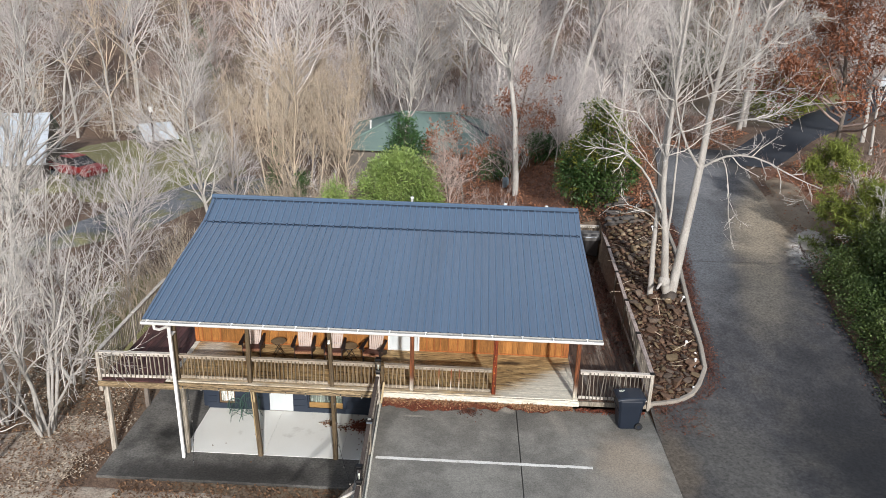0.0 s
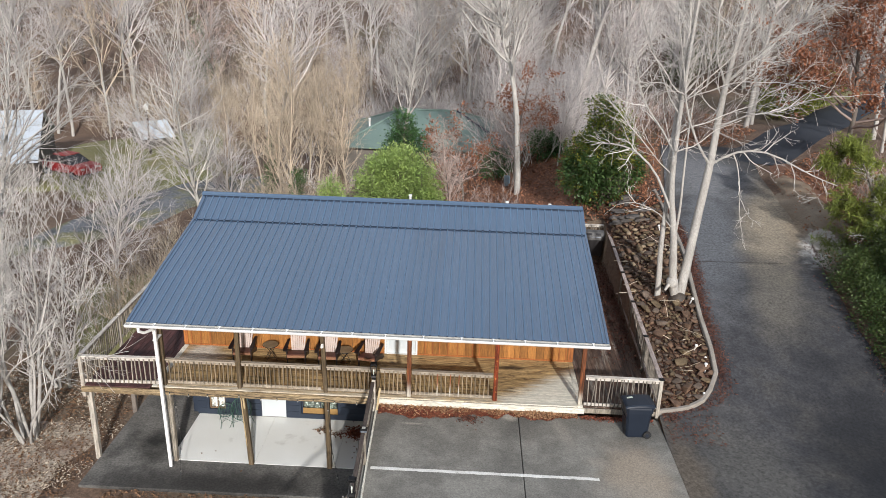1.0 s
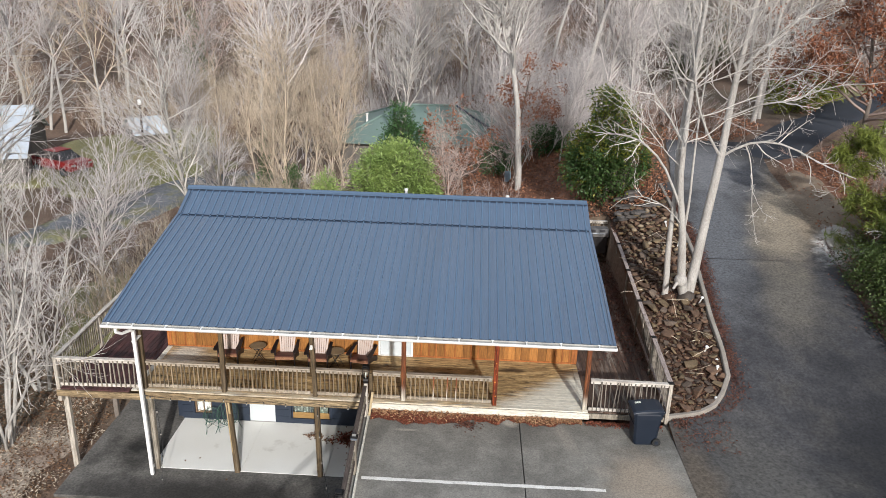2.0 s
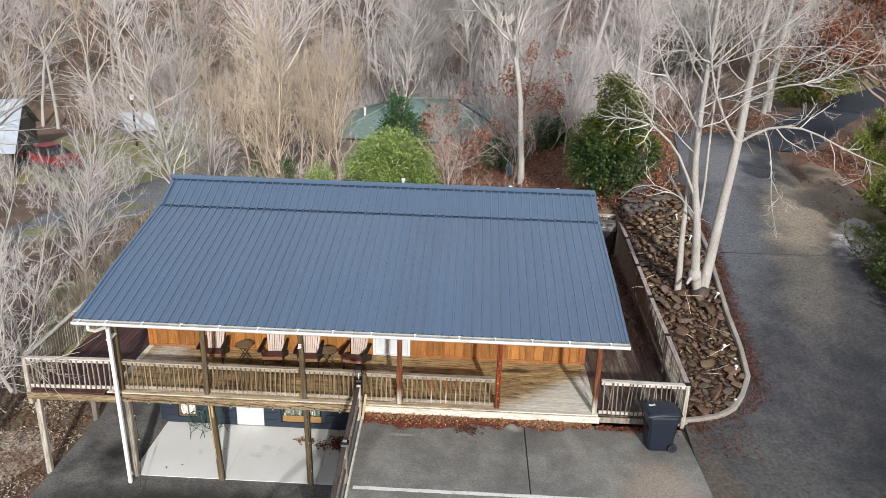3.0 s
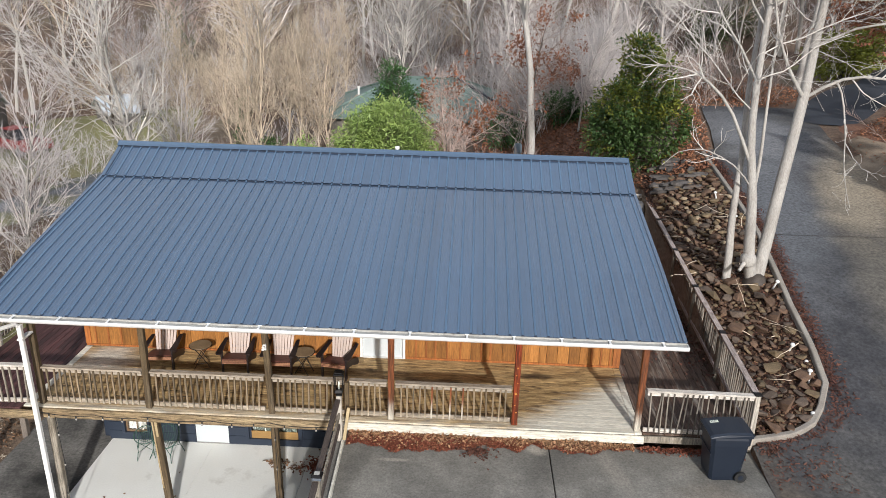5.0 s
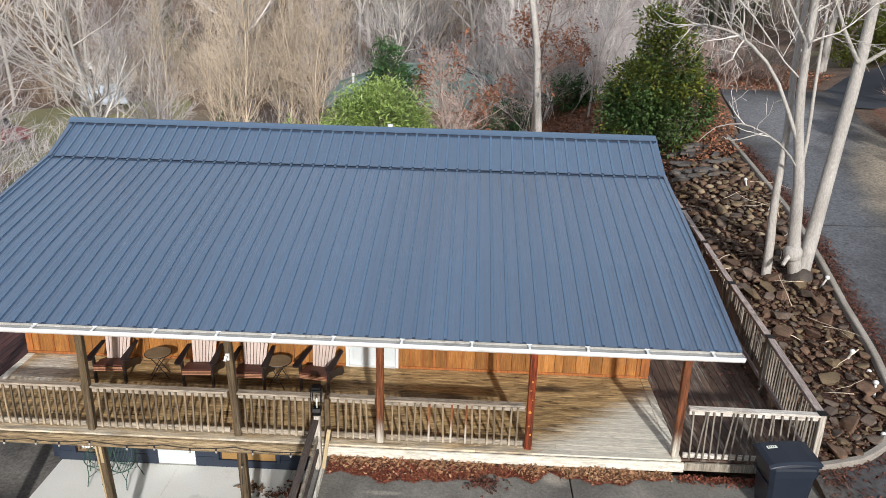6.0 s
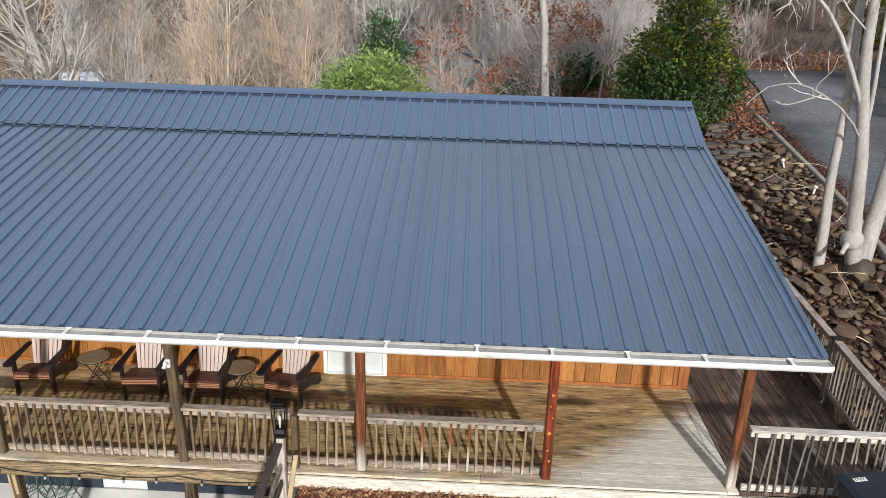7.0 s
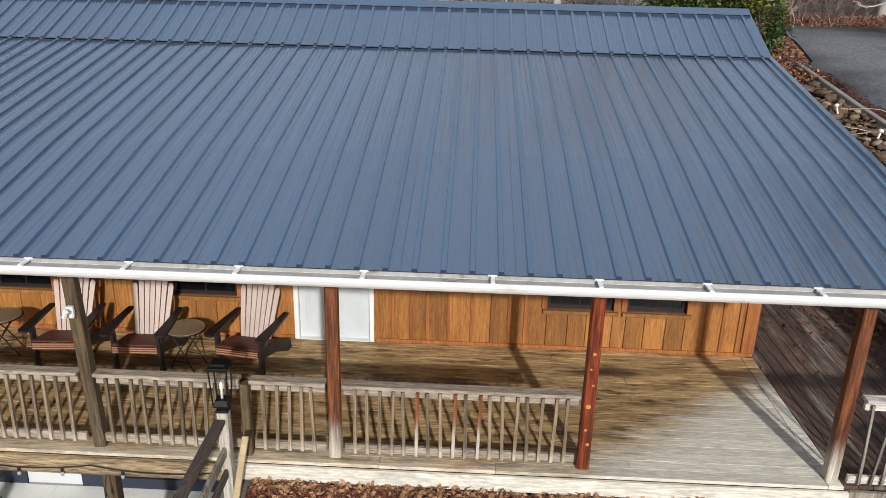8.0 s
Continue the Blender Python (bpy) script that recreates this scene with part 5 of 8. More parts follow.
# east rail, with black post caps
ER = 0.99
ey = (-0.16, 2.45, 5.0, 7.6, 10.3, 13.0)
ex = (7.02, 7.12, 7.2, 7.32, 7.44, 7.54)
ez = [ER + 0.02 * (y + 0.16) for y in ey]
railing((4.94, -0.13), (6.97, -0.16), 0.99, 0.10, M_RAILPALE, M_BALUSTERGREY, 0.105, wide=0.025, jitter=2.5)
for i in range(5):
    railing((ex[i], ey[i] + 0.06), (ex[i + 1], ey[i + 1] - 0.06), (ez[i], ez[i + 1]), 0.10, M_RAILROSE, M_BALUSTERGREY, 0.115, wide=0.026, jitter=2.0)
for i in range(6):
    post(ex[i], ey[i], -0.22 if i == 0 else -0.3, ez[i] - 0.002, 0.10, M_POSTPALE if i == 0 else M_GREYWOOD, "greenish weathered rail post")
    part("post_cap", Shape().bevel_box(ex[i] - 0.075, ex[i] + 0.075, ey[i] - 0.07, ey[i] + 0.07, ez[i], ez[i] + 0.022, 0.006), M_IRON, deck, "black post cap")
railing((6.2, 13.05), (7.48, 13.05), 1.26, 0.10, M_RAILPALE, M_GREYWOOD, 0.115)

# ---- trees and shrubs ----


def norm(a):
    return a / np.maximum(np.linalg.norm(a, axis=-1, keepdims=True), 1e-9)


def grow_paths(rng, p, d, length, k, wobble, up, droop=0.0):
    """Wandering paths of k segments from points p in directions d: array (n, k + 1, 3)."""
    out = [p]
    step_len = (length / k)[:, None]
    for i in range(k):
        d = norm(d + rng.normal(0, wobble, d.shape) + np.array([0, 0, up]) - np.array([0, 0, droop]) * (i / k))
        p = p + d * step_len
        out.append(p)
    return np.stack(out, 1)


def tubes(paths, r0, r1, sides):
    """Tapered round bars along paths: vertices and quads."""
    n, k, _ = paths.shape
    d = np.empty_like(paths)
    d[:, 1:-1] = paths[:, 2:] - paths[:, :-2]
    d[:, 0], d[:, -1] = paths[:, 1] - paths[:, 0], paths[:, -1] - paths[:, -2]
    d = norm(d)
    ref = np.where(np.abs(d[..., 2:3]) < 0.9, np.array([0, 0, 1.0]), np.array([1.0, 0, 0]))
    u = norm(np.cross(d, ref))
    w = np.cross(d, u)
    t = np.linspace(0, 1, k)[None, :, None]
    rad = (r0[:, None, None] * (1 - t) + r1[:, None, None] * t)[..., None]
    a = 2 * np.pi * np.arange(sides) / sides
    ring = u[:, :, None] * np.cos(a)[:, None] + w[:, :, None] * np.sin(a)[:, None]
    verts = (paths[:, :, None] + ring * rad).reshape(-1, 3)
    base = (np.arange(n)[:, None, None] * k + np.arange(k - 1)[None, :, None]) * sides
    j = np.arange(sides)[None, None]
    j2 = (j + 1) % sides
    faces = np.stack([base + j, base + j2, base + sides + j2, base + sides + j], -1).reshape(-1, 4)
    return verts, faces


def spikes(p, d, length, r):
    """Straight three-sided twigs that end in a point: vertices and triangles."""
    n = len(p)
    ref = np.where(np.abs(d[:, 2:3]) < 0.9, np.array([0, 0, 1.0]), np.array([1.0, 0, 0]))
    u = norm(np.cross(d, ref))
    w = np.cross(d, u)
    ring = [p + (u * math.cos(a) + w * math.sin(a)) * r[:, None] for a in (0, 2.094, 4.189)]
    verts = np.stack(ring + [p + d * length[:, None]], 1).reshape(-1, 3)
    i = np.arange(n)[:, None] * 4
    return verts, np.concatenate([i + [0, 1, 3], i + [1, 2, 3], i + [2, 0, 3]])


def sprout(rng, paths, length, r0, r1, n, lo, hi, ang_lo, ang_hi, ratio_lo, ratio_hi, thin=0.6):
    """Starting points of n branches on the given paths: place, direction, length, radius."""
    m, k, _ = paths.shape
    w = length / length.sum()
    i = rng.choice(m, n, p=w)
    t = rng.uniform(lo, hi, n) ** 0.85
    f = t * (k - 1)
    j = np.minimum(f.astype(int), k - 2)
    fr = (f - j)[:, None]
    p = paths[i, j] * (1 - fr) + paths[i, j + 1] * fr
    d = norm(paths[i, j + 1] - paths[i, j])
    side = norm(np.cross(d, rng.normal(0, 1, d.shape)))
    ang = np.radians(rng.uniform(ang_lo, ang_hi, n))[:, None]
    nd = norm(d * np.cos(ang) + side * np.sin(ang))
    ln = length[i] * rng.uniform(ratio_lo, ratio_hi, n) * (1.12 - 0.6 * t)
    rr = (r0[i] * (1 - t) + r1[i] * t) * thin
    return p, nd, ln, rr


def bare_tree(seed, trunks, counts, spread=(30, 62), up=0.06, wobble=0.11, limb=(0.35, 0.6), first=0.3, twig_r=0.005, sides=(8, 5, 3, 3), droop=0.0, kinks=0.06, last=2):
    """Trunks, limbs, branches and twigs. trunks: (x, y, z, dx, dy, length, radius). Returns arrays for the trunk part and for the branch part."""
    rng = np.random.default_rng(seed)
    tr = np.array(trunks, float)
    p, d = tr[:, :3], norm(np.stack([tr[:, 3], tr[:, 4], np.ones(len(tr))], -1))
    length, r0 = tr[:, 5], tr[:, 6]
    r1 = r0 * 0.18
    paths = grow_paths(rng, p, d, length, 12, kinks, 0.02)
    tv, tf = tubes(paths, r0, r1, sides[0])
    bv, bf, bt, off = [], [], [], 0
    lv = paths, length, r0, r1
    for level, n in enumerate(counts):
        k = (7, 3 if last == 1 else 4, last, 2)[level]
        lo = first if level == 0 else 0.12
        a, b = limb if level == 0 else (0.32, 0.66)
        sp = spread if level == 0 else (25, 60)
        p, d, ln, rr = sprout(rng, *lv, n, lo, 1.0, *sp, a, b, 0.62)
        rr = np.maximum(rr, twig_r)
        end = np.maximum(rr * 0.28, twig_r * 0.7)
        if k == 1:
            v, f = spikes(p, norm(d + np.array([0, 0, up])), ln, rr)
            bv.append(v)
            bt.append(f + off)
            off += len(v)
            lv = np.stack([p, p + d * ln[:, None]], 1), ln, rr, end
            continue
        paths = grow_paths(rng, p, d, ln, k, wobble, up, droop)
        v, f = tubes(paths, rr, end, sides[min(level + 1, 3)])
        bv.append(v)
        bf.append(f + off)
        off += len(v)
        lv = paths, ln, rr, end
    return (tv, tf), (np.concatenate(bv), [np.concatenate(f) for f in (bf, bt) if f]), lv


def tree_thing(name, label, category, made, bark, twig, group="", m=None):
    (tv, tf), (bv, bf), _ = made
    ob = thing(name, label, category, group, m=m)
    part("trunk", array_mesh("trunk", tv, tf, bark, True), bark, ob)
    part("crown", array_mesh("crown", bv, bf, twig, True), twig, ob)
    return ob


def leaf_cards(rng, pts, size, long=2.0, flat=0.0, out=None, bend=0.25):
    """A folded leaf at each point: two triangles a side along a midrib."""
    n = len(pts)
    d = rng.normal(0, 1, (n, 3))
    if out is not None:
        d = d * 0.75 + out
    d[:, 2] = d[:, 2] * (1 - flat)
    d = norm(d)
    s = norm(np.cross(d, rng.normal(0, 1, (n, 3)) * np.array([0.5, 0.5, 0.2]) + np.array([0, 0, 1.0])))
    u = np.cross(s, d)
    sz = (size * rng.uniform(0.65, 1.3, n))[:, None]
    a = pts
    b = pts + d * sz * long * 0.5 + s * sz * 0.5 + u * sz * bend
    c = pts + d * sz * long - u * sz * bend * 0.6
    e = pts + d * sz * long * 0.5 - s * sz * 0.5 + u * sz * bend
    verts = np.stack([a, b, c, e], 1).reshape(-1, 3)
    i = np.arange(n)[:, None] * 4
    return verts, np.concatenate([i + [0, 1, 2], i + [0, 2, 3]])


def clumps(rng, n_clump, per, lobes, r_clump, up_bias=0.2, hollow=0.55):
    """Points in many small clumps spread over the outsides of some lobes (x, y, z, rx, ry, rz)."""
    lob = np.array(lobes, float)
    w = (lob[:, 3] * lob[:, 4] * lob[:, 5]) ** (2 / 3)
    i = rng.choice(len(lob), n_clump, p=w / w.sum())
    d = norm(rng.normal(0, 1, (n_clump, 3)) + np.array([0, -0.25, up_bias]))
    r = rng.uniform(hollow, 1.06, n_clump)[:, None]
    c = lob[i, :3] + d * r * lob[i, 3:]
    pts = c[:, None] + rng.normal(0, r_clump, (n_clump, per, 3))
    return pts.reshape(-1, 3), np.repeat(d, per, 0)


def evergreen(name, label, category, seed, base, lobes, leaf_mat, n_clump, per, r_clump, size, long=2.2, stems=5, bark=M_BARKDARK, stem_r=0.05, second=None):
    rng = np.random.default_rng(seed)
    ob = thing(name, label, category)
    lob = np.array(lobes, float)
    tg = lob[rng.integers(0, len(lob), stems), :3] + rng.normal(0, 0.25, (stems, 3))
    p = np.array(base, float) + rng.normal(0, 0.15, (stems, 3)) * [1, 1, 0]
    t = np.linspace(0, 1, 8)[None, :, None]
    paths = p[:, None] * (1 - t) + tg[:, None] * t + rng.normal(0, 0.06, (stems, 8, 3)) * np.sin(np.pi * t)
    v, f = tubes(paths, np.full(stems, stem_r), np.full(stems, stem_r * 0.3), 6)
    part("trunk", array_mesh("trunk", v, f, bark, True), bark, ob)
    # twigs that carry the leaves
    tw_s = paths[rng.integers(0, stems, n_clump // 4), rng.integers(3, 8, n_clump // 4)]
    pts, out = clumps(rng, n_clump, per, lobes, r_clump)
    tw_e = pts[:: per][: len(tw_s)]
    tw = np.stack([tw_s, (tw_s + tw_e) / 2 + rng.normal(0, 0.08, tw_s.shape), tw_e], 1)
    v, f = tubes(tw, np.full(len(tw), 0.014), np.full(len(tw), 0.006), 3)
    tagged(part("twig_mass", array_mesh("twig_mass", v, f, bark), bark, ob), kind="stuff")
    if second:
        mat2, lo_z = second
        sel = np.repeat(rng.random(len(pts) // per) < np.where(pts[::per, 2] > lo_z, 0.6, 0.12), per)
        v, f = leaf_cards(rng, pts[sel], size, long, 0.3, out[sel])
        part("crown_top", array_mesh("crown_top", v, f, mat2), mat2, ob)
        pts, out = pts[~sel], out[~sel]
    v, f = leaf_cards(rng, pts, size, long, 0.3, out)
    part("crown", array_mesh("crown", v, f, leaf_mat), leaf_mat, ob)
    return ob


def gz(x, y):
    return float(ground_z(x, y))


# the big pale tree on the stone bed: three trunks from one foot
big = thing("tree", "tall bare pale-barked tree with three trunks in the stone bed", "tree")


def limb_path(pts, r0, r1, rng, k=10, uneven=0.055):
    """A limb led through given places, a little uneven."""
    pts = np.array(pts, float)
    s = np.linspace(0, len(pts) - 1, k)
    q = np.stack([np.interp(s, np.arange(len(pts)), pts[:, i]) for i in range(3)], -1)
    q[1:-1] += rng.normal(0, uneven, (k - 2, 3))
    q[1:-1] = (q[:-2] + 2 * q[1:-1] + q[2:]) / 4
    return q


rng = np.random.default_rng(21)
BIG_TRUNKS = [  # trunks: places and radii
    ([(8.83, 5.42, 1.0), (8.95, 5.5, 2.2), (9.12, 5.6, 4.0), (9.31, 5.62, 5.75), (9.36, 5.7, 7.0), (9.41, 5.78, 8.36), (9.7, 5.9, 10.2), (9.9, 6.0, 12.5), (10.1, 6.1, 15.0)], 0.172, 0.04),
    ([(8.76, 5.38, 1.0), (8.52, 5.3, 1.75), (8.42, 5.3, 2.6), (8.30, 5.3, 3.8), (8.05, 5.25, 4.8), (8.0, 5.3, 6.4), (8.05, 5.4, 8.6), (8.2, 5.5, 11.0), (8.25, 5.6, 14.0)], 0.158, 0.03),
    ([(8.17, 5.67, 1.0), (8.11, 5.67, 2.4), (8.05, 5.62, 4.3), (7.96, 5.62, 6.5), (8.06, 5.62, 9.1), (8.0, 5.72, 12.1)], 0.108, 0.025),
    ([(8.46, 5.6, 2.4), (8.52, 5.7, 3.6), (8.55, 5.8, 5.2), (8.5, 5.9, 7.4), (8.7, 6.0, 10.0)], 0.055, 0.015),
]
BIG_LIMBS = [
    ([(8.22, 5.27, 4.1), (7.47, 5.18, 5.66), (6.7, 5.0, 6.3), (6.0, 4.8, 6.6), (5.2, 4.6, 6.5)], 0.085, 0.012),
    ([(8.30, 5.3, 3.6), (7.6, 5.0, 4.35), (6.9, 4.8, 4.75), (6.3, 4.6, 4.7), (5.8, 4.3, 4.35)], 0.042, 0.005),
    ([(9.31, 5.62, 5.75), (8.7, 5.4, 6.6), (8.3, 5.3, 7.5), (7.9, 5.1, 8.9), (7.5, 5.0, 10.4)], 0.085, 0.015),
    ([(9.31, 5.62, 5.8), (9.95, 5.4, 6.3), (10.7, 5.2, 6.45), (11.5, 5.0, 6.1), (12.3, 4.8, 5.7), (13.0, 4.6, 5.5)], 0.08, 0.012),
    ([(9.41, 5.78, 8.36), (10.1, 5.9, 9.1), (10.9, 6.0, 9.9), (11.9, 6.0, 10.6), (12.7, 6.0, 10.9)], 0.09, 0.012),
    ([(9.41, 5.78, 8.36), (9.0, 5.7, 9.4), (8.8, 5.6, 10.6), (8.9, 5.5, 12.0)], 0.08, 0.02),
    ([(9.36, 5.7, 7.0), (10.2, 5.6, 7.5), (11.2, 5.5, 7.6), (12.2, 5.3, 8.1), (13.2, 5.2, 8.2)], 0.06, 0.01),
    ([(9.9, 5.45, 6.25), (10.15, 5.3, 5.6), (10.2, 5.2, 4.8), (10.35, 5.1, 3.9), (10.6, 5.0, 3.3)], 0.045, 0.008),
    ([(8.0, 5.3, 6.2), (7.2, 5.2, 7.2), (6.6, 5.1, 8.3), (6.2, 5.0, 9.6)], 0.06, 0.012),
    ([(8.05, 5.4, 8.0), (8.8, 5.3, 9.2), (9.3, 5.2, 10.6), (9.5, 5.1, 12.4)], 0.05, 0.012),
    ([(8.03, 5.35, 7.4), (7.1, 5.3, 8.8), (6.5, 5.2, 10.4), (6.1, 5.2, 12.0)], 0.05, 0.01),
    ([(8.2, 6.0, 8.0), (9.0, 6.1, 9.0), (9.8, 6.3, 9.6), (10.6, 6.4, 10.8)], 0.04, 0.01),
]
v, f = [], []
for q, r0, r1 in BIG_TRUNKS:
    path = limb_path(q, r0, r1, rng, 16, 0.018)
    tv, tf = tubes(path[None], np.array([r0]), np.array([r1]), 10)
    part("trunk", array_mesh("trunk", tv, tf, M_BARK, True), M_BARK, big)
foot = Shape().lathe([(0.36, 0.80), (0.345, 1.06), (0.29, 1.20), (0.21, 1.31), (0.10, 1.38)], 8.79, 5.30, 16)
part("root_flare", foot, M_ROOTDARK, big, "dark wet swollen foot of the tree", True)
knob = Shape().lathe([(0.05, 1.56), (0.17, 1.63), (0.205, 1.75), (0.185, 1.87), (0.09, 1.97)], 8.50, 5.27, 12)
part("burl", knob, M_BARK, big, "swollen burl where the trunk bends", True)
part("stub", Shape().tube([(8.42, 5.20, 1.74), (8.30, 5.08, 1.66), (8.22, 5.00, 1.56)], [0.06, 0.05, 0.04], 8), M_BARK, big, "broken pale stub of a limb")
paths = np.stack([limb_path(q, a, b, rng, 10) for q, a, b in BIG_LIMBS] + [limb_path(q[3:], a * 0.5, b, rng, 10) for q, a, b in BIG_TRUNKS])
r0 = np.array([a for _, a, _ in BIG_LIMBS] + [a * 0.4 for _, a, _ in BIG_TRUNKS])
r1 = np.array([b for _, _, b in BIG_LIMBS] + [b for _, _, b in BIG_TRUNKS])
length = np.linalg.norm(np.diff(paths, axis=1), axis=-1).sum(1)
for q in range(len(BIG_LIMBS)):
    tv, tf = tubes(paths[q:q + 1], r0[q:q + 1] * 0.55, r1[q:q + 1], 7)
    part("limb", array_mesh("limb", tv, tf, M_BARK, True), M_BARK, big)
lv = paths, length, r0, r1
vs, fs, off = [], [], 0
for level, (n, k) in enumerate(((170, 8), (950, 5), (2500, 3))):
    p, d, ln, rr = sprout(rng, *lv, n, 0.2 if level == 0 else 0.1, 1.0, 25, 68, 0.22 if level == 0 else 0.32, 0.50 if level == 0 else 0.72, 0.50)
    rr = np.clip(rr, (0.0080, 0.0055, 0.0040)[level], 0.020)
    pa = grow_paths(rng, p, d, ln, k, 0.20, 0.05)
    tv, tf = tubes(pa, rr, np.maximum(rr * 0.3, 0.0035), 4 if level == 0 else 3)
    vs.append(tv)
    fs.append(tf + off)
    off += len(tv)
    lv = pa, ln, rr, np.maximum(rr * 0.3, 0.0035)
tagged(part("crown", array_mesh("crown", np.concatenate(vs), np.concatenate(fs), M_TWIG, True), M_TWIG, big), kind="stuff")

# a few kinds of bare tree, copied over the woods; the last ones are thin-crowned, for the far slopes
rng = np.random.default_rng(5)
KINDS = []
for seed, h, r, cnt, bark, twig, sp, first, tw, label in (
        (31, 15, 0.15, (36, 320, 2000), M_BARK, M_TWIG, (28, 55), 0.30, 0.0072, "tall bare pale grey tree in the wood"),
        (32, 17, 0.17, (38, 320, 2000), M_BARK, M_TWIGGREY, (30, 60), 0.36, 0.0072, "tall bare grey tree with a high crown"),
        (33, 12, 0.10, (38, 340, 2200), M_BARK, M_TWIGGREY, (22, 46), 0.18, 0.0072, "bare grey tree with fine rising twigs"),
        (34, 16, 0.16, (34, 280, 1800), M_BARKDARK, M_TWIGGREY, (35, 65), 0.38, 0.0072, "tall bare brown-barked tree in the wood"),
        (35, 9, 0.06, (42, 300, 1600), M_TWIGTAN, M_TWIGTAN, (16, 36), 0.10, 0.0072, "slender tan sapling with upright twigs"),
        (36, 11, 0.09, (38, 280, 1700), M_BARKDARK, M_TWIGRED, (25, 50), 0.25, 0.0075, "bare tree with reddish twigs"),
        (37, 16, 0.15, (28, 170, 620), M_BARK, M_TWIGGREY, (26, 52), 0.22, 0.017, "tall bare grey tree on the far slope"),
        (38, 14, 0.12, (28, 170, 620), M_BARKDARK, M_TWIGRED, (26, 52), 0.20, 0.017, "bare brown tree on the far slope"),
        (39, 14, 0.10, (28, 170, 620), M_BARK, M_TWIGTAN, (18, 42), 0.15, 0.017, "bare tan tree on the far slope")):
    made = bare_tree(seed, [(0, 0, -0.3, 0.02, 0.01, h, r)], cnt, sp, 0.07, 0.12, (0.26, 0.46), first, tw, (7, 4, 3, 3), last=1)
    KINDS.append((made, bark, twig, label))
proto = {}


def plant(kind, x, y, scale=1.0, turn=None, lean=0.0, name="tree", group="bare trees of the wood"):
    turn = rng.uniform(0, 360) if turn is None else turn
    m = pose(x, y, gz(x, y), 0, lean, turn) @ Matrix.Diagonal((scale, scale, scale, 1))
    if kind not in proto:
        made, bark, twig, label = KINDS[kind]
        ob = tree_thing(name, label, "tree", made, bark, twig, group)
        ob.matrix_basis = m
        proto[kind] = ob
        return ob
    ob = copy_thing(proto[kind], Matrix.Identity(4))
    ob.matrix_basis = m
    return ob


# trees that stand out singly
for kind, x, y, s, turn in ((0, 4.0, 19.6, 1.15, 40), (1, 7.0, 23.5, 1.0, 10), (1, 9.4, 28.0, 1.1, 200), (0, -8.3, 60, 1.1, 20), (0, -11.7, 63, 1.15, 80),
                            (5, 0.7, 14.8, 0.52, 0), (0, -10.4, 13.6, 0.78, 130), (2, -13.0, 9.6, 0.75, 30),
                            (0, -16.5, 7.0, 0.9, 300), (0, -19.5, 12.5, 1.0, 15), (2, -18.5, 4.0, 0.9, 250),
                            (2, 2.6, 30, 0.8, 60), (2, -5.5, 44, 0.95, 110), (2, -9.5, 47, 0.9, 140), (2, 6.2, 21.5, 0.5, 10), (2, 6.6, 20.8, 0.45, 70)):
    plant(kind, x, y, s, turn)
for i in range(7):     # the thicket of tan saplings
    plant(4, float(rng.uniform(-12.5, -4.5)), float(rng.uniform(18, 29)), float(rng.uniform(0.75, 1.15)), group="tan saplings of the thicket")
# the rest of the wood
def clear(x, y):
    return not ((-8 < x < 6.5 and y < 27) or (8.0 < x < 18 and y < 21.5) or (-9.5 < x < 3.5 and 29 < y < 42) or (-39 < x < -12.5 and 13 < y < 45) or (13 < x < 30 and 18 < y < 36 and abs((x - 13.6) * 1.1 - (y - 17.4)) < 4.5))


count = 0
while count < 54:
    y = float(rng.uniform(17, 48))
    x = float(rng.uniform(-0.62 * (y + 22), 0.62 * (y + 22)))
    if clear(x, y):
        if 6 < x < 22 and y < 40 and count % 2:
            count += 1
            continue
        if x < -3:
            kind = int(rng.choice((2, 4, 5, 1), p=(0.35, 0.3, 0.15, 0.2)))
        else:
            kind = int(rng.choice((0, 1, 2, 3, 5), p=(0.2, 0.25, 0.25, 0.15, 0.15)))
        plant(kind, x, y, float(rng.uniform(0.7, 1.1)))
        count += 1
count = 0
while count < 80:
    y = float(rng.uniform(44, 84))
    x = float(rng.uniform(-0.60 * (y + 22), 0.60 * (y + 22)))
    plant(int(rng.choice((6, 7, 8), p=(0.45, 0.25, 0.30))), x, y, float(rng.uniform(0.75, 1.2)), group="bare trees of the far slope")
    count += 1

# the many-stemmed clump west of the deck
for bx, by, seed, n, tall in ((-12.0, 0.9, 51, 8, 8.4), (-13.7, 1.6, 52, 6, 9.5), (-12.9, -1.4, 53, 4, 6.5), (-12.6, 4.2, 54, 4, 7.6)):
    r = np.random.default_rng(seed)
    g = gz(bx, by)
    trunks = []
    for i in range(n):
        a = 2 * math.pi * i / n + r.uniform(-0.3, 0.3)
        q = r.uniform(0.08, 0.42)
        trunks.append((bx + 0.18 * math.cos(a), by + 0.18 * math.sin(a), g - 0.15, q * math.cos(a), q * math.sin(a), tall * r.uniform(0.7, 1.05), r.uniform(0.042, 0.078)))
    made = bare_tree(seed, trunks, (15 * n, 66 * n, 190 * n), (25, 58), 0.05, 0.15, (0.2, 0.4), 0.22, 0.0058, (8, 4, 3, 3), 0.0, 0.08)
    tree_thing("tree", "bare many-stemmed pale tree beside the deck", "tree", made, M_BARK, M_TWIG)

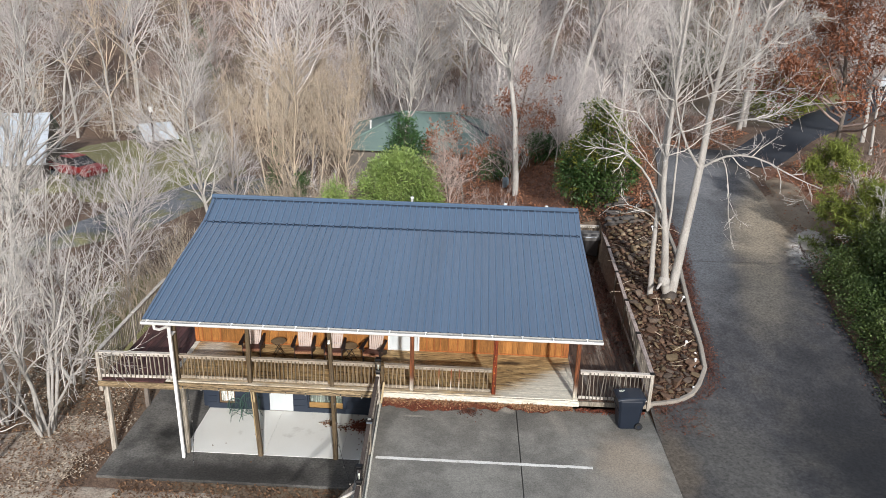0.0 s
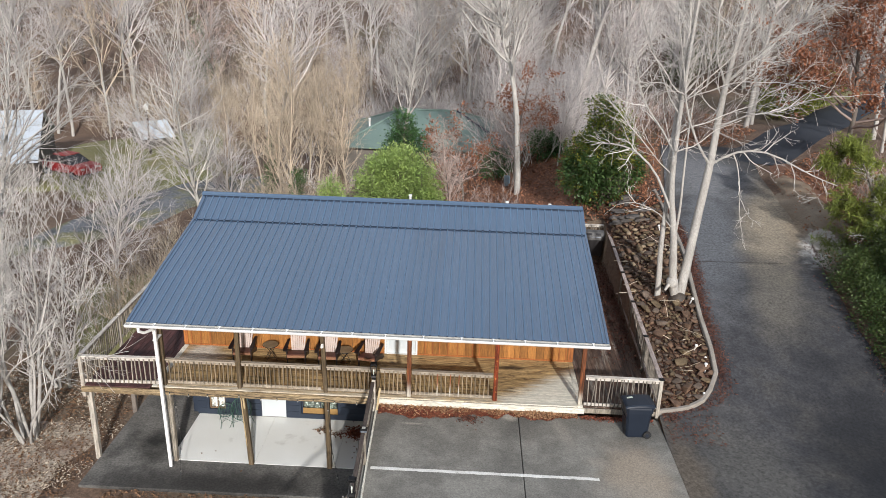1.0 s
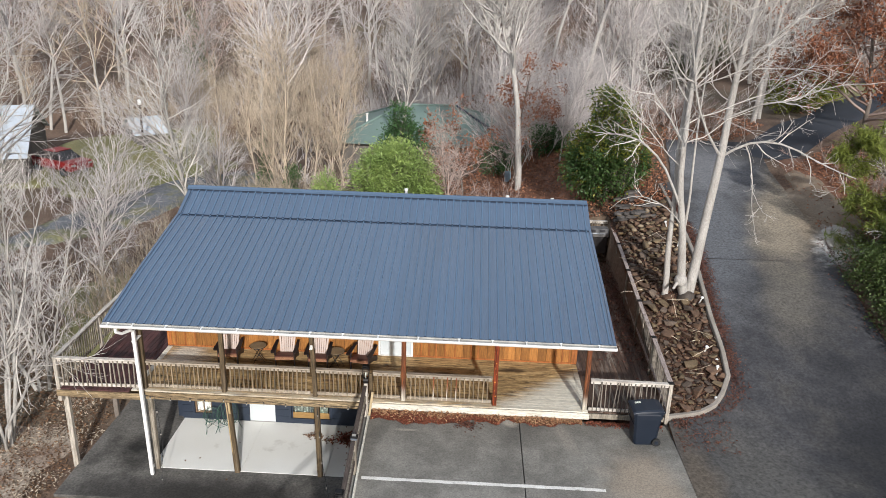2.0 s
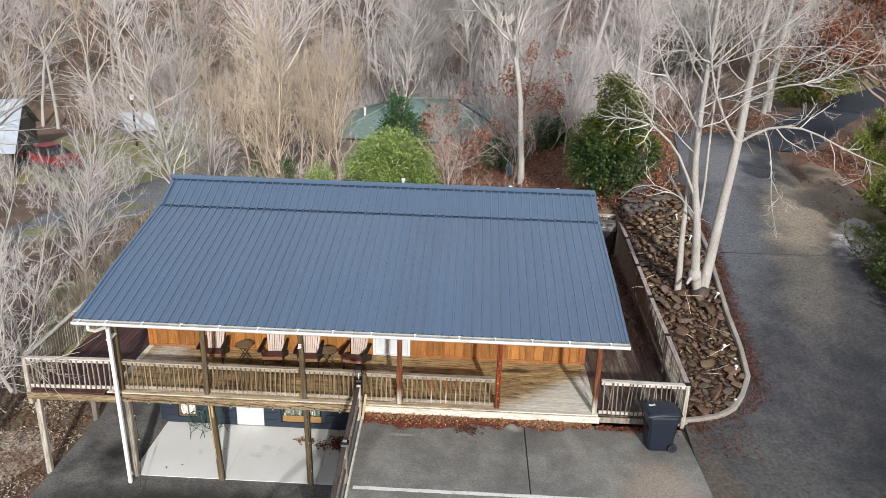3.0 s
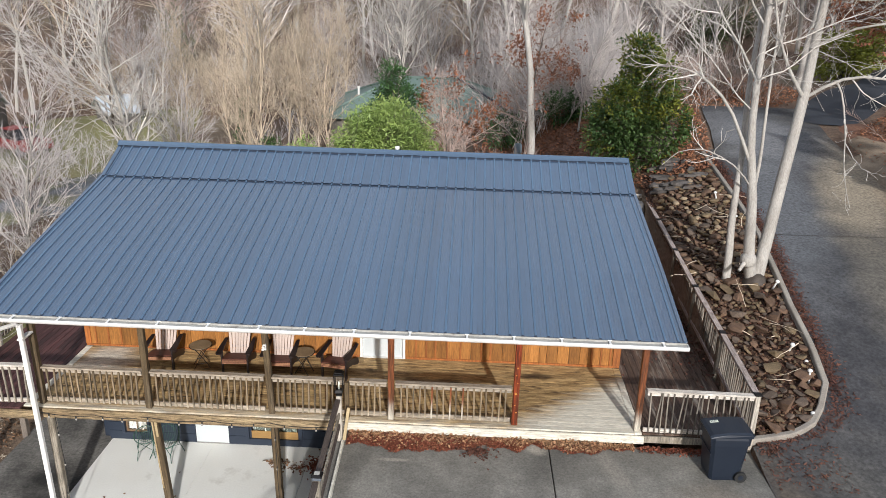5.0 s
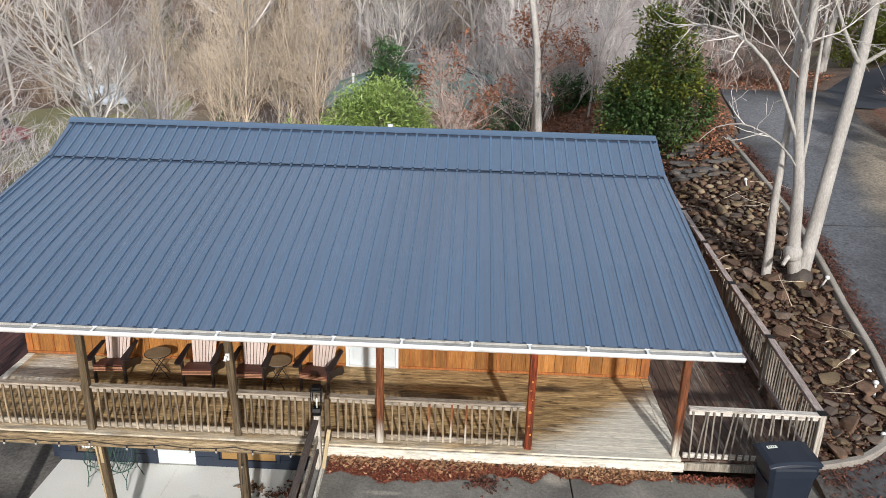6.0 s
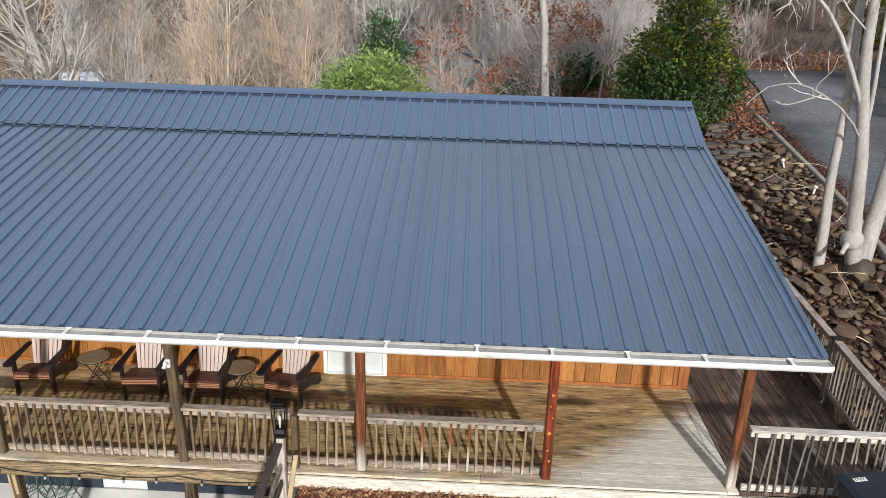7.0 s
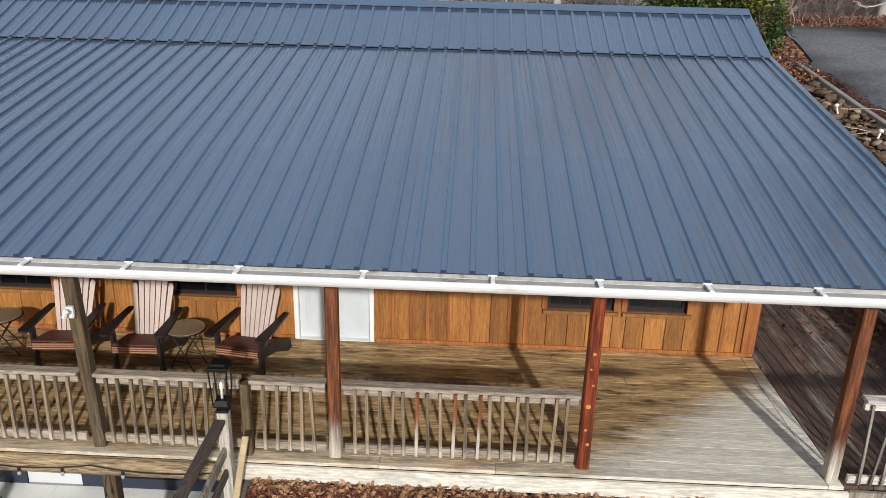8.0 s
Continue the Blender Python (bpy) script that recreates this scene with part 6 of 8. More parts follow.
# brush: thin rising stems as undergrowth, one mass for each tint
for name, seed, mat, n, area, hh, label in (
        ("undergrowth_tan", 61, M_TWIGTAN, 1700, ((-11.5, -3.5, 17, 26), (-9.5, -5.0, 15, 20), (-32, -12, 45, 58), (-13.5, -9.0, 7.5, 16)), (1.2, 3.6), "dense tan brush of upright stems"),
        ("undergrowth_grey", 62, M_TWIGGREY, 1800, ((-34, 34, 48, 70), (-12, -4, 25, 44), (4, 14, 26, 44), (-22, -13, 4, 15), (-29, -18, 22, 30.5)), (0.9, 3.0), "dense grey leafless brush under the trees"),
        ("undergrowth_pale", 64, M_TWIGGREY, 1100, ((-9, 12, 42.5, 49), (3, 9, 22.5, 32)), (2.0, 4.6), "tall pale leafless brush round the far house"),
        ("undergrowth_brown", 63, M_TWIGRED, 2200, ((-2, 4, 13.5, 18), (17, 26, 6, 17), (9.5, 16, 21.5, 32), (24, 42, 26, 44), (-34, 30, 47, 66)), (0.8, 2.6), "reddish-brown leafless brush")):
    r = np.random.default_rng(seed)
    ar = np.array(area, float)
    w = (ar[:, 1] - ar[:, 0]) * (ar[:, 3] - ar[:, 2])
    i = r.choice(len(ar), n, p=w ** 0.7 / (w ** 0.7).sum())
    x = r.uniform(ar[i, 0], ar[i, 1])
    y = r.uniform(ar[i, 2], ar[i, 3])
    keep = ~((x > -9) & (x < 3) & (y > 29) & (y < 42)) & ~((x > 9) & (x < 16.5) & (y < 21.3)) & ~((x > 13) & (y > 15) & (np.abs((x - 13.6) * 1.1 - (y - 17.4)) < 4.2))
    x, y = x[keep], y[keep]
    p = np.stack([x, y, ground_z(x, y) - 0.05], -1)
    d = norm(np.stack([r.normal(0, 0.42, len(x)), r.normal(0, 0.42, len(x)), np.ones(len(x))], -1))
    ln = r.uniform(*hh, len(x))
    pa = grow_paths(r, p, d, ln, 4, 0.20, 0.03)
    r0 = np.full(len(x), 0.016) * r.uniform(0.7, 1.5, len(x))
    v1, f1 = tubes(pa, r0, r0 * 0.4, 3)
    q, qd, ql, qr = sprout(r, pa, ln, r0, r0 * 0.4, len(x) * 14, 0.15, 1.0, 18, 48, 0.25, 0.5, 0.7)
    v2, f2 = spikes(q, norm(qd + np.array([0, 0, 0.25])), ql * 1.15, np.maximum(qr, 0.009))
    tagged(new(name, array_mesh(name, np.concatenate([v1, v2]), [f1, f2 + len(v1)], mat)), label, "brush", kind="stuff")

# evergreens
evergreen("rhododendron", "large rounded bright green rhododendron behind the house", "shrub", 71, (-2.6, 15.2, gz(-2.6, 15.2)),
          ((-1.5, 15.0, 1.3, 1.7, 1.5, 2.5), (-2.8, 14.7, 1.5, 1.0, 1.2, 2.0), (-2.0, 15.2, 2.3, 1.25, 1.2, 1.6), (-0.6, 14.8, 0.6, 0.95, 1.0, 2.1), (-4.85, 14.6, 0.7, 0.75, 0.8, 1.7), (-4.3, 14.7, 0.4, 0.55, 0.7, 1.3)),
          M_RHODO, 3600, 11, 0.12, 0.052, 3.2, 7)
evergreen("holly_tree", "dark green conical holly rising behind the rhododendron", "tree", 72, (-1.9, 19.5, gz(-1.9, 19.5)),
          ((-1.9, 19.5, 1.6, 1.5, 1.4, 1.9), (-1.9, 19.5, 3.0, 1.05, 1.0, 1.4), (-2.1, 19.4, 4.1, 0.55, 0.55, 0.8)), M_HOLLY, 900, 11, 0.12, 0.07, 1.8, 4)
laurel = evergreen("laurel_tree", "tall dark evergreen with yellowish tips beside the drive", "tree", 73, (7.2, 14.0, gz(7.2, 14.0)),
          ((7.2, 14.0, 2.9, 1.35, 1.2, 1.3), (6.9, 13.8, 3.8, 1.4, 1.2, 1.3), (7.6, 14.1, 4.8, 1.1, 1.0, 1.3), (7.1, 14.0, 5.8, 0.65, 0.6, 0.9), (8.3, 13.8, 3.5, 0.9, 0.8, 1.1), (6.2, 13.9, 3.1, 0.8, 0.8, 1.0)), M_LAUREL, 1500, 12, 0.12, 0.075, 2.0, 5, second=(M_YELLOWLEAF, 4.0))
laurel.matrix_basis = Matrix.Translation((0.15, 1.1, -0.1))
evergreen("evergreen_shrub", "yellow-green shrub past the upper road", "shrub", 74, (21.9, 31, gz(21.9, 31)), ((21.5, 31, gz(21.5, 31) + 1.2, 1.9, 1.3, 1.2), (23.6, 31.5, gz(23.6, 31.5) + 1.5, 1.4, 1.2, 1.1)), M_YELLOWLEAF, 380, 10, 0.22, 0.12, 2.0, 4)
for seed, x, y, sc in ((75, 1.6, 15.8, 0.5), (76, 5.6, 23.5, 0.6), (77, -8.2, 15.5, 0.45), (78, 3.0, 24.0, 0.7)):
    z = gz(x, y)
    evergreen("evergreen_shrub", "small dull green evergreen shrub in the undergrowth", "shrub", seed, (x, y, z), ((x, y, z + 1.3 * sc, 1.6 * sc, 1.3 * sc, 1.4 * sc), (x + 1.2 * sc, y, z + 0.8 * sc, 1.0 * sc, 1.0 * sc, 0.9 * sc)), M_HOLLY, 170, 10, 0.14, 0.08, 2.0, 3)
for seed, x, y, h in ((79, -10.6, 24.5, 4.6), (80, -8.4, 21.0, 3.4)):
    z = gz(x, y)
    evergreen("ivy_clad_tree", "leaning stump wrapped in dull green ivy in the thicket", "tree", seed, (x, y, z), tuple((x + 0.12 * q, y, z + h * (q + 0.5) / 6, 0.38 - 0.03 * q, 0.38, h / 9) for q in range(6)), M_LAUREL, 240, 9, 0.12, 0.075, 1.6, 3)
for seed, x, y, sc in ((83, 18.5, 46.0, 1.5), (84, 21.5, 50.0, 1.8), (85, -26.0, 58.0, 1.5)):
    z = gz(x, y)
    evergreen("cedar_tree", "dull olive cedar in the far wood", "tree", seed, (x, y, z), tuple((x + 0.2 * math.sin(q * 2.1), y, z + sc * (0.6 + 0.75 * q), sc * (1.0 - 0.14 * q), sc * (1.0 - 0.14 * q), sc * 0.7) for q in range(6)), M_CEDAR, 420, 9, 0.22, 0.10, 2.4, 3)
# ivy bank along the drive
r = np.random.default_rng(81)
lob = []
for i in range(30):
    y = -2.5 + i * 0.335
    x = float(edge_line(y)) + 1.05 + 0.28 * math.sin(i * 1.9)
    lob.append((x - 0.15, y, float(road_z(y)) + 0.35, 0.85, 0.7, 0.75 + 0.12 * math.sin(i)))
    lob.append((x + 1.3, y + 0.1, float(road_z(y)) + 1.25, 1.0, 0.7, 0.95))
    lob.append((x + 2.7, y, float(road_z(y)) + 2.0, 1.1, 0.8, 1.0))
hedge = thing("ivy_hedge", "dense dark green ivy bank along the drive", "hedge")
pts, out = clumps(r, 12500, 9, lob, 0.11, 0.6, 0.75)
v, f = leaf_cards(r, pts, 0.058, 1.4, 0.4, out)
tagged(part("leaves", array_mesh("leaves", v, f, M_IVY), M_IVY, hedge), kind="stuff")
st = np.stack([np.array([(l[0], l[1], float(road_z(l[1])) - 0.1) for l in lob]), np.array([(l[0], l[1], l[2] + l[5] * 0.6) for l in lob])], 1)
v, f = tubes(st, np.full(len(lob), 0.02), np.full(len(lob), 0.008), 5)
tagged(part("stems", array_mesh("stems", v, f, M_BARKDARK), M_BARKDARK, hedge), kind="stuff")
# pine boughs over the bank, and a bare shrub in front of them
pine = thing("pine_tree", "young green pine with drooping boughs beside the drive", "tree")
px, py = 17.9, 8.4
made = bare_tree(91, [(px, py, gz(px, py) - 0.2, -0.55, 0.30, 4.5, 0.08), (px - 0.1, py - 0.9, gz(px, py) - 0.2, -0.22, 0.1, 2.8, 0.06)], (52, 400), (58, 84), 0.02, 0.08, (0.36, 0.54), 0.10, 0.006, (7, 4, 3, 3), 0.10)
part("trunk", array_mesh("trunk", *made[0], M_BARKDARK, True), M_BARKDARK, pine)
tagged(part("boughs", array_mesh("boughs", *made[1], M_BARKDARK), M_BARKDARK, pine), kind="stuff")
r = np.random.default_rng(92)
tw = made[2][0]
pts = tw[r.integers(0, len(tw), 40000), r.integers(1, tw.shape[1], 40000)] + r.normal(0, 0.055, (40000, 3))
v, f = leaf_cards(r, pts, 0.030, 7.0, 0.2, None, 0.1)
tagged(part("needles", array_mesh("needles", v, f, M_PINE), M_PINE, pine), kind="stuff")
made = bare_tree(93, [(16.6 + 0.2 * i, 6.6 + 0.5 * i, gz(16.8, 7) - 0.1, r.uniform(-0.5, 0.1), r.uniform(-0.4, 0.4), 3.4, 0.03) for i in range(7)], (90, 420, 900), (25, 60), 0.02, 0.16, (0.3, 0.5), 0.2, 0.0055)
tree_thing("shrub", "bare twiggy grey shrub above the ivy bank", "shrub", made, M_TWIG, M_TWIG)
# oaks that keep their brown leaves
for seed, x, y, h, n, lab in ((95, 18.3, 15.6, 11, 16000, "oak holding rust-coloured dead leaves beside the drive"), (96, 24, 19, 13, 11000, "oak holding rust-coloured dead leaves past the drive"),
                              (97, 1.2, 20.5, 5.2, 1500, "small oak with rust-brown leaves behind the house"), (98, 3.9, 21.5, 6.0, 1500, "small oak with orange-brown leaves by the pale trunk"), (99, -0.4, 17.5, 4.0, 900, "sapling with a few orange leaves")):
    r = np.random.default_rng(seed)
    made = bare_tree(seed, [(x, y, gz(x, y) - 0.2, 0.03, -0.02, h, 0.012 * h)], (30, 160, 500), (38, 75), 0.03, 0.14, (0.35, 0.55), 0.2, 0.007, (7, 4, 3, 3))
    ob = tree_thing("oak_tree", lab, "tree", made, M_BARKDARK, M_TWIGRED)
    tw = made[2][0]
    tuft = r.integers(0, len(tw), n // 26)
    at = np.repeat(tuft, 26)
    pts = tw[at, r.integers(0, tw.shape[1], len(at))] + r.normal(0, 0.15, (len(at), 3))
    v, f = leaf_cards(r, pts, 0.085, 2.0, 0.1)
    tagged(part("leaves", array_mesh("leaves", v, f, M_OAKLEAF), M_OAKLEAF, ob), kind="stuff")

# ---- things on the porch ----


def adirondack():
    ob = thing("adirondack_chair", "dark Adirondack chair with pale back slats and mahogany seat", "chair", "chairs on the porch")
    for sx in (-1, 1):
        x = 0.29 * sx
        part("leg", Shape().bevel_box(x - 0.018, x + 0.018, -0.01, 0.09, 0.0, 0.54, 0.006), M_CHAIRDARK, ob)
        s = Shape()
        vs = [(x + dx, y, z) for dx in (-0.016, 0.016) for y, z in ((0.02, 0.27), (0.02, 0.40), (0.45, 0.31), (0.86, 0.13), (0.90, 0.0), (0.78, 0.0), (0.42, 0.17))]
        s.add(vs, [(0, 1, 2, 6), (6, 2, 3, 5), (3, 4, 5), (7, 13, 9, 8), (13, 12, 10, 9), (10, 12, 11)] + [(i, (i + 1) % 7, 7 + (i + 1) % 7, 7 + i) for i in range(7)])
        part("side_rail", s, M_CHAIRDARK, ob)
        s = Shape()
        prof = [(-0.10, 0.05), (-0.06, 0.085), (0.10, 0.085), (0.45, 0.06), (0.70, 0.045), (0.72, -0.03), (0.40, -0.035), (-0.06, -0.055), (-0.10, -0.03)]
        n = len(prof)
        s.add([(x + sx * 0.035 + q * sx, y, 0.545 + h) for h in (0, 0.026) for y, q in prof], [tuple(range(n))[::-1], tuple(range(n, 2 * n))] + [(i, (i + 1) % n, n + (i + 1) % n, n + i) for i in range(n)])
        part("arm", s, M_CHAIRDARK, ob)
        part("arm_bracket", Shape().bevel_box(x + sx * 0.02 - 0.014, x + sx * 0.02 + 0.014, 0.02, 0.09, 0.42, 0.543, 0.004), M_CHAIRDARK, ob)
    for i in range(6):
        y = 0.0 + i * 0.082
        z = 0.405 - 0.105 * (y / 0.45)
        part("seat_slat", Shape().bevel_box(-0.285, 0.285, y - 0.036, y + 0.036, -0.011, 0.011, 0.004, Matrix.Translation((0, 0, z))), M_CHAIRSEAT, ob)
    part("front_slat", Shape().bevel_box(-0.285, 0.285, -0.042, -0.022, 0.30, 0.385, 0.005), M_CHAIRSEAT, ob)
    for z in (0.315, 0.345, 0.372):
        part("front_groove", Shape().box(-0.282, 0.282, -0.0445, -0.0425, z, z + 0.013), M_CHAIREDGE, ob, "tan worn line")
    lean = Matrix.Translation((0, 0.47, 0.27)) @ Matrix.Rotation(radians(-21), 4, "X")
    for i in range(7):
        c = i - 3
        top = 0.86 - 0.022 * c * c
        a0, a1 = c * 0.060, c * 0.080
        s = Shape()
        vs = [(a0 - 0.025, -0.009, 0), (a0 + 0.025, -0.009, 0), (a1 + 0.033, -0.009, top - 0.04), (a1 + 0.02, -0.009, top), (a1 - 0.02, -0.009, top), (a1 - 0.033, -0.009, top - 0.04)]
        vs = vs + [(x, 0.009, z) for x, _, z in vs]
        s.add([lean @ Vector(p) for p in vs], [(0, 1, 2, 3, 4, 5), (11, 10, 9, 8, 7, 6)] + [(k, 6 + k, 6 + (k + 1) % 6, (k + 1) % 6) for k in range(6)])
        part("back_slat", s, M_CHAIRBACK, ob, "pale pinkish slat")
    for z in (0.16, 0.52):
        part("back_brace", Shape().bevel_box(-0.21 - 0.1 * z, 0.21 + 0.1 * z, 0.012, 0.04, z, z + 0.06, 0.004, lean), M_CHAIRDARK, ob)
    return ob


first = adirondack()
first.matrix_basis = pose(-5.22, 1.43, 0.0, 0, 0, 6) @ Matrix.Diagonal((0.93, 1, 1, 1))
for x, y, r in ((-3.56, 1.42, 5), (-2.60, 1.40, 2), (-1.40, 1.43, -9)):
    copy_thing(first, pose(x, y, 0.0, 0, 0, r))


def side_table():
    ob = thing("side_table", "small round-topped folding iron side table", "table", "side tables between the chairs")
    part("tabletop", Shape().lathe([(0.20, 0.500), (0.235, 0.504), (0.24, 0.515), (0.232, 0.526), (0.0, 0.526)][:-1] + [(0.05, 0.526)], 0, 0, 24), M_TABLETOP, ob, "worn brown disc")
    part("rim", Shape().tube([(0.24 * math.cos(a), 0.24 * math.sin(a), 0.512) for a in [2 * math.pi * i / 24 for i in range(25)]], 0.009, 6, False), M_IRON, ob)
    for k, (ax, ay) in enumerate(((1, 1), (1, -1), (-1, 1), (-1, -1))):
        part("leg", Shape().tube([(0.17 * ax, 0.13 * ay, 0.0), (0.02 * ax, 0.12 * ay, 0.26), (-0.15 * ax, 0.11 * ay, 0.50)], 0.008, 6), M_IRON, ob)
    for y in (-0.125, 0.125):
        part("stretcher", Shape().tube([(-0.11, y, 0.12), (0.11, y, 0.12)], 0.006, 6), M_IRON, ob)
    return ob


t0 = side_table()
t0.matrix_basis = pose(-4.42, 1.78, 0, 0, 0, 20)
copy_thing(t0, pose(-2.10, 1.66, 0, 0, 0, -15))

# white fitting on a porch post
s = Shape().bevel_box(-2.47, -2.40, -0.125, -0.078, 1.46, 1.58, 0.01).tube([(-2.435, -0.12, 1.53), (-2.435, -0.18, 1.56), (-2.45, -0.20, 1.50)], 0.028, 8)
tagged(part("porch_floodlight", s, M_PVC), "small white floodlight on a porch post", "lamp")

# ---- guard rail along the parking edge, with lanterns ----
guard = thing("guard_rail", "weathered brown guard rail along the edge of the parking slab", "railing")
GP = ((-0.95, -0.43), (-0.87, -2.93), (-0.77, -5.46), (-0.69, -7.9))
GT = 0.69
for i, (x, y) in enumerate(GP):
    part("post", Shape().bevel_box(x - 0.05, x + 0.05, y - 0.05, y + 0.05, SLAB + 0.022, GT + (0.05 if i == 0 else 0), 0.008), M_GREYWOOD if i else M_POSTPALE, guard)
for (xa, ya), (xb, yb) in zip(GP, GP[1:]):
    d = Vector((xb - xa, yb - ya, 0))
    ang = math.degrees(math.atan2(d.y, d.x))
    L = d.length
    m = pose(xa, ya, 0, 0, 0, ang)
    part("top_rail", Shape().bevel_box(0.055, L - 0.055, -0.07, 0.03, GT - 0.05, GT - 0.008, 0.006), M_TIMBERDARK, guard, "dark weathered top board", m=m)
    part("middle_rail", Shape().bevel_box(0.055, L - 0.055, -0.018, 0.018, 0.28, 0.38, 0.005), M_GREYWOOD, guard, m=m)
    part("middle_rail", Shape().bevel_box(0.055, L - 0.055, -0.018, 0.018, 0.05, 0.14, 0.005), M_TIMBERDARK, guard, m=m)
    part("kick_board", Shape().bevel_box(0.02, L - 0.02, 0.055, 0.095, SLAB + 0.024, SLAB + 0.15, 0.005), M_DECKPALE, guard, "pale new kick board", m=m)
part("brace", Shape().bevel_box(-0.03, 0.03, -0.02, 0.02, 0, 0.62, 0.005), M_NEWWOOD, guard, "yellow split brace", m=pose(-0.84, -0.62, SLAB + 0.16, -24, 6, 0))
part("hand_rail", Shape().tube([(-0.80, -5.5, 0.55), (-1.6, -5.55, 0.05), (-2.4, -5.6, -0.6)], 0.035, 8), M_RAILPALE, guard, "pale hand rail to the lower ground")


def lantern():
    ob = thing("post_lantern", "black iron four-sided lantern on a rail post", "lantern", "lanterns on the guard rail")
    base = Shape().bevel_box(-0.05, 0.05, -0.05, 0.05, 0.0, 0.022, 0.006).bevel_box(-0.035, 0.035, -0.035, 0.035, 0.023, 0.045, 0.005)
    base.add([(q * sx, q * sy, z) for q, z in ((0.05, 0.046), (0.062, 0.062), (0.044, 0.10)) for sx, sy in ((-1, -1), (1, -1), (1, 1), (-1, 1))],
             [(3, 2, 1, 0), (8, 9, 10, 11)] + [(4 * k + j, 4 * k + (j + 1) % 4, 4 * k + 4 + (j + 1) % 4, 4 * k + 4 + j) for k in range(2) for j in range(4)])
    part("base", base, M_IRON, ob)
    for sx in (-1, 1):
        for sy in (-1, 1):
            part("bar", Shape().tube([(0.055 * sx, 0.055 * sy, 0.06), (0.068 * sx, 0.068 * sy, 0.345)], 0.006, 6), M_IRON, ob)
    part("roof", Shape().bevel_box(-0.078, 0.078, -0.078, 0.078, 0.345, 0.368, 0.006).bevel_box(-0.062, 0.062, -0.062, 0.062, 0.369, 0.392, 0.008), M_IRON, ob)
    part("candle", Shape().lathe([(0.011, 0.10), (0.011, 0.17), (0.016, 0.185), (0.014, 0.215), (0.004, 0.232)], 0, 0, 8), M_LABEL, ob, "pale bulb on a short holder", True)
    return ob


l0 = lantern()
l0.matrix_basis = pose(GP[0][0], GP[0][1], GT + 0.052, 0, 0, 3) @ Matrix.Diagonal((1.2, 1.2, 1.3, 1))
copy_thing(l0, pose(GP[2][0], GP[2][1], GT + 0.002, 0, 0, -4))
cap = thing("post_lamp", "small grey solar lamp capping a rail post", "lamp", m=pose(GP[1][0], GP[1][1], GT + 0.002))
part("body", Shape().bevel_box(-0.075, 0.075, -0.075, 0.075, 0, 0.07, 0.012), M_SOLAR, cap)
part("cap", Shape().add([(-0.09, -0.09, 0.07), (0.09, -0.09, 0.07), (0.09, 0.09, 0.07), (-0.09, 0.09, 0.07), (-0.05, -0.05, 0.105), (0.05, -0.05, 0.105), (0.05, 0.05, 0.105), (-0.05, 0.05, 0.105)],
                        [(3, 2, 1, 0), (0, 1, 5, 4), (1, 2, 6, 5), (2, 3, 7, 6), (3, 0, 4, 7), (4, 5, 6, 7)]), M_IRON, cap)
part("panel", Shape().box(-0.045, 0.045, -0.045, 0.045, 0.106, 0.11), M_BULB, cap, "pale solar panel")

# ---- wheeled bin ----
bin_ob = thing("wheelie_bin", "navy plastic wheeled bin standing on the slab", "bin", m=pose(6.27, -0.85, SLAB, 0, 0, -87) @ Matrix.Diagonal((1, 1, 0.96, 1)))
s = Shape()
prof = [(0.0, 0.235, 0.27), (0.05, 0.245, 0.285), (0.80, 0.295, 0.345), (0.80, 0.315, 0.365), (0.93, 0.315, 0.370), (0.97, 0.305, 0.36)]
vs = []
for z, hx, hy in prof:
    for a, b in ((-1, -0.82), (-0.82, -1), (0.82, -1), (1, -0.82), (1, 0.82), (0.82, 1), (-0.82, 1), (-1, 0.82)):
        vs.append((hx * a, hy * b, z))
s.add(vs, [(i * 8 + k, i * 8 + (k + 1) % 8, i * 8 + 8 + (k + 1) % 8, i * 8 + 8 + k) for i in range(len(prof) - 1) for k in range(8)] + [tuple(range(8))[::-1], tuple(range(40, 48))])
part("body", s, M_BIN, bin_ob)
s = Shape()
lid = [(-0.395, 0.975, 0.31), (-0.405, 1.005, 0.325), (-0.33, 1.035, 0.31), (-0.05, 1.075, 0.30), (0.25, 1.085, 0.30), (0.37, 1.06, 0.30), (0.385, 0.975, 0.30)]
vs = []
for y, z, hx in lid:
    for a, dz in ((-1.0, -0.03), (-0.88, 0), (0.88, 0), (1.0, -0.03)):
        vs.append((hx * a, y, max(z + dz, 0.972)))
s.add(vs, [(i * 4 + k, i * 4 + k + 1, i * 4 + 5 + k, i * 4 + 4 + k) for i in range(len(lid) - 1) for k in range(3)] + [(0, 4, 8, 12, 16, 20, 24), (27, 23, 19, 15, 11, 7, 3), (3, 2, 1, 0), (24, 25, 26, 27)])
part("lid", s, M_BIN, bin_ob, "hinged lid")
part("handle", Shape().tube([(-0.22, 0.37, 0.95), (-0.22, 0.43, 0.97), (0.22, 0.43, 0.97), (0.22, 0.37, 0.95)], 0.016, 8), M_BIN, bin_ob)
for sx in (-1, 1):
    w = part("wheel", Shape().tube([(0.26 * sx, 0.27, 0.11), (0.31 * sx, 0.27, 0.11)], 0.11, 16), M_RUBBER, bin_ob)
    part("hub", Shape().tube([(0.311 * sx, 0.27, 0.11), (0.318 * sx, 0.27, 0.11)], 0.05, 12), M_BIN, w)
tilt = Matrix.Translation((-0.13, -0.20, 1.058)) @ Matrix.Rotation(radians(8.5), 4, "X")
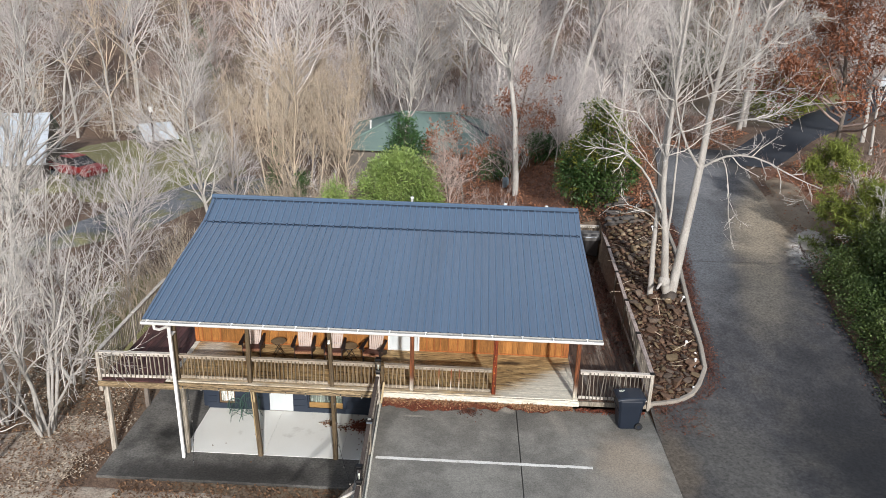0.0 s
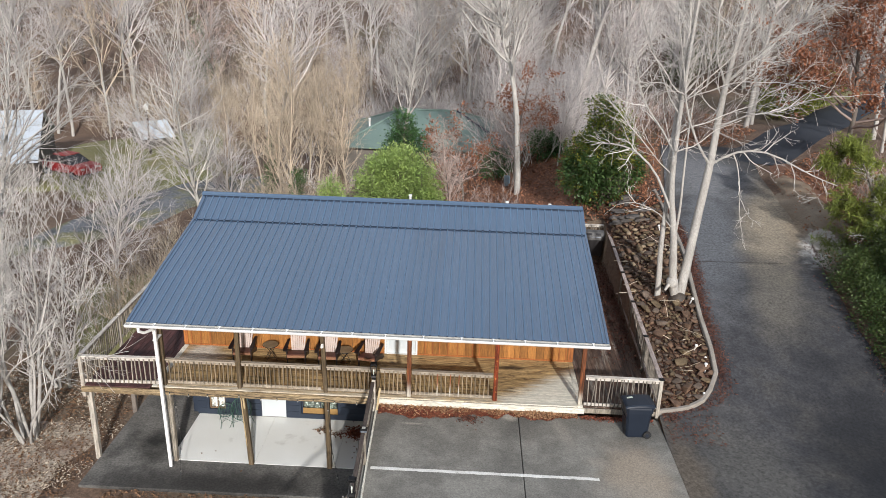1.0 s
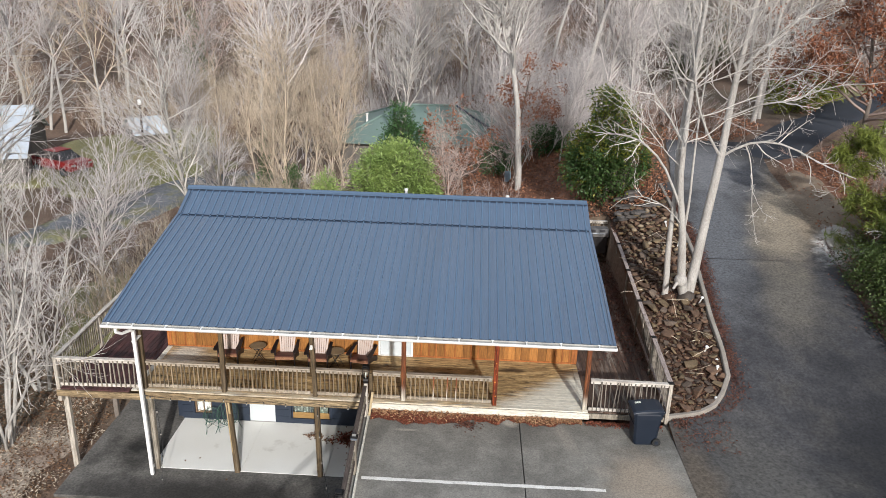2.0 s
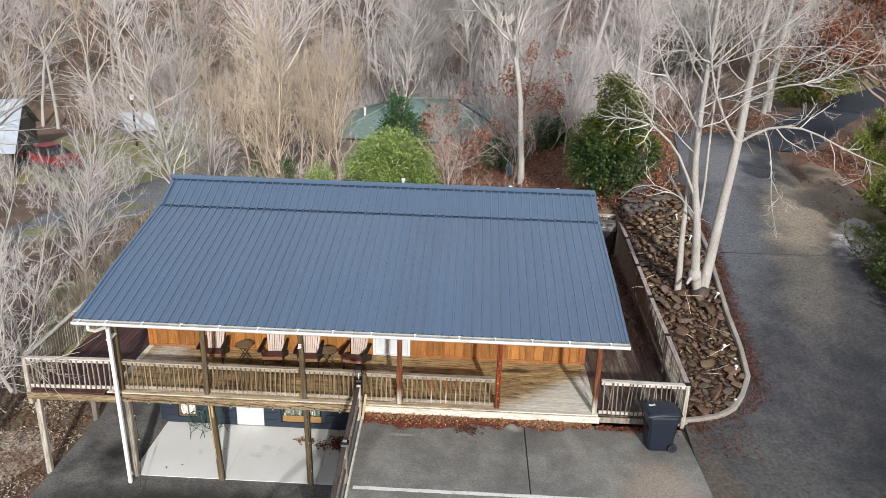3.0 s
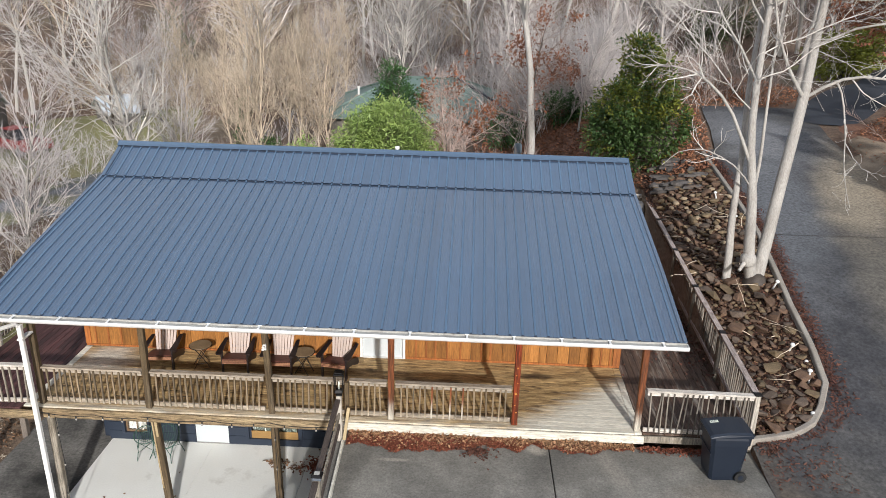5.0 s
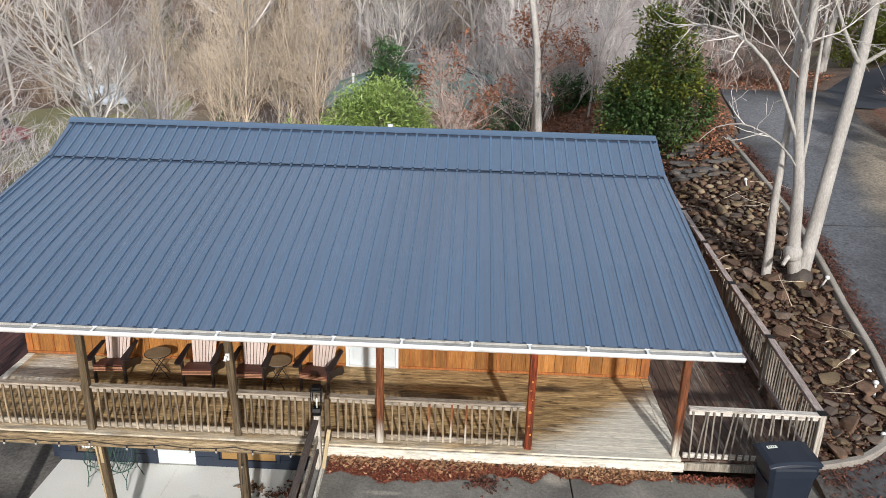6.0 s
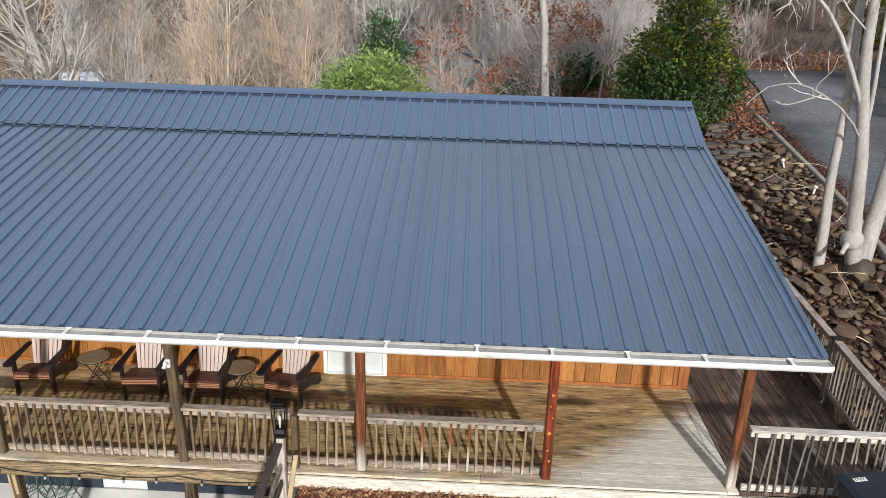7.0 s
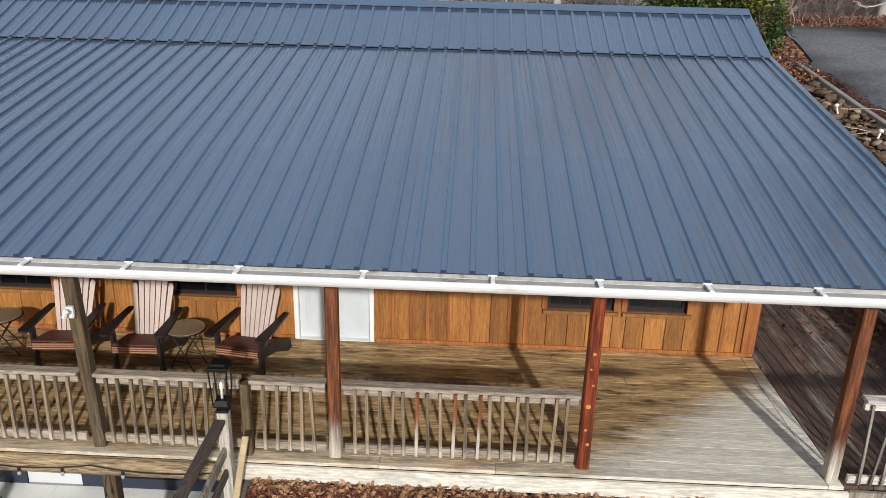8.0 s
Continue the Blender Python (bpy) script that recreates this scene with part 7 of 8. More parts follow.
lab = part("sticker", Shape().box(-0.035, 0.035, -0.075, 0.075, 0, 0.003, tilt), M_LABEL, bin_ob, "pale green sticker")
for k in range(4):
    part("print_bar", Shape().box(-0.026, 0.02 - 0.01 * (k % 2), -0.055 + k * 0.03, -0.045 + k * 0.03, 0.0032, 0.0042, tilt), M_INK, lab)
part("rib", Shape().box(-0.30, 0.30, -0.352, -0.338, 0.60, 0.63), M_BIN, bin_ob)

# ---- lower patio ----


def iron_chair(round_back):
    ob = thing("iron_chair", "green iron garden chair with a wire " + ("round" if round_back else "low") + " basket on the patio", "chair", "green iron chairs")
    R, cz, tilt, sag = (0.36, 0.60, 62, 0.13) if round_back else (0.25, 0.49, 24, 0.10)
    m = pose(0, 0.06, cz, tilt, 0, 0)
    turn = [2 * math.pi * i / 28 for i in range(29)]
    part("hoop", Shape().tube([m @ Vector((R * math.cos(t), R * math.sin(t), 0)) for t in turn], 0.012, 6, False), M_GREENIRON, ob)
    part("inner_hoop", Shape().tube([m @ Vector((0.55 * R * math.cos(t), 0.55 * R * math.sin(t), -0.7 * sag)) for t in turn], 0.007, 6, False), M_GREENIRON, ob)
    for k in range(-5, 6):
        x = k * R * 0.18
        h = math.sqrt(R * R - x * x)
        deep = sag * (1 - (x / R) ** 2)
        part("basket_wire", Shape().tube([m @ Vector((x, h * (2 * i / 8 - 1), -deep * (1 - (2 * i / 8 - 1) ** 2))) for i in range(9)], 0.005, 5), M_GREENIRON, ob)
    low = cz - R * math.sin(radians(tilt)) * 0.7
    for sx in (-1, 1):
        part("leg", Shape().tube([m @ Vector((0.72 * R * sx, -0.69 * R, 0)), (0.66 * R * sx, -0.16, low * 0.5), (0.80 * R * sx, -0.24, 0.0)], 0.010, 6), M_GREENIRON, ob)
        part("leg", Shape().tube([m @ Vector((0.80 * R * sx, 0.60 * R, 0)), (0.70 * R * sx, 0.20, cz * 0.5), (0.85 * R * sx, 0.30, 0.0)], 0.010, 6), M_GREENIRON, ob)
    part("brace", Shape().tube([(-0.70 * R, -0.17, low * 0.4), (0.70 * R, 0.20, cz * 0.42)], 0.007, 6), M_GREENIRON, ob)
    part("brace", Shape().tube([(0.70 * R, -0.17, low * 0.4), (-0.70 * R, 0.20, cz * 0.40)], 0.007, 6), M_GREENIRON, ob)
    return ob


c1 = iron_chair(False)
c1.matrix_basis = pose(-6.07, 2.05, LOW, 0, 0, 20)
c2 = iron_chair(True)
c2.matrix_basis = pose(-5.58, 2.0, LOW, 0, 0, -12)


def string_lights(pts, bulbs, label):
    """A dark cable hung through places, with bulbs."""
    ob = thing("string_lights", label, "string lights", "strings of bulbs")
    s = Shape()
    path = []
    for a, b in zip(pts, pts[1:]):
        a, b = Vector(a), Vector(b)
        for i in range(8):
            u = i / 8
            q = a.lerp(b, u)
            q.z -= 0.35 * (b - a).length * 0.12 * 4 * u * (1 - u)
            path.append(q)
    path.append(Vector(pts[-1]))
    part("cable", s.tube(path, 0.006, 5), M_RUBBER, ob)
    me_socket = Shape().lathe([(0.012, -0.05), (0.014, -0.01), (0.008, 0.0)], 0, 0, 8).mesh("socket", M_RUBBER)
    me_bulb = Shape().lathe([(0.008, -0.042), (0.016, -0.055), (0.020, -0.072), (0.014, -0.09), (0.004, -0.096)], 0, 0, 10).mesh("bulb", M_BULB, True)
    for i in range(bulbs):
        q = path[int((i + 0.5) / bulbs * (len(path) - 1))]
        part("socket", me_socket, M_RUBBER, ob, m=Matrix.Translation(q))
        part("bulb", me_bulb, M_BULB, ob, m=Matrix.Translation(q))
    return ob


string_lights([(-7.0, -0.21, -0.10), (-5.9, -0.21, -0.12), (-4.85, -0.21, -0.10), (-3.6, -0.21, -0.12), (-2.42, -0.21, -0.10), (-1.15, -0.21, -0.12)], 11, "dark cable of clear bulbs along the deck beam")
string_lights([(-6.72, -0.24, -0.12), (-6.62, -0.30, -1.5), (-6.50, -0.9, LOW + 0.05)], 4, "dark cable of bulbs hanging beside the downspout")
string_lights([(-2.33, -0.10, -0.25), (-2.0, -1.2, -1.2), (-0.92, -5.2, 0.30)], 5, "dark cable of bulbs strung to the guard rail")

# ---- grill on the east deck ----
grill = thing("grill", "charcoal-coloured covered gas grill on the side deck", "grill", m=pose(6.92, 12.5, 0.0))
part("cabinet", Shape().bevel_box(-0.42, 0.42, -0.26, 0.26, 0.08, 0.80, 0.02), M_GRILL, grill)
s = Shape()
vs = []
for x in (-0.46, 0.46):
    for y, z in ((-0.31, 0.81), (-0.31, 0.98), (-0.18, 1.13), (0.12, 1.15), (0.30, 1.0), (0.30, 0.81)):
        vs.append((x, y, z))
s.add(vs, [(i, 6 + i, 7 + i, i + 1) for i in range(5)] + [(5, 4, 3, 2, 1, 0), (6, 7, 8, 9, 10, 11), (0, 5, 11, 6)])
part("hood", s, M_TARP, grill, "brown-grey hood")
slope = pose(0, -0.245, 1.055, 49, 0, 0)
for x in (-0.2, 0.2):
    part("vent", Shape().bevel_box(x - 0.12, x + 0.12, -0.05, 0.05, 0.002, 0.012, 0.004, slope), M_GRILL, grill, "dark slot in the hood")
part("handle", Shape().tube([(-0.3, -0.36, 0.97), (0.3, -0.36, 0.97)], 0.014, 8), M_SOLAR, grill)
for sx in (-1, 1):
    part("side_shelf", Shape().bevel_box(0.47 * sx - (0.30 if sx < 0 else 0), 0.47 * sx + (0.30 if sx > 0 else 0), -0.22, 0.22, 0.80, 0.83, 0.008), M_GRILL, grill)
for sx in (-1, 1):
    for sy in (-1, 1):
        part("caster", Shape().tube([(0.36 * sx - 0.015, 0.2 * sy, 0.038), (0.36 * sx + 0.015, 0.2 * sy, 0.038)], 0.038, 10), M_RUBBER, grill)

# ---- white stubs of pipe and path lights in the stone bed ----
for i, (x, y, h, lx, ly) in enumerate(((8.62, 2.5, 0.34, 18, 8), (8.78, 1.55, 0.30, -12, 10), (9.02, 4.85, 0.32, 20, -8), (8.35, 0.55, 0.22, 40, 20), (8.95, 1.95, 0.22, 25, 60), (9.25, 8.9, 0.30, 15, -10), (9.35, 10.8, 0.30, 8, 14))):
    ob = thing("path_light", "short white tilted path light among the stones", "path light", "path lights in the stone bed", m=pose(x, y, gz(x, y) - 0.06, lx, ly, 30 * i))
    part("stem", Shape().lathe([(0.022, 0), (0.022, h), (0.018, h + 0.01)], 0, 0, 10), M_PVC, ob, "", True)
    part("head", Shape().lathe([(0.03, h + 0.011), (0.05, h + 0.03), (0.052, h + 0.06), (0.03, h + 0.085), (0.01, h + 0.09)], 0, 0, 12), M_PVC, ob, "", True)

# ---- far buildings, car and small things ----
gb = thing("green_roofed_house", "low house with a green hipped metal roof in the trees", "house")
ex0, ex1, ey0, ey1, ez, rz = -7.6, 4.6, 31.0, 40.5, 0.35, 2.2
part("wall", Shape().box(ex0 + 0.5, ex1 - 0.5, ey0 + 0.5, ey1 - 0.5, -2.6, ez - 0.05), M_SHEDWALL, gb)
A, B, C, D = (ex0, ey0, ez), (ex1, ey0, ez), (ex1, ey1, ez), (ex0, ey1, ez)
E1, E2 = (ex0 + 4.2, (ey0 + ey1) / 2, rz), (ex1 - 4.2, (ey0 + ey1) / 2, rz)
for nm, face in (("front", (A, B, E2, E1)), ("east", (B, C, E2)), ("back", (C, D, E1, E2)), ("west", (D, A, E1))):
    s = Shape()
    k = len(face)
    s.add(list(face) + [(x, y, z - 0.08) for x, y, z in face], [tuple(range(k)), tuple(range(k, 2 * k))[::-1]] + [(i, k + i, k + (i + 1) % k, (i + 1) % k) for i in range(k)])
    part("roof_plane", s, M_GREENROOF, gb)
for q0, q1 in ((A, E1), (B, E2), (C, E2), (D, E1), (E1, E2)):
    part("hip_cap", Shape().tube([Vector(q0) + Vector((0, 0, 0.02)), Vector(q1) + Vector((0, 0, 0.02))], 0.09, 6), M_ROOFDARK if q0 is B else M_GREENROOF, gb)
part("vent_pipe", Shape().lathe([(0.07, 0.8), (0.07, 1.7), (0.1, 1.72), (0.1, 1.8), (0.03, 1.8)], ex0 + 1.9, 34.0, 10), M_PVC, gb, "white vent pipe")


def shed(name, cx, cy, wx, wy, eave, ridge, turn, label):
    g = gz(cx, cy)
    ob = thing(name, label, "shed", m=pose(cx, cy, 0, 0, 0, turn))
    part("wall", Shape().box(-wx / 2 + 0.3, wx / 2 - 0.3, -wy / 2 + 0.3, wy / 2 - 0.3, g - 0.3, eave - 0.02), M_SHEDWALL, ob)
    for sy in (-1, 1):
        k = int(wx / 0.75)
        for i in range(k):
            x0, x1 = -wx / 2 + i * wx / k + 0.006, -wx / 2 + (i + 1) * wx / k - 0.006
            s = Shape()
            f = [(x0, sy * wy / 2, eave), (x1, sy * wy / 2, eave), (x1, 0.0, ridge), (x0, 0.0, ridge)]
            s.add(f + [(x, y, z - 0.05) for x, y, z in f], [(0, 1, 2, 3), (7, 6, 5, 4), (0, 4, 5, 1), (2, 6, 7, 3), (0, 3, 7, 4), (1, 5, 6, 2)])
            part("roof_sheet", s, M_SHEDROOF, ob)
    for sx in (-1, 1):
        x = sx * (wx / 2 - 0.3)
        s = Shape().add([(x, -wy / 2 + 0.3, eave - 0.02), (x, wy / 2 - 0.3, eave - 0.02), (x, 0, ridge - 0.12), (x - sx * 0.08, -wy / 2 + 0.3, eave - 0.02), (x - sx * 0.08, wy / 2 - 0.3, eave - 0.02), (x - sx * 0.08, 0, ridge - 0.12)], [(0, 1, 2), (5, 4, 3), (0, 3, 4, 1), (1, 4, 5, 2), (2, 5, 3, 0)])
        part("gable", s, M_SHEDWALL, ob)
    return ob


shed("barn", -33.3, 32.5, 9.0, 11.4, -1.0, 1.5, 22, "grey barn with a pale blue-white metal roof")
shed("garden_shed", -24.7, 41.6, 2.7, 4.2, -1.5, -0.45, 38, "small shed with a white metal roof")
pole = thing("utility_post", "dark wooden post with a white cap near the sheds", "post", m=pose(-23.5, 38.4, gz(-23.5, 38.4)) @ Matrix.Diagonal((1, 1, 0.72, 1)))
part("shaft", Shape().lathe([(0.09, -0.3), (0.08, 3.6), (0.07, 5.0)], 0, 0, 10), M_TIMBERDARK, pole, "", True)
part("cap", Shape().lathe([(0.12, 5.0), (0.16, 5.1), (0.16, 5.5), (0.06, 5.6)], 0, 0, 10), M_PVC, pole, "white cap", True)


def car(cx, cy, turn, paint, label):
    ob = thing("car", label, "car", m=pose(cx, cy, gz(cx, cy) + 0.12, 0, 0, turn))
    s = Shape()
    prof = [(-2.1, 0.35), (-2.15, 0.62), (-2.0, 0.86), (-1.2, 0.92), (1.05, 0.96), (1.95, 0.92), (2.12, 0.7), (2.1, 0.35)]
    k = len(prof)
    vs = [(sx * (0.86 if z > 0.9 else 0.90), y, z) for sx in (-1, 1) for y, z in prof]
    s.add(vs, [tuple(range(k)), tuple(range(k, 2 * k))[::-1]] + [(i, k + i, k + (i + 1) % k, (i + 1) % k) for i in range(k)])
    part("body", s, paint, ob)
    s = Shape()
    prof = [(-1.15, 0.925), (-0.45, 1.40), (0.75, 1.43), (1.5, 0.955)]
    vs = [(sx * (0.80 if z < 1 else 0.62), y, z) for sx in (-1, 1) for y, z in prof]
    s.add(vs, [(0, 1, 2, 3), (7, 6, 5, 4)] + [(i, 4 + i, 5 + i, i + 1) for i in range(3)])
    part("cabin", s, M_GRILL, ob, "dark glazing")
    part("roof", Shape().bevel_box(-0.62, 0.62, -0.45, 0.75, 1.43, 1.47, 0.015), paint, ob)
    for sx in (-1, 1):
        for y in (-1.3, 1.3):
            w = part("wheel", Shape().tube([(sx * 0.70, y, 0.20), (sx * 0.92, y, 0.20)], 0.32, 16), M_RUBBER, ob)
            part("rim", Shape().tube([(sx * 0.921, y, 0.20), (sx * 0.93, y, 0.20)], 0.2, 12), M_SOLAR, w)
    for sx in (-1, 1):
        part("headlight", Shape().bevel_box(sx * 0.65 - 0.16, sx * 0.65 + 0.16, -2.16, -2.08, 0.64, 0.78, 0.02), M_BULB, ob)
    return ob


car(-26.6, 32.0, 66, M_CARRED, "red parked car beside the barn")
car(33.0, 37.5, 75, M_SHEDROOF, "pale blue-grey car far off in the trees")
dr = thing("plastic_drum", "faded blue plastic drum among the bushes", "drum", m=pose(3.55, 21.8, gz(3.55, 21.8)) @ Matrix.Diagonal((0.6, 0.6, 0.65, 1)))
part("barrel", Shape().lathe([(0.26, 0), (0.29, 0.06), (0.30, 0.45), (0.29, 0.82), (0.25, 0.88)], 0, 0, 16), M_BLUEDRUM, dr, "", True)
part("lid", Shape().lathe([(0.255, 0.881), (0.255, 0.91), (0.1, 0.915)], 0, 0, 16), M_BLUEDRUM, dr)

# ---- tarp and slabs at the head of the stone bed ----
r = np.random.default_rng(7)
for i in range(26):
    x, y = r.uniform(7.75, 9.5), r.uniform(11.9, 14.6)
    w, d = r.uniform(0.35, 0.85), r.uniform(0.09, 0.22)
    s = Shape()
    n = 7
    base = [(w * math.cos(2 * math.pi * k / n) * r.uniform(0.75, 1.1), d * math.sin(2 * math.pi * k / n) * r.uniform(0.75, 1.1)) for k in range(n)]
    s.add([(a, b, -0.05) for a, b in base] + [(a * 0.94, b * 0.9, 0.03) for a, b in base], [tuple(range(n))[::-1], tuple(range(n, 2 * n))] + [(k, (k + 1) % n, n + (k + 1) % n, n + k) for k in range(n)])
    tagged(part("flat_stone", s, M_SLATE, m=pose(x, y, gz(x, y) + 0.06, r.uniform(-4, 16), r.uniform(-8, 4), r.normal(24, 14))), "long flat grey-brown slab of stone at the bank", "stone", "flat slabs")

# ---- fallen leaves ----


def litter(name, pts, size, mat, label, parent=None, long=1.5, flat=0.6):
    r = np.random.default_rng(len(pts))
    v, f = leaf_cards(r, pts, size, long, flat, None, 0.22 if flat < 0.7 else 0.10)
    return tagged(part(name, array_mesh(name, v, f, mat), mat, parent), label, "fallen leaves", kind="stuff")


r = np.random.default_rng(101)
# a low mound of leaf mould along the deck edge, with leaves on it
DRIFT_X = np.linspace(-0.82, 4.80, 80)


def drift_width(x):
    w = 0.27 + 0.06 * np.sin(x * 2.3) + 0.05 * np.sin(x * 5.1 + 1) + 0.04 * np.sin(x * 13.0) + 0.09 * (x < 1.0) - 0.09 * (x > 3.0)
    return w * np.clip(np.abs(x - 2.83) / 0.32, 0.12, 1)


rows = []
for x in DRIFT_X:
    for q, h in ((0.0, 0.075), (0.3, 0.06), (0.65, 0.03), (1.0, -0.004)):
        rows.append((x, -0.178 - float(drift_width(x)) * q, SLAB + h * float(np.clip(drift_width(x) / 0.25, 0.1, 1))))
i = (np.arange(79)[:, None] * 4 + np.arange(3)[None]).ravel()
tagged(new("leaf_mound", array_mesh("leaf_mound", rows, np.stack([i, i + 4, i + 5, i + 1], -1), M_REDLITTER, True)), "low mound of rotting leaves along the deck edge", "fallen leaves", kind="stuff")
n = 24000
x = r.uniform(-0.80, 4.78, n)
q = r.beta(1.1, 1.0, n) * 1.15
y = -0.178 - q * drift_width(x)
z = SLAB + 0.012 + np.clip(0.075 * (1 - q), 0, 0.08) * np.clip(drift_width(x) / 0.25, 0.1, 1) + 0.010 * r.random(n)
tan = r.random(n) < np.clip(0.80 - 1.0 * q + 0.55 * (x > 3.0) - 0.15 * np.sin(x * 4.0), 0.05, 0.92)
pts = np.stack([x, y, z], -1)
litter("leaf_drift", pts[~tan], 0.019, M_LEAFDRIFT, "drift of dark red leaves along the deck edge", None, 2.8, 0.75)
litter("leaf_drift_tan", pts[tan][::4] + [0, 0, 0.012], 0.036, M_DRIFTTAN, "pale curled leaves along the deck edge", None, 1.9, 0.5)
x, y = r.uniform(4.9, 6.9, 900), -0.20 - np.abs(r.normal(0, 0.09, 900))
litter("leaf_drift_side", np.stack([x, y, SLAB + 0.012 + r.random(900) * 0.03], -1), 0.036, M_LEAFDRIFT, "dark red leaves below the side rail")
x, y = r.normal(1.75, 0.14, 170), -0.52 - np.abs(r.normal(0, 0.13, 170))
litter("leaf_clump", np.stack([x, y, SLAB + 0.012 + r.random(170) * 0.03], -1), 0.045, M_LEAFDARK, "small clump of wet red leaves on the slab")
n = 6500
y = r.uniform(-0.4, 14, n)
x = np.interp(y, CURB_Y, CURB_X) + 0.09 + np.abs(r.normal(0, 0.17, n)) + 0.35 * r.random(n) * (y < 1.2)
litter("leaf_drift_curb", np.stack([x, y, road_z(y) + 0.07], -1), 0.026, M_LEAFDARK, "red needles and leaves gathered against the curb", None, 3.6)
x, y = 7.15 + r.random(420) * 1.5, -1.3 + r.random(420) * 1.2
litter("leaf_drift_corner", np.stack([x, y, np.maximum(road_z(y) + 0.065, SLAB + 0.01)], -1), 0.028, M_LEAFDARK, "scattered dark leaves by the bin", None, 3.0)
n = 1500
y = r.uniform(-6, 10, n)
x = edge_line(y) - r.exponential(0.16, n) + 0.12
litter("leaf_drift_road", np.stack([x, y, road_z(y) + 0.07], -1), 0.028, M_LEAFDARK, "dark leaves along the edge of the drive", None, 3.0)
n = 26000
y = r.uniform(0.1, 13.5, n)
cx = np.interp(y, CURB_Y, CURB_X)
x = 7.25 + (cx - 0.1 - 7.25) * r.random(n)
z = ground_z(x, y) + 0.02 + 0.05 * r.random(n)
litter("leaf_bed", np.stack([x, y, z], -1)[::3], 0.036, M_LEAFBROWN, "brown leaves between the stones")
litter("leaf_bed_red", np.stack([x, y, z], -1)[1::3], 0.034, M_LEAFDARK, "red-brown leaves between the stones")
n = 3000
y = r.triangular(1.5, 9, 12.9, n)
x = np.clip(6.98 + 0.03 * y - r.exponential(0.28 + 0.08 * y, n), 5.0, 7.4)
litter("leaf_deck", np.stack([x, y, np.full(n, 0.012) + 0.02 * r.random(n)], -1), 0.055, M_LEAFDARK, "dark brown leaves lying on the side deck")
for cx, cy, n, sp in ((-1.72, 1.85, 620, 0.22), (-2.9, 1.95, 70, 0.13), (-2.45, 1.75, 50, 0.13), (-1.9, 0.9, 8, 0.4), (-5.0, 1.0, 7, 0.9)):
    x, y = r.normal(cx, sp, n), np.minimum(r.normal(cy, sp * 0.7, n), LY - 0.06)
    x = np.minimum(x, -1.12)
    litter("leaf_pile", np.stack([x, y, LOW + 0.012 + r.random(n) * (0.09 if n > 200 else 0.015)], -1), 0.055, M_LEAFDRIFT if n > 200 else M_LEAFBROWN, "red-brown leaves blown onto the patio")
n = 11000
x, y = r.uniform(-15.5, -9.5, n), r.uniform(-3.8, 6.5, n)
litter("leaf_slope", np.stack([x, y, ground_z(x, y) + 0.05], -1), 0.045, M_LEAFBROWN, "brown leaves under the trees beside the deck", None, 2.2)
n = 15000
x, y = r.uniform(-15.5, -9.35, n), r.uniform(-4.2, 7.5, n)
keep = np.sin(x * 2.1 + 1.3 * np.sin(y * 1.7)) + np.sin(y * 2.6 - x) + r.normal(0, 0.5, n) > 0.1
x, y = x[keep], y[keep]
litter("straw_slope", np.stack([x, y, ground_z(x, y) + 0.06], -1), 0.030, M_STRAWLEAF, "pale straw and bleached leaves under the trees", None, 4.0)
n = 1500
x, y = r.uniform(-8.5, -1.4, n), r.uniform(-2.6, -1.42, n)
litter("leaf_front", np.stack([x, y, ground_z(x, y) + 0.045], -1), 0.06, M_LEAFBROWN, "brown leaves before the patio")
n = 15000
x, y = r.uniform(0.5, 9.6, n), r.uniform(12.8, 26, n)
litter("leaf_bank", np.stack([x, y, ground_z(x, y) + 0.09], -1), 0.075, M_LEAFSLOPE, "red-brown leaves on the slope behind the house")

for name, x0, x1, y0, y1, n in (("leaf_bank_drive", 14.6, 21, 7.5, 20, 9000), ("leaf_bank_upper", 8.3, 18, 20.5, 33, 9000), ("leaf_bank_bend", 8.6, 11.4, 13.2, 21, 3200)):
    x, y = r.uniform(x0, x1, n), r.uniform(y0, y1, n)
    off = (x > edge_line(y) + 0.25) | (y > 22) | (x < np.interp(y, (10.6, 15, 17.5, 20.5, 26), (9.7, 10.2, 10.7, 11.2, 12.4)))
    off &= ~((x > 13) & (np.abs((x - 15.3) * 1.1 - (y - 19.3)) < 3.4))
    washed = ((x - 16.2) / 1.0) ** 2 + ((y - 13.6) / 3.3) ** 2 < 1
    washed |= ((x - 15.75) / 0.75) ** 2 + ((y - 9.9) / 1.35) ** 2 < 1
    off &= ~washed | (r.random(n) < 0.12)
    x, y = x[off], y[off]
    litter(name, np.stack([x, y, ground_z(x, y) + 0.10], -1), 0.075, M_LEAFSLOPE, "red-brown fallen leaves beside the drive")

# fallen twigs on the stone bed
y = r.uniform(1.0, 11.5, 26)
x = 7.5 + (np.interp(y, CURB_Y, CURB_X) - 7.75) * r.random(26)
p = np.stack([x, y, ground_z(x, y) + 0.16], -1)
a = r.uniform(0, 6.28, 26)
d = norm(np.stack([np.cos(a), np.sin(a), r.normal(0.03, 0.08, 26)], -1))
pa = grow_paths(r, p, d, r.uniform(0.35, 1.3, 26), 6, 0.10, 0.0)
v, f = tubes(pa, r.uniform(0.006, 0.013, 26), np.full(26, 0.004), 5)
tagged(new("fallen_twig", array_mesh("fallen_twig", v, f, M_TWIGTAN, True)), "pale fallen twigs lying on the stones", "twigs", kind="stuff")

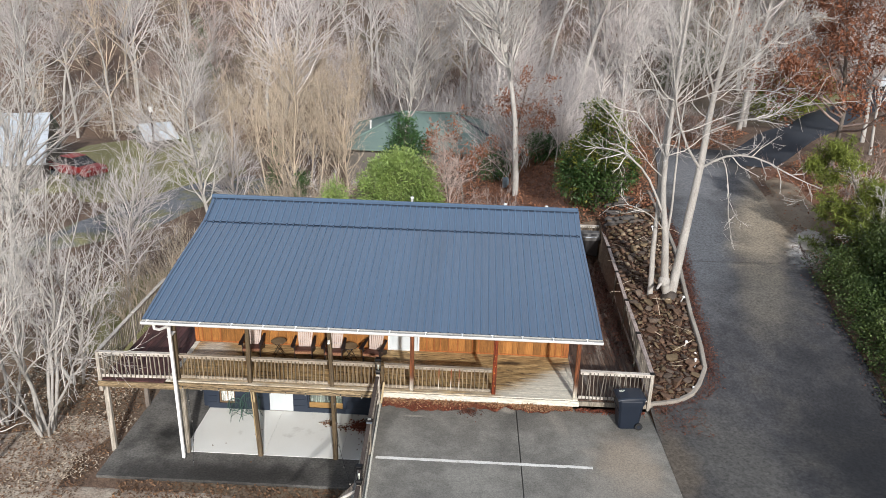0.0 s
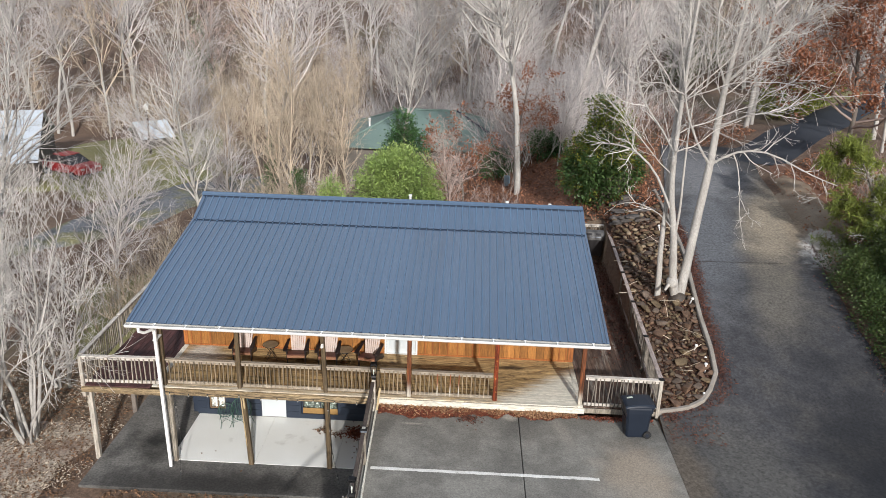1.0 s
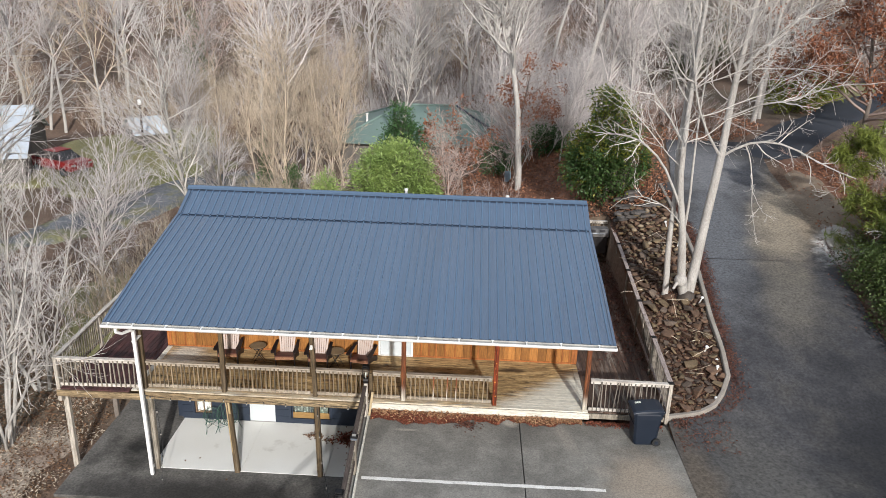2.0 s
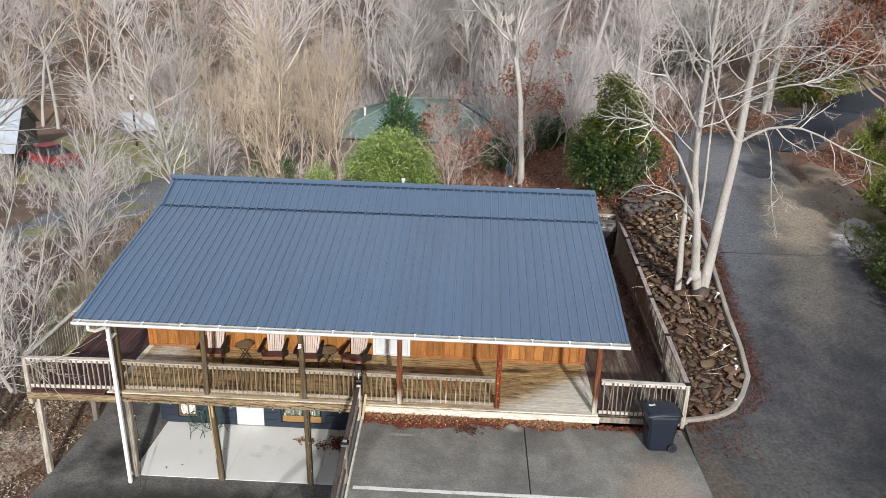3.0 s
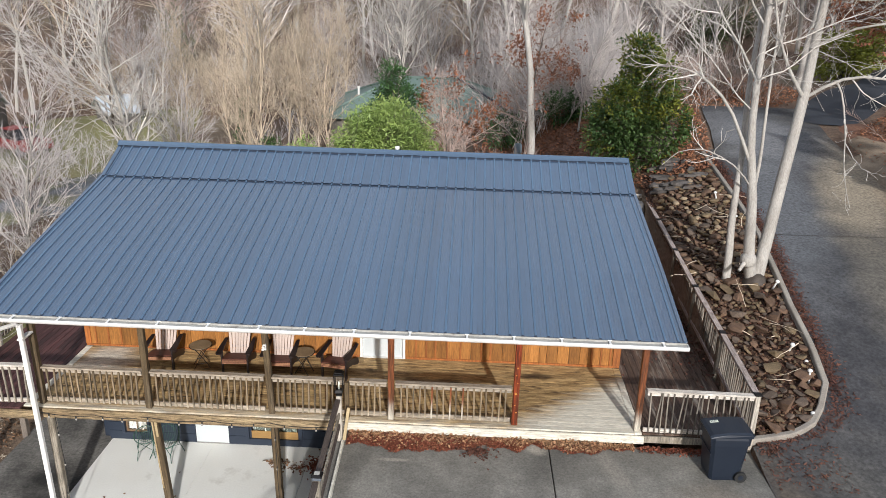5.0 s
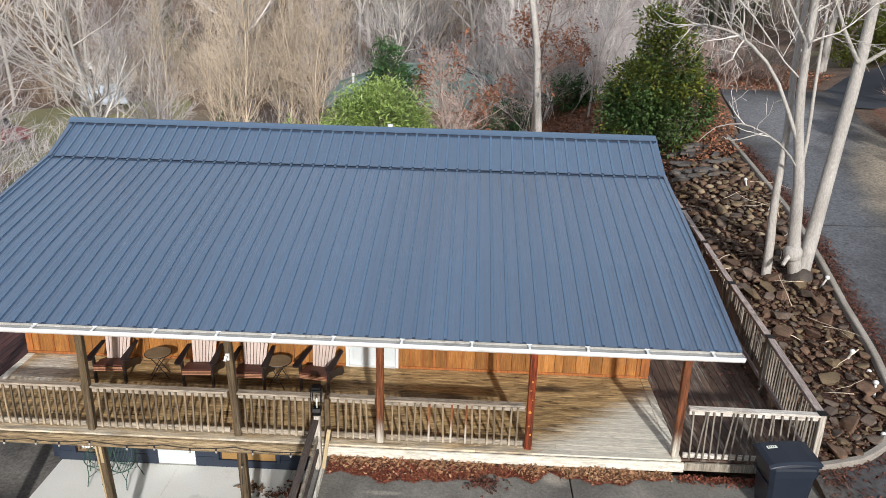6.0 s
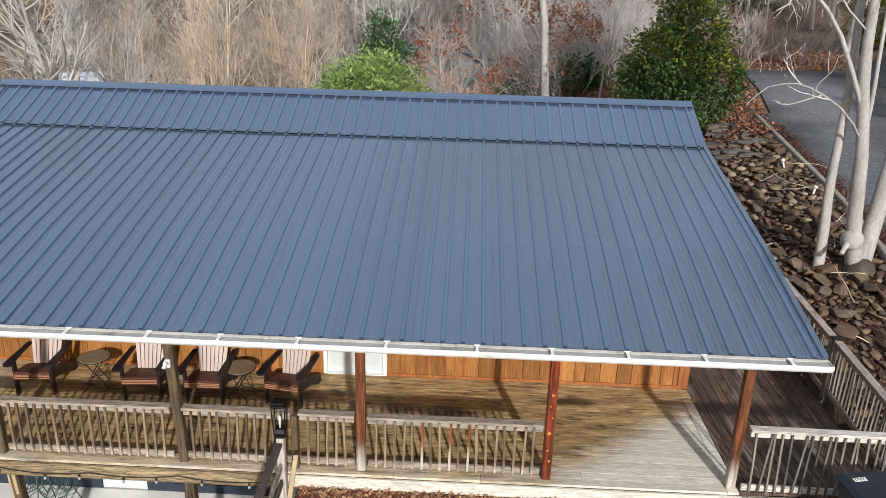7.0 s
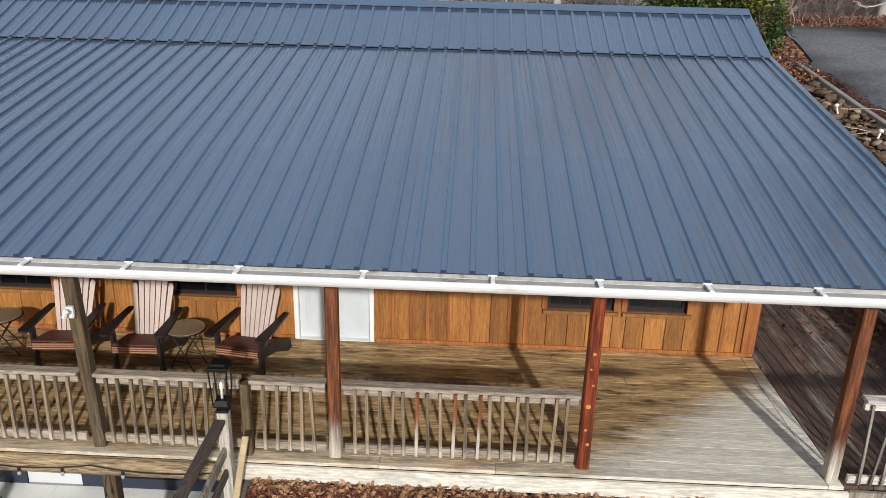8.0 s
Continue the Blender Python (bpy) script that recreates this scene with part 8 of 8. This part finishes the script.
# ---- stones of the bed, each a piece of its own ----
bed_ys = np.arange(-0.05, 14.4, 0.3)
fr = np.linspace(0, 1, 7)
bx = 7.12 + 0.03 * bed_ys[:, None] + (np.interp(bed_ys, CURB_Y, CURB_X) - 0.06 - 7.12 - 0.03 * bed_ys)[:, None] * fr
by = np.repeat(bed_ys[:, None], 7, 1)
verts = np.stack([bx, by, ground_z(bx, by) + 0.015], -1).reshape(-1, 3)
i = (np.arange(len(bed_ys) - 1)[:, None] * 7 + np.arange(6)[None]).ravel()
bed = tagged(new("ground_stone_bed", array_mesh("ground_stone_bed", verts, np.stack([i, i + 1, i + 8, i + 7], -1), M_MULCH, True)), "bank of loose brown creek stones and leaves beside the deck", "stone bed", kind="structure")
stone_meshes = []
for k in range(18):
    rr = random.Random(200 + k)
    bm = bmesh.new()
    sx, sy, sz = rr.uniform(0.50, 0.68), rr.uniform(0.36, 0.52), rr.uniform(0.15, 0.26)
    if k < 14:      # broken angular blocks
        for q in range(15):
            d = Vector((rr.gauss(0, 1), rr.gauss(0, 1), rr.gauss(0, 1))).normalized()
            flat = max(-0.75, min(0.75, d.z * 1.6))
            bm.verts.new((d.x * sx * rr.uniform(0.86, 1.05), d.y * sy * rr.uniform(0.86, 1.05), flat * sz * rr.uniform(0.9, 1.1)))
        bmesh.ops.convex_hull(bm, input=bm.verts[:])
        bmesh.ops.delete(bm, geom=[q for q in bm.verts if not q.link_faces], context="VERTS")
        bmesh.ops.bevel(bm, geom=bm.edges[:], offset=0.012, segments=1, affect="EDGES")
    else:           # rounded cobbles
        bmesh.ops.create_icosphere(bm, subdivisions=2, radius=0.5)
        for vert in bm.verts:
            nz = noise.noise(vert.co * 2.2 + Vector((k * 7.1, 0, 0))) * 0.28
            vert.co = Vector((vert.co.x * sx * 1.6, vert.co.y * sy * 1.8, vert.co.z * sz * 2.6)) * (1 + nz)
    me = bpy.data.meshes.new("stone")
    bm.to_mesh(me)
    bm.free()
    me.materials.append(M_ROCKPALE if k >= 14 else (M_ROCK, M_ROCKTAN, M_ROCK, M_ROCKGREY, M_ROCKTAN)[k % 5])
    if k >= 14:
        me.polygons.foreach_set("use_smooth", [True] * len(me.polygons))
    stone_meshes.append(me)
r = np.random.default_rng(303)
spots = []
tries = 0
rest = {}
while tries < 16000 and len(spots) < 1000:
    tries += 1
    y = float(r.uniform(0.05, 13.2))
    lo, hi = 7.25 + 0.035 * y, float(np.interp(y, CURB_Y, CURB_X)) - 0.14
    if hi - lo < 0.2:
        continue
    x = float(r.uniform(lo, hi))
    size = float(np.clip(r.lognormal(-1.08, 0.36), 0.16, 0.48) if tries < 4000 else r.uniform(0.10, 0.22))
    if any((x - a) ** 2 + (y - b) ** 2 < (0.37 * (size + c)) ** 2 for a, b, c in spots) or math.hypot(x - 8.75, y - 5.45) < 0.4 or math.hypot(x - 8.17, y - 5.67) < 0.25:
        continue
    spots.append((x, y, size))
spots.sort(key=lambda q: q[1])
for idx, (x, y, size) in enumerate(spots):
    pale = r.random() < (0.13 if 7.5 < y < 11.5 else 0.015)
    me = stone_meshes[int(r.integers(14, 18)) if pale else int(r.integers(0, 14))]
    size = min(size, 0.24) if pale else size
    m = pose(x, y, gz(x, y) + 0.05 + size * 0.09, float(r.normal(0, 14)), float(r.normal(0, 14)), float(r.uniform(0, 360))) @ Matrix.Diagonal((size, size, size, 1))
    if idx < 300:
        part("stone", me, M_ROCK, bed, m=m)
    else:
        v = np.array([tuple(m @ q.co) for q in me.vertices])
        f = np.array([q for p in me.polygons for q in ((p.vertices[0], p.vertices[i], p.vertices[i + 1]) for i in range(1, len(p.vertices) - 1))])
        kept = rest.setdefault(me.materials[0].name, [me.materials[0], [], [], 0])
        kept[1].append(v)
        kept[2].append(f + kept[3])
        kept[3] += len(v)
for mt, vs, fs, _ in rest.values():
    tagged(part("stones_rest", array_mesh("stones_rest", np.concatenate(vs), np.concatenate(fs), mt), mt, bed), "loose creek stones further up the bank", kind="stuff")
